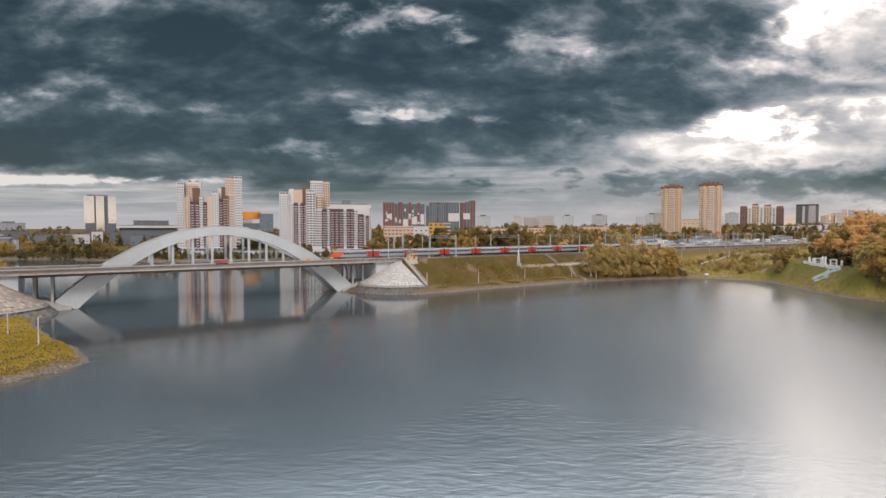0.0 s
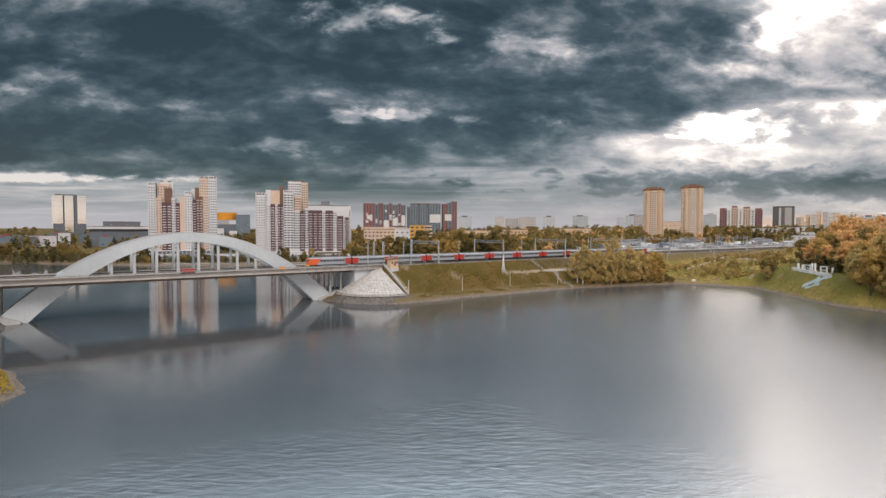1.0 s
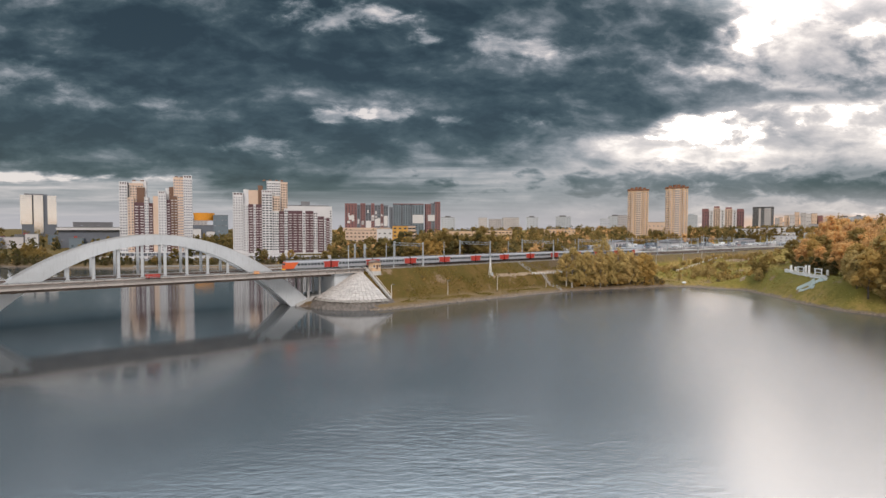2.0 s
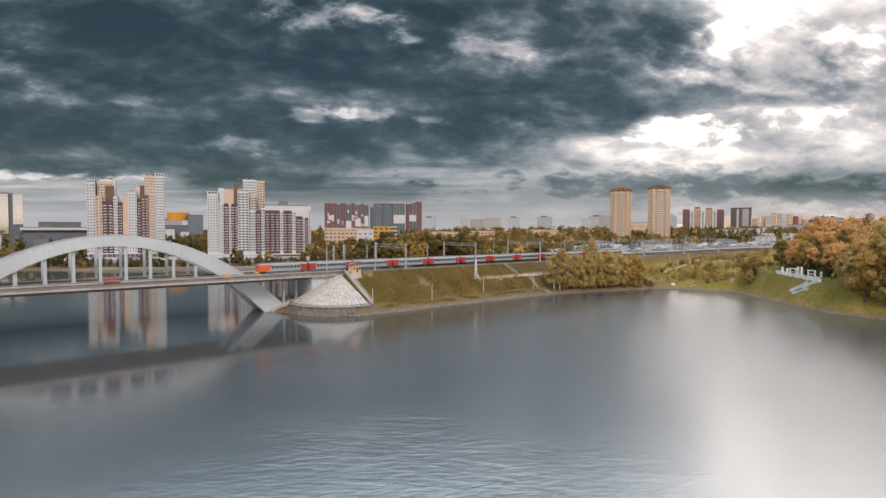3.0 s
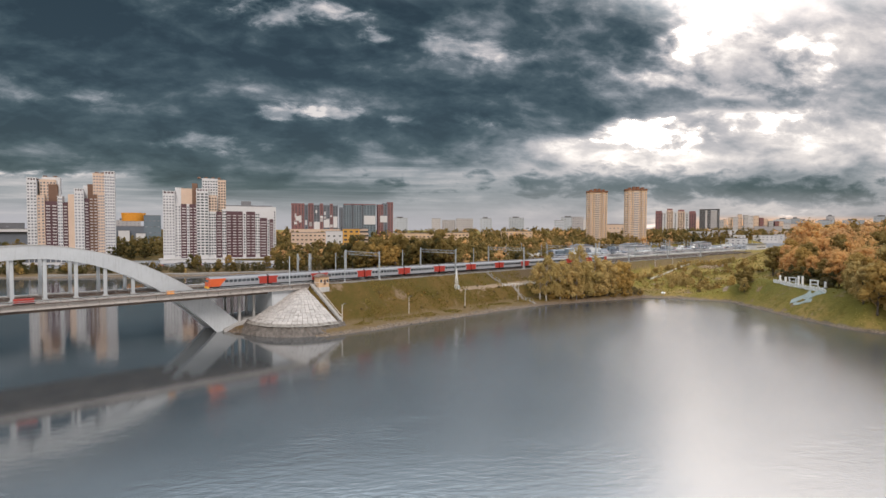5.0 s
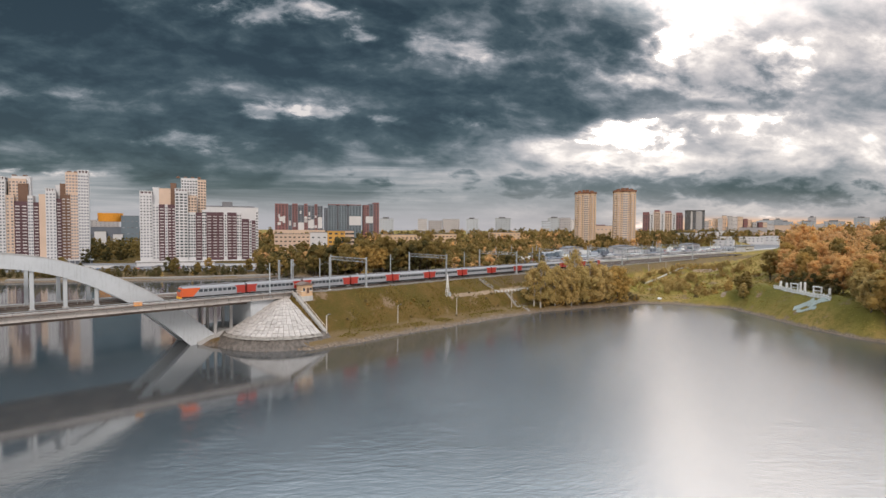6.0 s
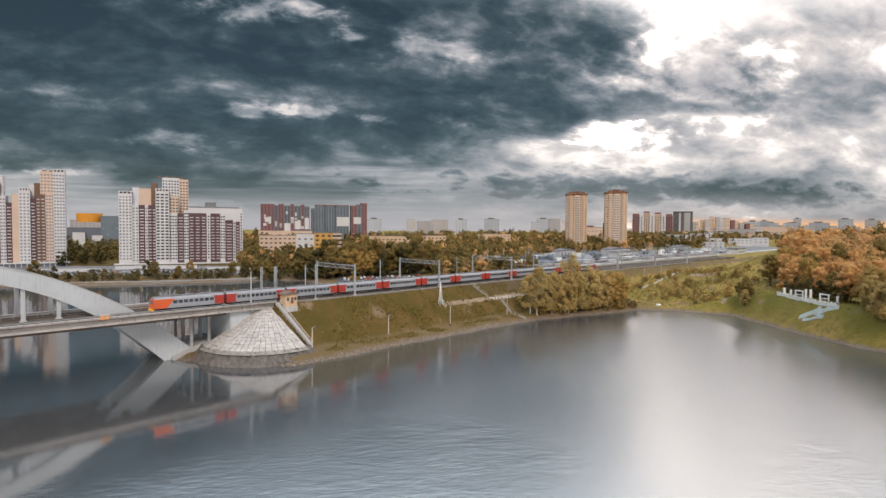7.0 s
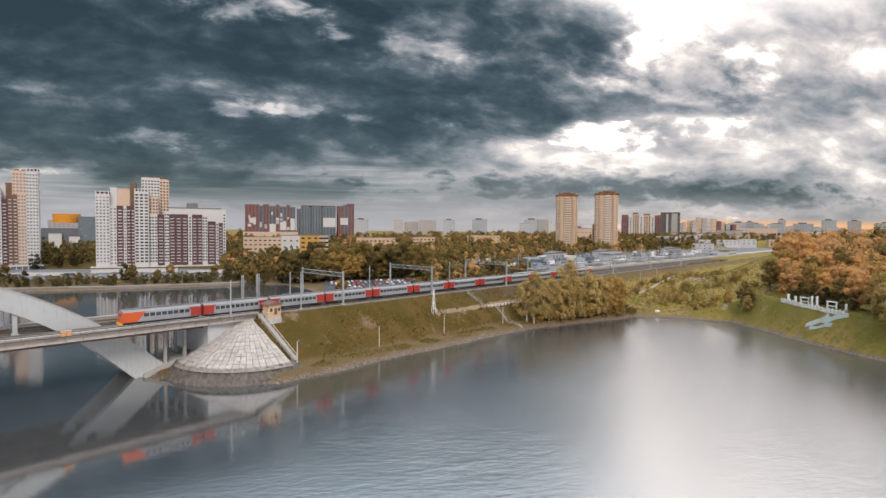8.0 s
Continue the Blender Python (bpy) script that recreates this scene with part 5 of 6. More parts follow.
# the works and depots beside the canal
for k in range(30):
    x, y = rng.uniform(-900, -400), rng.uniform(640, 900)
    w, high = rng.uniform(8, 22), rng.uniform(7, 15)
    top = on_land(x, y) + high
    office("depot", (x, y), rng.uniform(20, 45), rng.choice(("low dark industrial shed with a flat roof", "low pale depot building", "grey works building beside the canal")), [(-w, w, 0, 16, top - high + 1, top, rng.choice((SLATE_BLUE, PALE_BLUE, ROOFING, PALE, WALL_WHITE, TEAL)), int(w / 3), 1), (-w * 0.3, w * 0.1, 3, 9, max(22.5, top + 0.5), max(24.0, top + 2.5), rng.choice((ROOFING, RED, PALE)), 0, 0)], "depot", "works beside the canal", 6)

# ---- trees and plants ----
rough = bmesh.new()
bmesh.ops.create_icosphere(rough, subdivisions=1, radius=1.0)
SMALL = np.array([tuple(v.co) for v in rough.verts])
SMALL_FACES = [tuple(v.index for v in p.verts) for p in rough.faces]
rough.free()


def crown_mesh(name, seed, blobs, leaf, count, material, reach, low, high, droop=0.0, dense=0.72):
    """Many small leaf clumps gathered round limbs: an uneven crown with gaps."""
    r = np.random.default_rng(seed)
    centres, radii = [], []
    for k in range(blobs):
        a, u = r.uniform(0, math.tau), r.uniform(0, 1)
        z = low + (high - low) * u
        wide = reach * math.sqrt(max(0.05, 1 - (2 * u - 0.85) ** 2 * 0.85)) * r.uniform(0.35, 1.0)
        centres.append((math.cos(a) * wide, math.sin(a) * wide, z))
        radii.append(r.uniform(0.20, 0.40) * reach)
    centres, radii = np.array(centres), np.array(radii)
    pick = r.integers(0, blobs, count)
    way = r.normal(size=(count, 3))
    way /= np.linalg.norm(way, axis=1, keepdims=True)
    p = centres[pick] + way * (radii[pick] * r.uniform(0.66, 1.22, count))[:, None] * np.array((1, 1, 0.8))
    p[:, 2] -= droop * np.hypot(p[:, 0], p[:, 1]) * r.uniform(0, 1, count)
    p[:, 2] = np.maximum(p[:, 2], low * 0.6)
    size = leaf * r.uniform(0.55, 1.25, count)
    nrm = way * 0.9 + r.normal(size=(count, 3)) * 0.24 + np.array((0, 0, 0.3))
    nrm /= np.linalg.norm(nrm, axis=1, keepdims=True)
    ax = np.cross(nrm, r.normal(size=(count, 3)))
    ax /= np.linalg.norm(ax, axis=1, keepdims=True)
    ay = np.cross(nrm, ax)
    ax, ay = ax * size[:, None], ay * (size * r.uniform(0.5, 0.9, count))[:, None]
    v = np.stack([p - ax, p - ay * 0.9 + ax * 0.1, p + ax, p + ay + nrm * size[:, None] * 0.25], 1).reshape(-1, 3)
    f = [(4 * k, 4 * k + 1, 4 * k + 2, 4 * k + 3) for k in range(count)]
    v = v.tolist()
    if dense:
        # twiggy inner masses, so that the crown is not see-through
        for c, rad in zip(centres, radii):
            ball = SMALL * (rad * dense * r.uniform(0.82, 1.18, (len(SMALL), 1))) * np.array((1, 1, 0.8)) + c
            f += [tuple(i + len(v) for i in t) for t in SMALL_FACES]
            v += ball.tolist()
    return mesh_of(name, v, f, material, True), centres


def trunk_mesh(seed, centres, height, thick, material):
    r = random.Random(seed)
    bm = bmesh.new()
    joints = [Vector((0, 0, -0.6))]
    for k in range(1, 6):
        joints.append(Vector((r.uniform(-0.3, 0.3) * k * 0.4, r.uniform(-0.3, 0.3) * k * 0.4, height * 0.85 * k / 5)))
    for k in range(5):
        tube(bm, joints[k], joints[k + 1], thick * (1 - k / 5.6), thick * (1 - (k + 1) / 5.6), 7)
    for c in sorted(centres.tolist())[:: max(1, len(centres) // 9)]:
        k = min(4, max(1, int(c[2] / height * 4.2)))
        tube(bm, joints[k], Vector(c), thick * 0.32, thick * 0.08, 5)
    return data_of("trunk", bm, material, True)


KINDS = {
    "olive": (LEAF_OLIVE, BARK, 15, 5.0, 4.0, 1.0, 34, 1700, 0.46),
    "ochre": (LEAF_OCHRE, BARK, 14, 5.2, 3.2, 1.0, 34, 1700, 0.46),
    "rust": (LEAF_RUST, BARK, 14, 5.4, 3.0, 1.0, 34, 1700, 0.46),
    "green": (LEAF_GREEN, BARK, 14, 4.2, 2.0, 1.0, 32, 1500, 0.46),
    "birch": (LEAF_FIELD, BIRCH, 17, 4.5, 3.5, 1.0, 30, 2000, 0.36),
    "willow": (LEAF_FIELD, BARK, 13, 4.6, 1.6, 1.0, 32, 1600, 0.42),
    "bush": (LEAF_OCHRE, BARK, 4.2, 2.4, 0.5, 1.0, 12, 480, 0.38),
    "bush_green": (LEAF_DULL, BARK, 3.6, 2.2, 0.4, 1.0, 12, 480, 0.38),
}
WORDS = {"olive": "broad tree with olive green autumn leaves", "ochre": "round tree with ochre yellow leaves", "rust": "broad tree with rust orange leaves", "green": "dark green leafy tree",
         "birch": "slim white-barked birch with thin yellow leaves", "willow": "drooping willow with olive leaves at the shore", "bush": "dry ochre bush on rough grass", "bush_green": "low olive green bush on rough grass"}
stock = {}
for kind, (leaf, bark, height, reach, low, _, blobs, count, size) in KINDS.items():
    for v in range(3):
        seed = 100 * len(stock) + v
        crown, centres = crown_mesh("crown", seed, blobs, size * 0.84, int(count * 1.5), leaf, reach * (0.9 + 0.1 * v), low, height * (0.92 + 0.06 * v), 0.3 if kind in ("willow", "birch") else 0.0, 0.42 if kind == "birch" else 0.66)
        stock[kind, v] = crown, trunk_mesh(seed, centres, height, 0.32 if "bush" not in kind else 0.1, bark)
grown = random.Random(77)


def plant(kind, x, y, scale=1.0, z=None, group=""):
    crown, trunk = stock[kind, grown.randrange(3)]
    t = thing("bush" if "bush" in kind else "tree", Matrix.LocRotScale((x, y, on_land(x, y) if z is None else z), Euler((0, 0, grown.uniform(0, 6.28))), Vector((1, 1, grown.uniform(0.9, 1.12))) * scale * grown.uniform(0.88, 1.12)), WORDS[kind], "bush" if "bush" in kind else "tree", group)
    child("trunk", trunk, t)
    child("crown", crown, t)
    return t


# the grove on the shore
for x, y, kind, k in ((91, 332, "birch", 1.1), (94, 331, "birch", 1.2), (97, 333, "birch", 1.25), (100, 336, "willow", 1.35), (103, 334.5, "birch", 1.25), (106, 338, "birch", 1.2), (110, 336.5, "willow", 1.4), (113, 337, "birch", 1.2), (115, 339, "birch", 1.3), (118, 339.5, "birch", 1.15), (121, 341, "willow", 1.35), (126, 343, "birch", 1.25), (129, 345, "willow", 1.3), (134, 345, "willow", 1.3), (137, 346, "birch", 1.1), (140, 348, "ochre", 1.15), (146, 351, "ochre", 1.1), (151, 353, "willow", 1.0), (103, 343, "ochre", 1.15), (118, 348, "ochre", 1.2), (137, 354, "ochre", 1.1), (125, 351, "ochre", 1.2)):
    plant(kind, x, y, k, group="shore grove")
for k in range(26):
    u = k / 25
    plant(grown.choice(("bush", "bush_green", "bush")), 96 + 62 * u + grown.uniform(-2, 2), 331.5 + 17.5 * u + grown.uniform(0.5, 4), grown.uniform(0.7, 1.1), group="shore bushes")
# the bank on the right
for x, y, kind, k in ((207, 263, "ochre", 1.15), (201, 258, "willow", 1.1), (196.5, 250, "willow", 1.2), (195.5, 243, "ochre", 1.25), (198, 236, "willow", 1.3), (206, 246, "ochre", 1.3), (218, 311, "rust", 0.9), (217, 303, "ochre", 0.95), (215, 294, "rust", 0.95), (213, 285, "olive", 0.9), (211.5, 276, "rust", 0.95), (213, 268, "ochre", 1.0), (209, 246, "willow", 1.45), (205, 240, "ochre", 1.25), (199, 248, "willow", 1.0), (202, 234, "olive", 1.3), (250, 350, "rust", 1.15), (262, 362, "ochre", 1.2), (243, 352, "olive", 1.0), (272, 352, "rust", 1.3), (256, 338, "rust", 1.3), (284, 372, "rust", 1.3), (200.5, 322, "willow", 0.75), (203, 326, "olive", 0.7), (210, 333, "olive", 0.6), (238, 302, "rust", 1.05), (243, 312, "rust", 1.1), (233, 291, "ochre", 1.1), (231, 281, "rust", 1.15), (235, 275, "ochre", 1.1), (229, 262, "olive", 1.0), (222, 250, "olive", 1.1), (213, 246, "green", 0.9), (228, 241, "ochre", 1.15), (218, 236, "olive", 1.1), (208, 235, "olive", 0.85), (205, 228, "ochre", 1.0), (235, 225, "ochre", 1.2), (240, 255, "rust", 1.2), (241, 295, "rust", 1.2), (250, 275, "rust", 1.2), (245, 320, "rust", 1.05), (257, 305, "ochre", 1.15), (262, 330, "ochre", 1.1)):
    plant(kind, x, y, k, group="trees on the east bank")
for k in range(46):
    x, y = grown.uniform(236, 290), grown.uniform(215, 370)
    if y < 0.9 * (x - 250) + 350:
        plant(grown.choice(("rust", "rust", "ochre", "olive")), x, y, grown.uniform(0.95, 1.25), group="trees on the east bank")
for k in range(70):
    x, y = grown.uniform(150, 260), grown.uniform(342, 440)
    off = (x - 45) * 0.5508 - (y - 334) * 0.8346
    if off > 22 and from_shore(np.array([x]), np.array([y]))[0] > 9:
        plant(grown.choice(("bush", "bush_green", "bush")), x, y, grown.uniform(0.35, 0.9), group="scrub on the field")
for k in range(34):
    s, off = grown.uniform(-70, 90), grown.uniform(8, 24)
    p = rail(s, off)
    plant(grown.choice(("bush", "bush_green")), p.x, p.y, grown.uniform(0.14, 0.3), group="scrub on the embankment")
for k in range(16):
    plant("bush_green" if k % 3 else "green", 211.5 - 0.18 * k * 2.4 + grown.uniform(-1, 1), 309 - 2.4 * k, grown.uniform(0.35, 0.55) if k % 3 == 0 else grown.uniform(0.8, 1.1), group="shrubs behind the fence")
# far bank of the canal, before the white houses
for k in range(120):
    x = grown.uniform(-420, -20)
    y = np.interp(x, (-420, -335, -240, -138, -75, -20), (553, 534, 514, 521, 534, 540)) + grown.uniform(5, 26)
    plant(grown.choice(("olive", "bush_green", "green", "bush_green", "bush_green", "green")), x, float(y), grown.uniform(0.4, 0.62) * (1.6 if grown.random() < 0.3 else 1.0), group="trees on the far bank")
for x, y, kind, k in ((-217, 545, "olive", 0.95), (-80, 555, "olive", 0.9), (-120, 590, "ochre", 0.85), (-60, 560, "green", 1.0), (-240, 640, "green", 0.95), (-228, 655, "green", 1.0), (-246, 660, "green", 0.9), (-220, 668, "green", 0.95)):
    plant(kind, x, y, k, group="trees on the far bank")
for k in range(60):
    x = grown.uniform(-460, -300)
    plant(grown.choice(("bush_green", "bush_green", "bush", "olive")), x, 556 + grown.uniform(0, 50), grown.uniform(0.55, 0.95), group="trees on the far bank")
for x, y, k in ((-452, 566, 1.0), (-468, 578, 1.15), (-440, 574, 0.9), (-480, 566, 1.1)):
    plant("ochre", x, y, k, group="trees on the far bank")
for k in range(22):
    x, y = grown.uniform(-30, 12), grown.uniform(520, 556)
    if from_shore(np.array([x]), np.array([y]))[0] > 2:
        plant(grown.choice(("green", "olive", "green")), x, y, grown.uniform(0.9, 1.3), group="trees on the canal bank")
for k in range(70):
    plant(grown.choice(("green", "olive", "green", "olive", "ochre")), grown.uniform(-26, 84), grown.uniform(532, 556), grown.uniform(1.35, 1.85), group="trees behind the car park")
for k in range(5):
    x = grown.uniform(6, 66)
    plant(grown.choice(("olive", "ochre", "bush", "bush_green")), x, 434 + 0.10 * x + grown.uniform(-6, 3), grown.uniform(0.45, 0.7), group="trees on the canal bank")
# left: scrub beyond the bridge and an ochre tree
for k in range(30):
    x = grown.uniform(-420, -290)
    plant(grown.choice(("olive", "bush", "bush_green")), x, 560 + grown.uniform(0, 60), grown.uniform(0.6, 1.0), group="trees on the far bank")
for x, y, k in ((-262, 318, 1.0), (-272, 330, 1.1), (-250, 306, 0.9)):
    plant("ochre", x, y, k, group="trees on the left bank")


def far_woods():
    """The wooded belt beyond the railway and the far town: more trees than anyone could count, in one object."""
    r = np.random.default_rng(4)

    def belt(name, label, spots, material, scale, small=1.0):
        parts_v = []
        sort = name.split("_")[0]
        crown, leaves = stock[sort, 0][0], int(KINDS[sort][7] * 1.5)
        src = np.empty(len(crown.vertices) * 3)
        crown.vertices.foreach_get("co", src)
        src = src.reshape(-1, 3)
        masses = src[leaves * 4:].reshape(-1, len(SMALL), 3)
        src = src[: leaves * 4].reshape(-1, 4, 3)
        lumps_v = []
        for x, y in spots:
            far = math.hypot(x, y) > 620
            pick = src[r.choice(len(src), 100 if far else 220, replace=False)].copy()
            mid = pick.mean(1, keepdims=True)
            pick = mid + (pick - mid) * (2.1 if far else 1.6)
            a, k = r.uniform(0, math.tau), scale * r.uniform(0.8, 1.3) * small
            c, s = math.cos(a), math.sin(a)
            q = np.stack([pick[..., 0] * c - pick[..., 1] * s, pick[..., 0] * s + pick[..., 1] * c, pick[..., 2] * r.uniform(0.85, 1.2) - 1.5], -1) * k
            stand = np.array((x, y, on_land(x, y)))
            parts_v.append((q + stand).reshape(-1, 3))
            count = 8 if far else 12
            few = masses[r.choice(len(masses), count, replace=False)]
            mid = few.mean(1, keepdims=True)
            wide = np.linalg.norm(few - mid, axis=2).mean(1)[:, None, None] * (1.5 if far else 1.25)
            few = mid + SMALL[None] * wide * r.uniform(0.85, 1.15, (count, len(SMALL), 1))
            q = np.stack([few[..., 0] * c - few[..., 1] * s, few[..., 0] * s + few[..., 1] * c, few[..., 2] - 1.5], -1) * k
            lumps_v.append((q + stand).reshape(-1, 3))
        v = np.concatenate(parts_v)
        f = np.arange(len(v)).reshape(-1, 4).tolist()
        body = np.concatenate(lumps_v)
        tri = np.array(SMALL_FACES)[None] + (len(v) + len(SMALL) * np.arange(len(body) // len(SMALL)))[:, None, None]
        ob = new(name, mesh_of(name, np.concatenate([v, body]).tolist(), f + tri.reshape(-1, 3).tolist(), material, True))
        tagged(ob, label, "woods", kind="stuff")

    spots = {"olive_woods": [], "ochre_woods": [], "green_woods": [], "rust_woods": []}
    tries = 0
    while sum(len(v) for v in spots.values()) < 2000 and tries < 30000:
        tries += 1
        y = 405 + 795 * r.uniform() ** 1.5
        x = r.uniform(-0.14, 0.85) * y
        s, off = (x - 45) * 0.8346 + (y - 334) * 0.5508, (x - 45) * 0.5508 - (y - 334) * 0.8346
        if off > -50 or (-6 < x < 76 and 380 < y < 582) or from_shore(np.array([x]), np.array([y]))[0] < 12 or (300 < x < 400 and 700 < y < 800 and r.uniform() < 0.8):
            continue
        if x > 150 and off > -128:
            continue
        kind = r.choice(["olive_woods", "ochre_woods", "green_woods", "rust_woods"], p=[0.42, 0.34, 0.12, 0.12])
        if x < 120 and kind == "ochre_woods" and r.uniform() < 0.6:
            kind = "green_woods"
        spots[kind].append((x, y))
    for k in range(1250):
        y = 230 + 900 * r.uniform() ** 1.6
        x = r.uniform(0.72, 1.7) * y
        s, off = (x - 45) * 0.8346 + (y - 334) * 0.5508, (x - 45) * 0.5508 - (y - 334) * 0.8346
        if off < 32 or x < 238 or x < y - 106 or from_shore(np.array([x]), np.array([y]))[0] < 42:
            continue
        spots[r.choice(["rust_woods", "ochre_woods", "olive_woods"], p=[0.5, 0.36, 0.14])].append((x, y))
    for k in range(420):
        s, off = r.uniform(260, 1500), r.uniform(-230, -132)
        spots[r.choice(["olive_woods", "ochre_woods", "green_woods"])].append((45 + s * 0.8346 + off * 0.5508, 334 + s * 0.5508 - off * 0.8346))
    for k in range(110):
        s, off = r.uniform(255, 640), r.uniform(20, 75)
        x, y = 45 + s * 0.8346 + off * 0.5508, 334 + s * 0.5508 - off * 0.8346
        if x > y - 106:
            spots[r.choice(["olive_woods", "ochre_woods", "rust_woods"])].append((x, y))
    for k in range(330):
        x, y = r.uniform(232, 345), r.uniform(290, 500)
        off = (x - 45) * 0.5508 - (y - 334) * 0.8346
        if x > y - 100 and from_shore(np.array([x]), np.array([y]))[0] > 40:
            spots[r.choice(["rust_woods", "rust_woods", "ochre_woods"])].append((x, y))
    for k in range(240):
        x, y = r.uniform(800, 1900), r.uniform(1100, 1650)
        spots[r.choice(["olive_woods", "ochre_woods", "rust_woods"])].append((x, y))
    for k in range(260):
        x, y = r.uniform(-900, -150), r.uniform(700, 1100)
        spots[r.choice(["olive_woods", "green_woods"])].append((x, y))
    for k in range(150):
        x, y = r.uniform(-330, -185), r.uniform(665, 800)
        spots["green_woods" if k % 3 else "olive_woods"].append((x, y))
    for k in range(60):
        x, y = r.uniform(-900, -300), r.uniform(600, 900)
        spots[r.choice(["olive_woods", "ochre_woods"])].append((x, y))
    scrub = {"olive_scrub": [], "green_scrub": [], "ochre_scrub": []}
    for k in range(520):
        x = r.uniform(-470, -28)
        y = float(np.interp(x, (-470, -335, -240, -138, -75, -20), (560, 536, 519, 526, 539, 545))) + 38 * r.uniform() ** 1.6
        scrub[r.choice(list(scrub), p=[0.42, 0.55, 0.03])].append((x, y))
    for k in range(260):
        x = r.uniform(-720, -300)
        y = float(np.interp(x, (-720, -400, -335, -300), (572, 560, 542, 534))) + 75 * r.uniform() ** 1.4
        scrub["olive_scrub" if k % 2 else "green_scrub"].append((x, y))
    belt("olive_scrub", "tangled olive scrub along the far bank", scrub["olive_scrub"], LEAF_DULL, 1.0, 0.36)
    belt("green_scrub", "dark scrub along the far bank", scrub["green_scrub"], LEAF_GREEN, 1.0, 0.40)
    belt("ochre_scrub", "ochre scrub along the far bank", scrub["ochre_scrub"], LEAF_OCHRE, 1.0, 0.34)
    field = {"olive_thicket": [], "ochre_thicket": []}
    for k in range(900):
        x, y = r.uniform(150, 262), r.uniform(346, 440)
        off = (x - 45) * 0.5508 - (y - 334) * 0.8346
        lumpy = math.sin(x * 0.13 + 2 * math.sin(y * 0.09)) + math.sin(y * 0.17 + x * 0.05)
        if 17 < off < 75 and lumpy > 0.0 and from_shore(np.array([x]), np.array([y]))[0] > 11:
            field[r.choice(list(field))].append((x, y))
    belt("olive_thicket", "low yellow-green thicket on the rough field", field["olive_thicket"], LEAF_FIELD, 1.0, 0.25)
    belt("ochre_thicket", "low ochre thicket on the rough field", field["ochre_thicket"], LEAF_WOODS, 1.0, 0.23)
    belt("olive_woods", "dense olive green autumn woods beyond the railway", spots["olive_woods"], LEAF_OLIVE, 1.05)
    belt("ochre_woods", "ochre yellow autumn trees in dense woods", spots["ochre_woods"], LEAF_WOODS, 1.05)
    belt("green_woods", "dark green trees in dense woods", spots["green_woods"], LEAF_GREEN, 1.1)
    belt("rust_woods", "rust orange autumn trees in dense woods", spots["rust_woods"], LEAF_RUST, 1.05)


far_woods()


def tufts(name, label, spots, high, material, wide=0.25):
    r = np.random.default_rng(9)
    n = len(spots)
    p = np.array([(x, y, on_land(x, y)) for x, y in spots]) if n < 3000 else np.column_stack([spots, land(np.array(spots)[:, 0], np.array(spots)[:, 1])])
    a = r.uniform(0, math.tau, n)
    w = np.stack([np.cos(a), np.sin(a), np.zeros(n)], 1) * (wide * r.uniform(0.6, 1.6, n))[:, None]
    h = np.stack([r.normal(0, 0.25, n), r.normal(0, 0.25, n), np.ones(n)], 1) * (high * r.uniform(0.5, 1.5, n))[:, None]
    v = np.stack([p - w, p + w, p + h + w * 0.3, p + h * 0.8 - w * 0.5], 1).reshape(-1, 3)
    ob = new(name, mesh_of(name, v.tolist(), np.arange(len(v)).reshape(-1, 4).tolist(), material))
    return tagged(ob, label, "grass", kind="stuff")


def scatter_grass():
    r = np.random.default_rng(12)
    s, off = r.uniform(-80, 130, 26000), r.uniform(6.5, 30, 26000)
    x, y = 45 + s * 0.8346 + off * 0.5508, 334 + s * 0.5508 - off * 0.8346
    keep = (from_shore(x, y) > 2.5) & (np.hypot(s + 84, off - 3) > 24)
    clump = np.sin(x * 0.35 + 2 * np.sin(y * 0.21)) + np.sin(y * 0.4 + 1.5 * np.sin(x * 0.17)) + r.normal(0, 0.7, len(x)) > 0.1
    keep &= clump
    tufts("embankment_grass", "dry tufted autumn grass on the embankment", np.column_stack([x, y])[keep], 0.4, GRASS)
    x, y = r.uniform(150, 300, 16000), r.uniform(235, 440, 16000)
    keep = from_shore(x, y) > 2
    tufts("field_grass", "rough yellow-green grass on the east bank", np.column_stack([x, y])[keep], 0.32, FIELD_GRASS, 0.42)
    x, y = r.uniform(-150, -85, 22000), r.uniform(100, 190, 22000)
    keep = from_shore(x, y) > 1.5
    tufts("spit_grass", "bright yellow-green grass on the low spit", np.column_stack([x, y])[keep], 0.3, SPIT_GRASS)


scatter_grass()


def shore_stones():
    r = random.Random(31)
    shapes = []
    for k in range(5):
        bm = bmesh.new()
        bmesh.ops.create_icosphere(bm, subdivisions=1, radius=0.5)
        for v in bm.verts:
            v.co *= r.uniform(0.7, 1.25)
            v.co.z *= 0.6
        shapes.append(data_of("shore_stone", bm, STONE))
    rocks = thing("stone_apron", pose(0, 0, 0), "dark rubble stones along the water's edge", "stones")
    line = [Vector((*p, 0)) for p in LAKE[27:38]] + [Vector((*p, 0)) for p in LAKE[0:7]]
    count = 0
    for a, b in zip(line, line[1:]):
        if (b - a).length > 120:
            continue
        n = int((b - a).length / 0.85)
        for k in range(n):
            p = a.lerp(b, r.random()) + Vector((r.uniform(-1.6, 1.6), r.uniform(-1.6, 1.6), 0))
            z = on_land(p.x, p.y)
            if count < 290 and -0.7 < z < 2.4:
                child("shore_stone", shapes[count % 5], rocks, Matrix.LocRotScale((p.x, p.y, max(z, -0.1)), Euler((r.random(), r.random(), r.random() * 6)), Vector((1, 1, 1)) * r.uniform(0.35, 1.05)))
                count += 1


shore_stones()

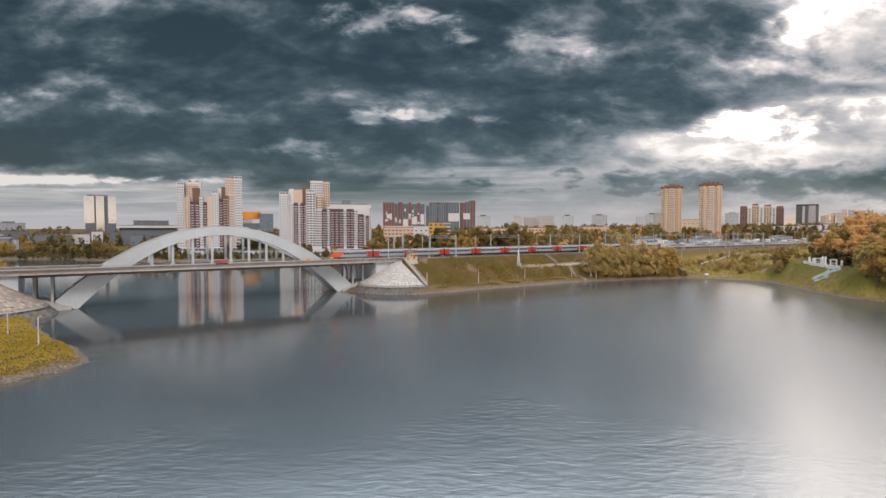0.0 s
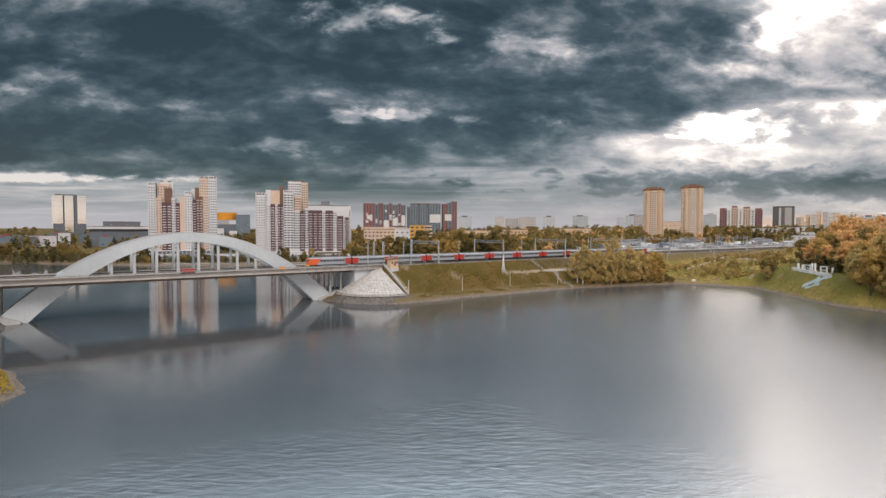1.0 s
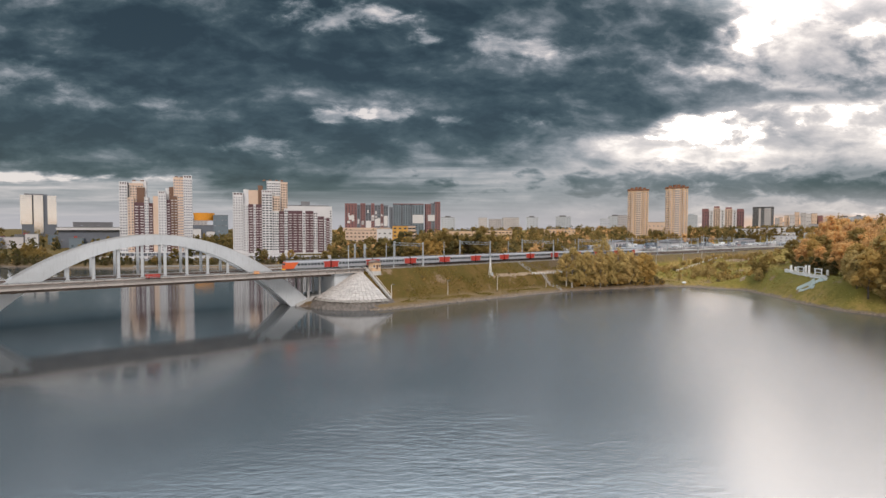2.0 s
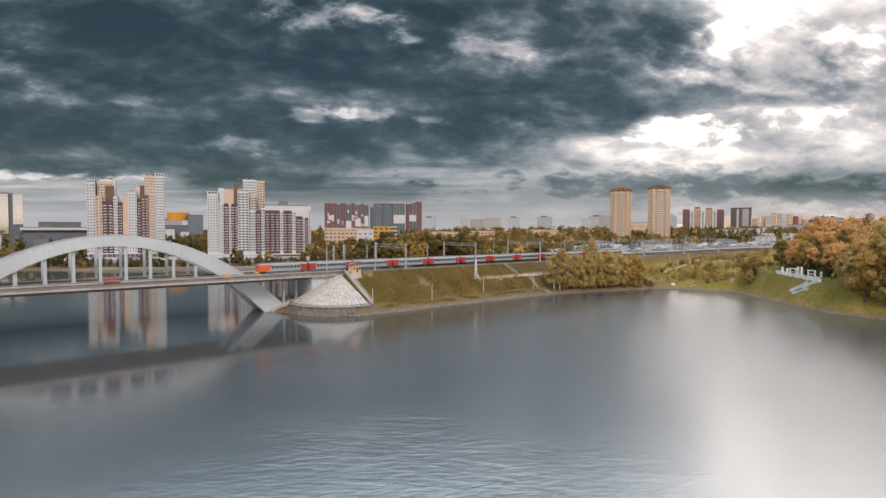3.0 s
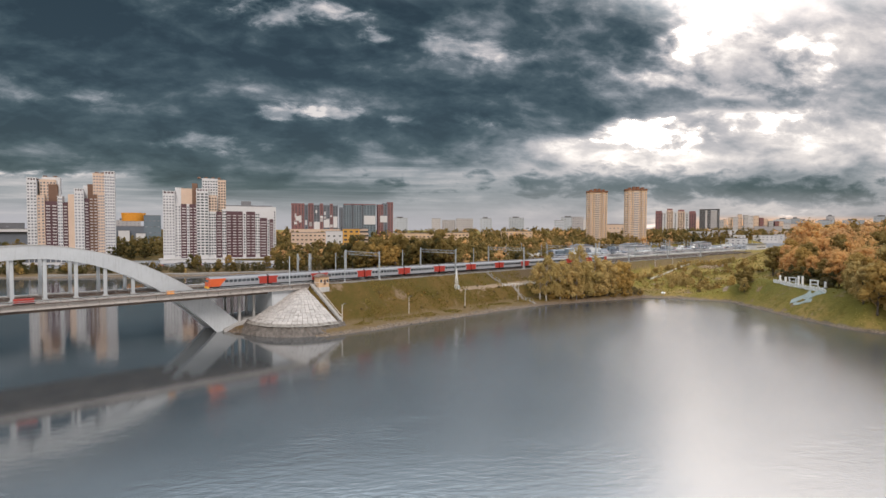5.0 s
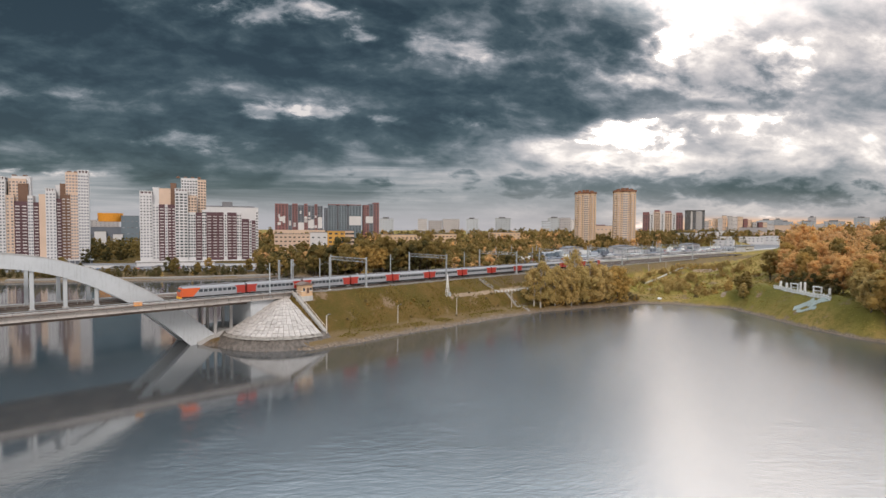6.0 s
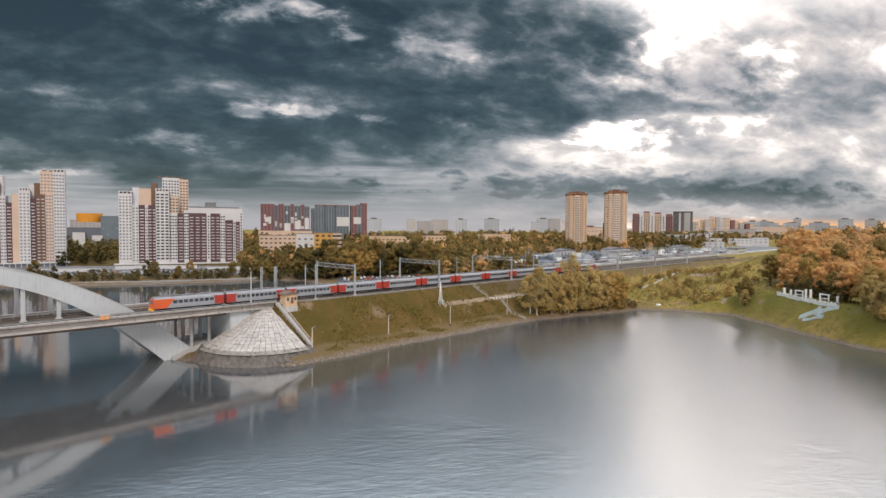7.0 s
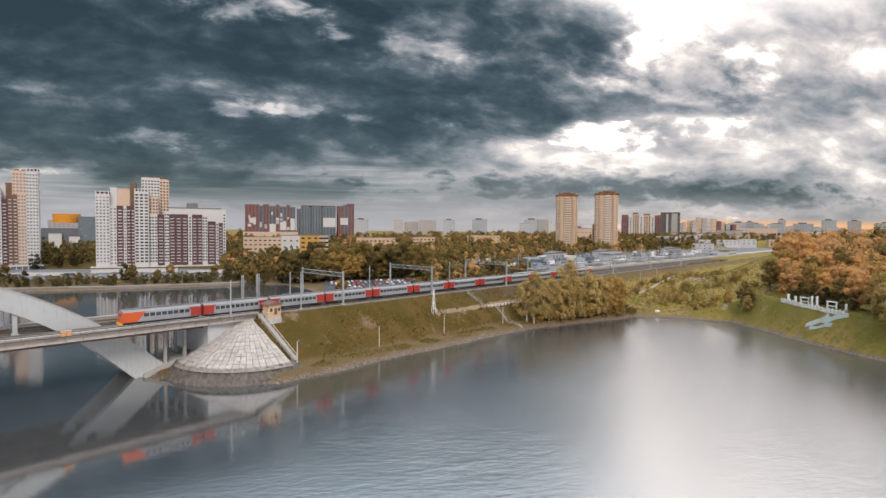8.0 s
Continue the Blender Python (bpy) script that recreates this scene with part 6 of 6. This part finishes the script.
def pale_boulder(x, y, size):
    """A pale lump of concrete left on the shore field."""
    r = random.Random(41)
    bm = bmesh.new()
    bmesh.ops.create_icosphere(bm, subdivisions=2, radius=size)
    for v in bm.verts:
        v.co *= r.uniform(0.82, 1.15)
        v.co.z *= 0.6
    ob = new("boulder", data_of("boulder", bm, FENCE_WHITE))
    ob.matrix_basis = pose(x, y, on_land(x, y) + size * 0.3)
    tagged(ob, "pale lump of broken concrete on the grass", "boulder")


pale_boulder(171, 350, 1.3)

# ---- fences, emblem, cars, roads ----
def bank_fence():
    f = thing("white_fence", pose(0, 0, 0), "white concrete balustrade fence on the east bank", "fence")
    a, b = Vector((205, 307, 0)), Vector((198.2, 269.5, 0))
    n = 20
    panel_way = (b - a).normalized()
    turn = math.degrees(math.atan2(panel_way.y, panel_way.x))
    step = (b - a).length / n
    post = data_of("post", boxed((-0.2, 0.2, -0.2, 0.2, -0.6, 1.55), (-0.26, 0.26, -0.26, 0.26, 1.55, 1.7)), FENCE_WHITE)
    bar = data_of("baluster", boxed((-0.07, 0.07, -0.05, 0.05, 0.2, 1.27)), FENCE_WHITE)
    top = data_of("top_rail", boxed((0.2, step - 0.2, -0.10, 0.10, 1.25, 1.40)), FENCE_WHITE)
    low = data_of("base_rail", boxed((0.2, step - 0.2, -0.15, 0.15, -0.5, 0.22)), FENCE_WHITE)
    for k in range(n + 1):
        p = a.lerp(b, k / n)
        p.z = on_land(p.x, p.y)
        child("post", post, f, pose(*p, 0, 0, turn))
        if k < n:
            q = a.lerp(b, (k + 1) / n)
            tilt = math.degrees(math.atan2(p.z - on_land(q.x, q.y), step))
            for name, me in (("top_rail", top), ("base_rail", low)):
                child(name, me, f, pose(*p, 0, tilt, turn))
            for i in range(4):
                child("baluster", bar, f, pose(*p, 0, tilt, turn) @ pose(0.3 + (step - 0.6) * (i + 0.5) / 4, 0, 0))


bank_fence()


def monuments():
    """White upright slabs and a small arch that stand behind the fence."""
    for x, y, w, h, label in ((206.8, 305, 1.2, 2.8, "white memorial slab behind the fence"), (206, 300.5, 1.2, 2.6, "white memorial slab behind the fence"), (204, 290.5, 1.0, 4.0, "slim white memorial slab behind the fence"), (203.4, 287.5, 1.0, 4.2, "slim white memorial slab behind the fence"), (201.5, 273, 1.0, 2.8, "white memorial slab behind the fence")):
        z = on_land(x, y)
        m = thing("memorial", pose(x, y, z, 0, 0, 10), label, "memorial", "memorials behind the fence")
        part("slab", boxed((-w / 2, w / 2, -0.25, 0.25, -0.3, h), bevel=0.06), FENCE_WHITE, m)
        part("base", boxed((-w / 2 - 0.3, w / 2 + 0.3, -0.6, 0.6, -0.5, 0.4), bevel=0.05), CONCRETE, m)
    for x, y, w, h in ((204, 294.0, 3.2, 2.7), (202, 279.5, 3.4, 2.8)):
        m = thing("memorial_gate", pose(x, y, on_land(x, y), 0, 0, -78), "white painted memorial gate frame behind the fence", "memorial", "memorial gates")
        for e in (-1, 1):
            part("post", boxed((e * w / 2 - 0.25, e * w / 2 + 0.25, -0.25, 0.25, -0.4, h), bevel=0.05), FENCE_WHITE, m)
        part("lintel", boxed((-w / 2 - 0.4, w / 2 + 0.4, -0.3, 0.3, h + 0.01, h + 0.45), bevel=0.05), FENCE_WHITE, m)
        part("crossbar", boxed((-w / 2 + 0.26, w / 2 - 0.26, -0.15, 0.15, h * 0.42, h * 0.42 + 0.35)), FENCE_WHITE, m)


monuments()


def sheet(name, x0, x1, y0, y1, lift, material, label, category, step=6.0, clear=4.0):
    """Paving that follows the ground."""
    bm = bmesh.new()
    gx, gy = np.linspace(x0, x1, int((x1 - x0) / step) + 2), np.linspace(y0, y1, int((y1 - y0) / step) + 2)
    grid = [[bm.verts.new((x, y, on_land(x, y) + lift)) for x in gx] for y in gy]
    for j in range(len(gy) - 1):
        for i in range(len(gx) - 1):
            if from_shore(np.array([(gx[i] + gx[i + 1]) / 2]), np.array([(gy[j] + gy[j + 1]) / 2]))[0] > clear:
                bm.faces.new((grid[j][i], grid[j][i + 1], grid[j + 1][i + 1], grid[j + 1][i]))
    ob = new(name, data_of(name, bm, material, True))
    return tagged(ob, label, category, kind="structure")


def laid(bm, points, wide, lift, thick=0.3, step=1.2, seed=0):
    """A strip that lies on the ground along a line of x, y."""
    r = random.Random(seed)
    rows = []
    for k, (p, q) in enumerate(zip(points, points[1:])):
        p, q = Vector((*p, 0)), Vector((*q, 0))
        n = max(1, int((q - p).length / step))
        side = Vector((-(q - p).y, (q - p).x, 0)).normalized()
        for i in range(n + 1):
            c = p.lerp(q, i / n)
            half = wide / 2 * (r.uniform(0.7, 1.25) if seed else 1.0)
            ring = []
            for e in (-half, half):
                g = c + side * e
                ring.append((g.x, g.y, on_land(g.x, g.y) + lift))
            ring += [(x, y, z - thick) for x, y, z in ring[::-1]]
            rows.append([bm.verts.new(v) for v in ring])
    for a, b in zip(rows, rows[1:]):
        for k in range(4):
            bm.faces.new((a[k], b[k], b[(k + 1) % 4], a[(k + 1) % 4]))
    bm.faces.new(rows[0])
    bm.faces.new(rows[-1][::-1])
    return bm


def slope_emblem():
    """The pale flat emblem of painted slabs that lies on the grass slope."""
    ex, ey = 196.6, 277.0
    e = thing("slope_emblem", pose(0, 0, 0), "pale grey-green concrete emblem lying on the grass slope", "emblem")

    def spot(x, y):
        x, y = 0.66 * x, 0.36 * y
        return ex + 0.13 * x + 0.99 * y, ey - 0.99 * x + 0.13 * y

    for a, b, w in (((-12, -1.5), (-2, 4.0), 1.3), ((-3.5, 4.5), (2.5, -1.0), 2.4), ((1.5, -0.5), (11.5, 3.2), 1.4), ((2, 1.6), (9, 5.5), 0.9), ((-9, -3.0), (5, -4.6), 0.9), ((-2.5, 5.0), (-1.0, 7.0), 1.0)):
        part("emblem_slab", laid(bmesh.new(), [spot(*a), spot(*b)], w, 0.28, 0.6), EMBLEM, e)


slope_emblem()


def trails():
    for k, (points, w, label) in enumerate(((((197, 333), (203, 338), (209, 341), (217, 348), (226, 352), (232, 364)), 2.2, "trodden earth path up from the shore"),
                                            (tuple(tuple(rail(u, 14.4))[:2] for u in (-9, 0, 10, 20, 30, 42, 55)), 1.7, "pale trodden path along the slope ledge"))):
        ob = new("footpath", data_of("footpath", laid(bmesh.new(), points, w, 0.12, 0.5, 1.0, k + 1), EARTH))
        tagged(ob, label, "path", kind="structure")


trails()


def low_fence(points, label, step=2.6):
    f = thing("low_fence", pose(0, 0, 0), label, "fence", "low fences")
    post = data_of("post", boxed((-0.14, 0.14, -0.14, 0.14, -0.4, 1.25)), FENCE_WHITE)
    for a, b in zip(points, points[1:]):
        a, b = Vector((*a, 0)), Vector((*b, 0))
        n = max(1, round((b - a).length / step))
        turn = math.degrees(math.atan2(b.y - a.y, b.x - a.x))
        for k in range(n):
            p, q = a.lerp(b, k / n), a.lerp(b, (k + 1) / n)
            p.z, q.z = on_land(p.x, p.y), on_land(q.x, q.y)
            child("post", post, f, pose(*p, 0, 0, turn))
            part("bar", tubed((p + UP * 1.05, q + UP * 1.05, 0.08, 0.08), n=5), FENCE_WHITE, f)
            part("bar", tubed((p + UP * 0.5, q + UP * 0.5, 0.06, 0.06), n=5), FENCE_WHITE, f)


low_fence([tuple(rail(21.5, 15.2))[:2], tuple(rail(62, 15.8))[:2]], "pale low fence on the slope ledge")
low_fence([(187, 391), (250, 436)], "pale low fence between field and railway")


def slope_stair(a, b, n, label):
    """A flight down the bank with a low railing on each side; a, b: along and off the railway."""
    a, b = rail(*a), rail(*b)
    st = thing("slope_stair", pose(0, 0, 0), label, "stair", "stairs on the slope")
    run = (b - a).normalized()
    side = Vector((-run.y, run.x, 0))
    step = data_of("step", boxed((-0.3, 0.3, -0.8, 0.8, -0.6, 0.06)), SLEEPER)
    post = data_of("rail_post", boxed((-0.05, 0.05, -0.05, 0.05, -0.4, 1.0)), POLE)
    last = None
    for k in range(n):
        p = a.lerp(b, (k + 0.5) / n)
        p.z = max(on_land(p.x, p.y), 0.3) + 0.12
        child("step", step, st, Matrix(((run.x, side.x, 0, p.x), (run.y, side.y, 0, p.y), (0, 0, 1, p.z), (0, 0, 0, 1))))
        if k % 5 == 0:
            for e in (-1.05, 1.05):
                child("rail_post", post, st, pose(*(p + side * e)))
                if last is not None:
                    part("handrail", tubed((last + side * e + UP * 1.05, p + side * e + UP * 1.05, 0.04, 0.04), n=5), POLE, st)
            last = p


slope_stair((19.0, 6.9), (23.0, 14.4), 20, "grey concrete stair with rails from the tracks to the ledge")
slope_stair((29.6, 15.6), (30.0, 29.5), 30, "grey concrete stair with rails that runs down to the water")


def car(m, paint):
    c = thing("parked_car", m, "parked car on the asphalt lot beyond the railway", "car", "parked cars")
    body = bmesh.new()
    ribbon(body, [(-2.1, 0.35), (2.1, 0.35), (2.15, 0.8), (1.2, 0.95), (0.6, 1.45), (-1.2, 1.45), (-1.9, 0.95), (-2.15, 0.85)], -0.85, 0.85)
    part("body", body, paint, c)
    part("glazing", boxed((-1.25, 0.75, -0.87, 0.87, 0.98, 1.33)), PANE, c)
    for x in (-1.3, 1.3):
        part("axle", tubed(((x, -0.88, 0.32), (x, 0.88, 0.32), 0.32, 0.32), n=10), TRAIN_DARK, c)
    return c


MODELS = [car(Matrix.Identity(4), p) for p in CAR_MATS]


def parking():
    sheet("car_park", 3, 66, 442, 528, 0.18, ASPHALT, "grey asphalt car park beyond the railway", "car park")
    sheet("forecourt", -300, -58, 566, 640, 0.15, LOT, "grey paved yards at the foot of the white houses", "yard", 8.0, 14.0)
    r = random.Random(8)
    used = set()
    spots = []
    for y in np.arange(449, 524, 8.5):
        x = 6.0
        while x < 63:
            x += r.choice((3.0, 3.2, 3.2, 6.0, 9.0))
            spots.append((x, y + r.uniform(-0.6, 0.6), 90 + r.uniform(-4, 4)))
    for k in range(46):
        spots.append((r.uniform(-290, -70), r.choice((572, 580, 588, 598)) + r.uniform(-1, 1), r.choice((0, 10, 95))))
    for x, y, turn in spots:
        if from_shore(np.array([x]), np.array([y]))[0] < 7:
            continue
        k = r.choice((0, 0, 1, 1, 2, 3, 3, 4))
        m = pose(x, y, on_land(x, y) + 0.17, 0, 0, turn)
        if k not in used:
            MODELS[k].matrix_basis = m
            used.add(k)
        else:
            copy_thing(MODELS[k], m)


parking()


def highway():
    """The broad road and platforms that run beside the railway into the distance."""
    for off, w, z, name, m, label in ((-36, 9, 16.1, "station_platform", CONCRETE, "long pale station platform beside the tracks"), (-85, 86, 16.0, "road", LOT, "broad grey road and goods yard beside the railway")):
        lo = 150 if name == "road" else 120
        ob = new(name, data_of(name, boxed((lo, 900, -off - w / 2, -off + w / 2, z - 8, z)), m))
        ob.matrix_basis = LINE.copy()
        tagged(ob, label, name.replace("_", " "), kind="structure")
    r = random.Random(3)
    for k in range(11):
        shed = thing("platform_shelter", LINE @ pose(150 + 40 * k, 36, 16.1), "low blue-grey platform shelter roof on posts", "shelter", "platform shelters")
        part("roof", boxed((-13, 13, -3.2, 3.2, 3.6, 3.95), bevel=0.05), POLE if k % 2 else SLATE_BLUE, shed)
        for x in (-11, -4, 4, 11):
            part("post", tubed(((x, 0, 0), (x, 0, 3.6), 0.14, 0.14), n=6), POLE, shed)
    for s, y in ((330, 62), (545, 20)):
        kiosk = thing("station_building", LINE @ pose(s, y + 12, 14), "low white station building with a flat roof", "building", "station buildings")
        part("wall", boxed((-16, 16, -6, 6, 0, 7.5)), WALL_WHITE, kiosk)
        part("roof", boxed((-17, 17, -7, 7, 7.52, 8.1)), ROOFING, kiosk)
        for x in np.arange(-13, 14, 4.2):
            child("window", WIDE_WINDOW, kiosk, pose(x, -6, 2.2))
    for k in range(110):
        s, y = r.uniform(150, 620), r.choice((46, 51, 57, 63, 69, 74, 84, 96, 108, 116)) + r.uniform(-0.5, 0.5)
        if k % 6 == 0:
            van = thing("parked_van", LINE @ pose(s, y, 16.0, 0, 0, r.choice((0, 180))), "white box van parked beside the road", "van", "parked vans")
            part("box", boxed((-3.6, 2.0, -1.2, 1.2, 0.7, 3.4), bevel=0.08), FENCE_WHITE, van)
            part("cab", boxed((2.05, 3.7, -1.1, 1.1, 0.6, 2.4), bevel=0.2), FENCE_WHITE, van)
            part("windscreen", boxed((3.5, 3.74, -0.9, 0.9, 1.5, 2.2)), PANE, van)
            for x in (-2.4, 2.7):
                part("axle", tubed(((x, -1.15, 0.45), (x, 1.15, 0.45), 0.45, 0.45), n=10), TRAIN_DARK, van)
        else:
            copy_thing(MODELS[r.randrange(5)], LINE @ pose(s, y, 16.0, 0, 0, r.choice((0, 180, 90))))
    for k in range(54):
        c = thing("container", LINE @ pose(r.uniform(150, 620), r.uniform(79, 124), 16.0, 0, 0, r.choice((0, 4, 90))), r.choice(("blue-grey steel container in the yard", "pale steel store container in the yard")), "container", "yard containers")
        part("shell", boxed((-6, 6, -1.3, 1.3, 0, 2.7 + r.uniform(0, 1.5)), bevel=0.05), r.choice((SLATE_BLUE, POLE, PALE_BLUE, FENCE_WHITE, TEAL)), c)
        for y in (-0.65, 0.65):
            part("door", boxed((6.0, 6.08, y - 0.6, y + 0.6, 0.15, 2.5)), POLE, c)
    f = thing("yard_fence", LINE.copy(), "long pale concrete panel fence beside the road", "fence")
    panel = data_of("fence_panel", boxed((0, 5.9, -0.08, 0.08, 0, 2.2), bevel=0.02), PALE)
    for k in range(60):
        child("fence_panel", panel, f, pose(150 + 6 * k, 42.3, 15.95))
    for s in np.arange(150, 560, 9):
        mast(s + r.uniform(-3, 3), r.choice((31, 37, 44, 58, 78, 100)) + r.uniform(-1, 3), 16.0, r.uniform(9, 13), -2.0)
    for s, y, w in ((300, 120, 14), (390, 112, 20), (560, 104, 22)):
        shed = thing("goods_shed", LINE @ pose(s, y, 16.0), "pale goods shed with a shallow roof in the yard", "shed", "goods sheds")
        part("wall", boxed((-w, w, -5, 5, 0, 5.5)), PALE, shed)
        part("roof", ribbon(bmesh.new(), [(-w - 0.5, 5.52), (w + 0.5, 5.52), (w + 0.5, 5.8), (0, 7.6), (-w - 0.5, 5.8)], -5.6, 5.6), ROOFING, shed)
        for x in np.arange(-w + 3, w - 2, 6.0):
            part("door", boxed((x - 1.5, x + 1.5, -5.12, -4.95, 0, 3.6)), SLATE_BLUE, shed)


highway()


def promenade():
    """The walled promenade and sheds at the foot of the white houses."""
    for x0, x1, y, h in ((-240, -190, 590, 2.6), (-185, -120, 612, 3.0), (-110, -60, 606, 2.6), (-340, -260, 590, 3.0)):
        z = on_land((x0 + x1) / 2, y)
        w = thing("quay_wall", pose((x0 + x1) / 2, y, z, 0, 0, 8), "long pale concrete wall at the foot of the houses", "wall", "quay walls")
        L = (x1 - x0) / 2
        part("wall", boxed((-L, L, 0, 0.8, -1.5, h), bevel=0.04), WALL_WHITE, w)
        part("coping", boxed((-L, L, -0.2, 1.0, h + 0.01, h + 0.35)), CONCRETE, w)
    r = random.Random(6)
    for k in range(6):
        x = -250 + 31 * k
        y = 566 + r.uniform(0, 14) + 0.1 * max(0, x + 140)
        z = on_land(x, y)
        s = thing("shed", pose(x, y, z, 0, 0, r.uniform(-10, 20)), "small pale boat shed on the far bank", "shed", "boat sheds")
        w = r.uniform(3, 6)
        part("wall", boxed((-w, w, -2.5, 2.5, -0.8, 3.2)), r.choice((PALE_BLUE, PALE, CONCRETE)), s)
        roof = ribbon(bmesh.new(), [(-w - 0.4, 3.15), (w + 0.4, 3.15), (w + 0.4, 3.4), (0, 4.6), (-w - 0.4, 3.4)], -2.9, 2.9)
        part("roof", roof, ROOFING, s)
    # the paved strip along the water on the far bank
    strip = bmesh.new()
    pts = [(-240, 514), (-185, 518), (-138, 521), (-75, 534), (-48, 547)]
    rows = []
    for x, y in pts:
        rows.append([strip.verts.new(p) for p in ((x, y + 1.0, 0.3), (x, y + 1.0, 1.9), (x, y + 5.0, 2.3), (x, y + 5.0, 0.3))])
    for a, b in zip(rows, rows[1:]):
        for k in range(3):
            strip.faces.new((a[k], a[k + 1], b[k + 1], b[k]))
    ob = new("quay", data_of("quay", strip, SLEEPER))
    tagged(ob, "pale concrete quay edge along the far bank", "quay", kind="structure")


promenade()


def wagon():
    """The small dark red maintenance trolley left at the deck edge, and the orange box beyond it."""
    w = thing("track_trolley", LINE @ pose(-172.5, -5.0, 16.46), "small dark red maintenance trolley at the bridge edge", "trolley")
    part("body", boxed((-2.4, 2.4, -0.7, 0.5, 0.3, 1.7), bevel=0.08), RED, w)
    part("base", boxed((-2.6, 2.6, -0.8, 0.6, 0.0, 0.28)), TRAIN_DARK, w)
    b = thing("equipment_box", LINE @ pose(-134.0, -5.9, 16.46), "small orange equipment box on the bridge walkway", "box")
    part("body", boxed((-1.1, 1.1, -0.45, 0.5, 0.0, 1.25), bevel=0.06), mat("faded_orange_box", (0.75, 0.33, 0.10), 0.6, 0.1), b)
    part("lid", boxed((-1.15, 1.15, -0.5, 0.55, 1.26, 1.36)), CONCRETE, b)


wagon()

build_cone(1, "quarter cone of bleached concrete slabs at the embankment end")
build_cone(-1, "quarter cone of weathered slabs at the far embankment end")
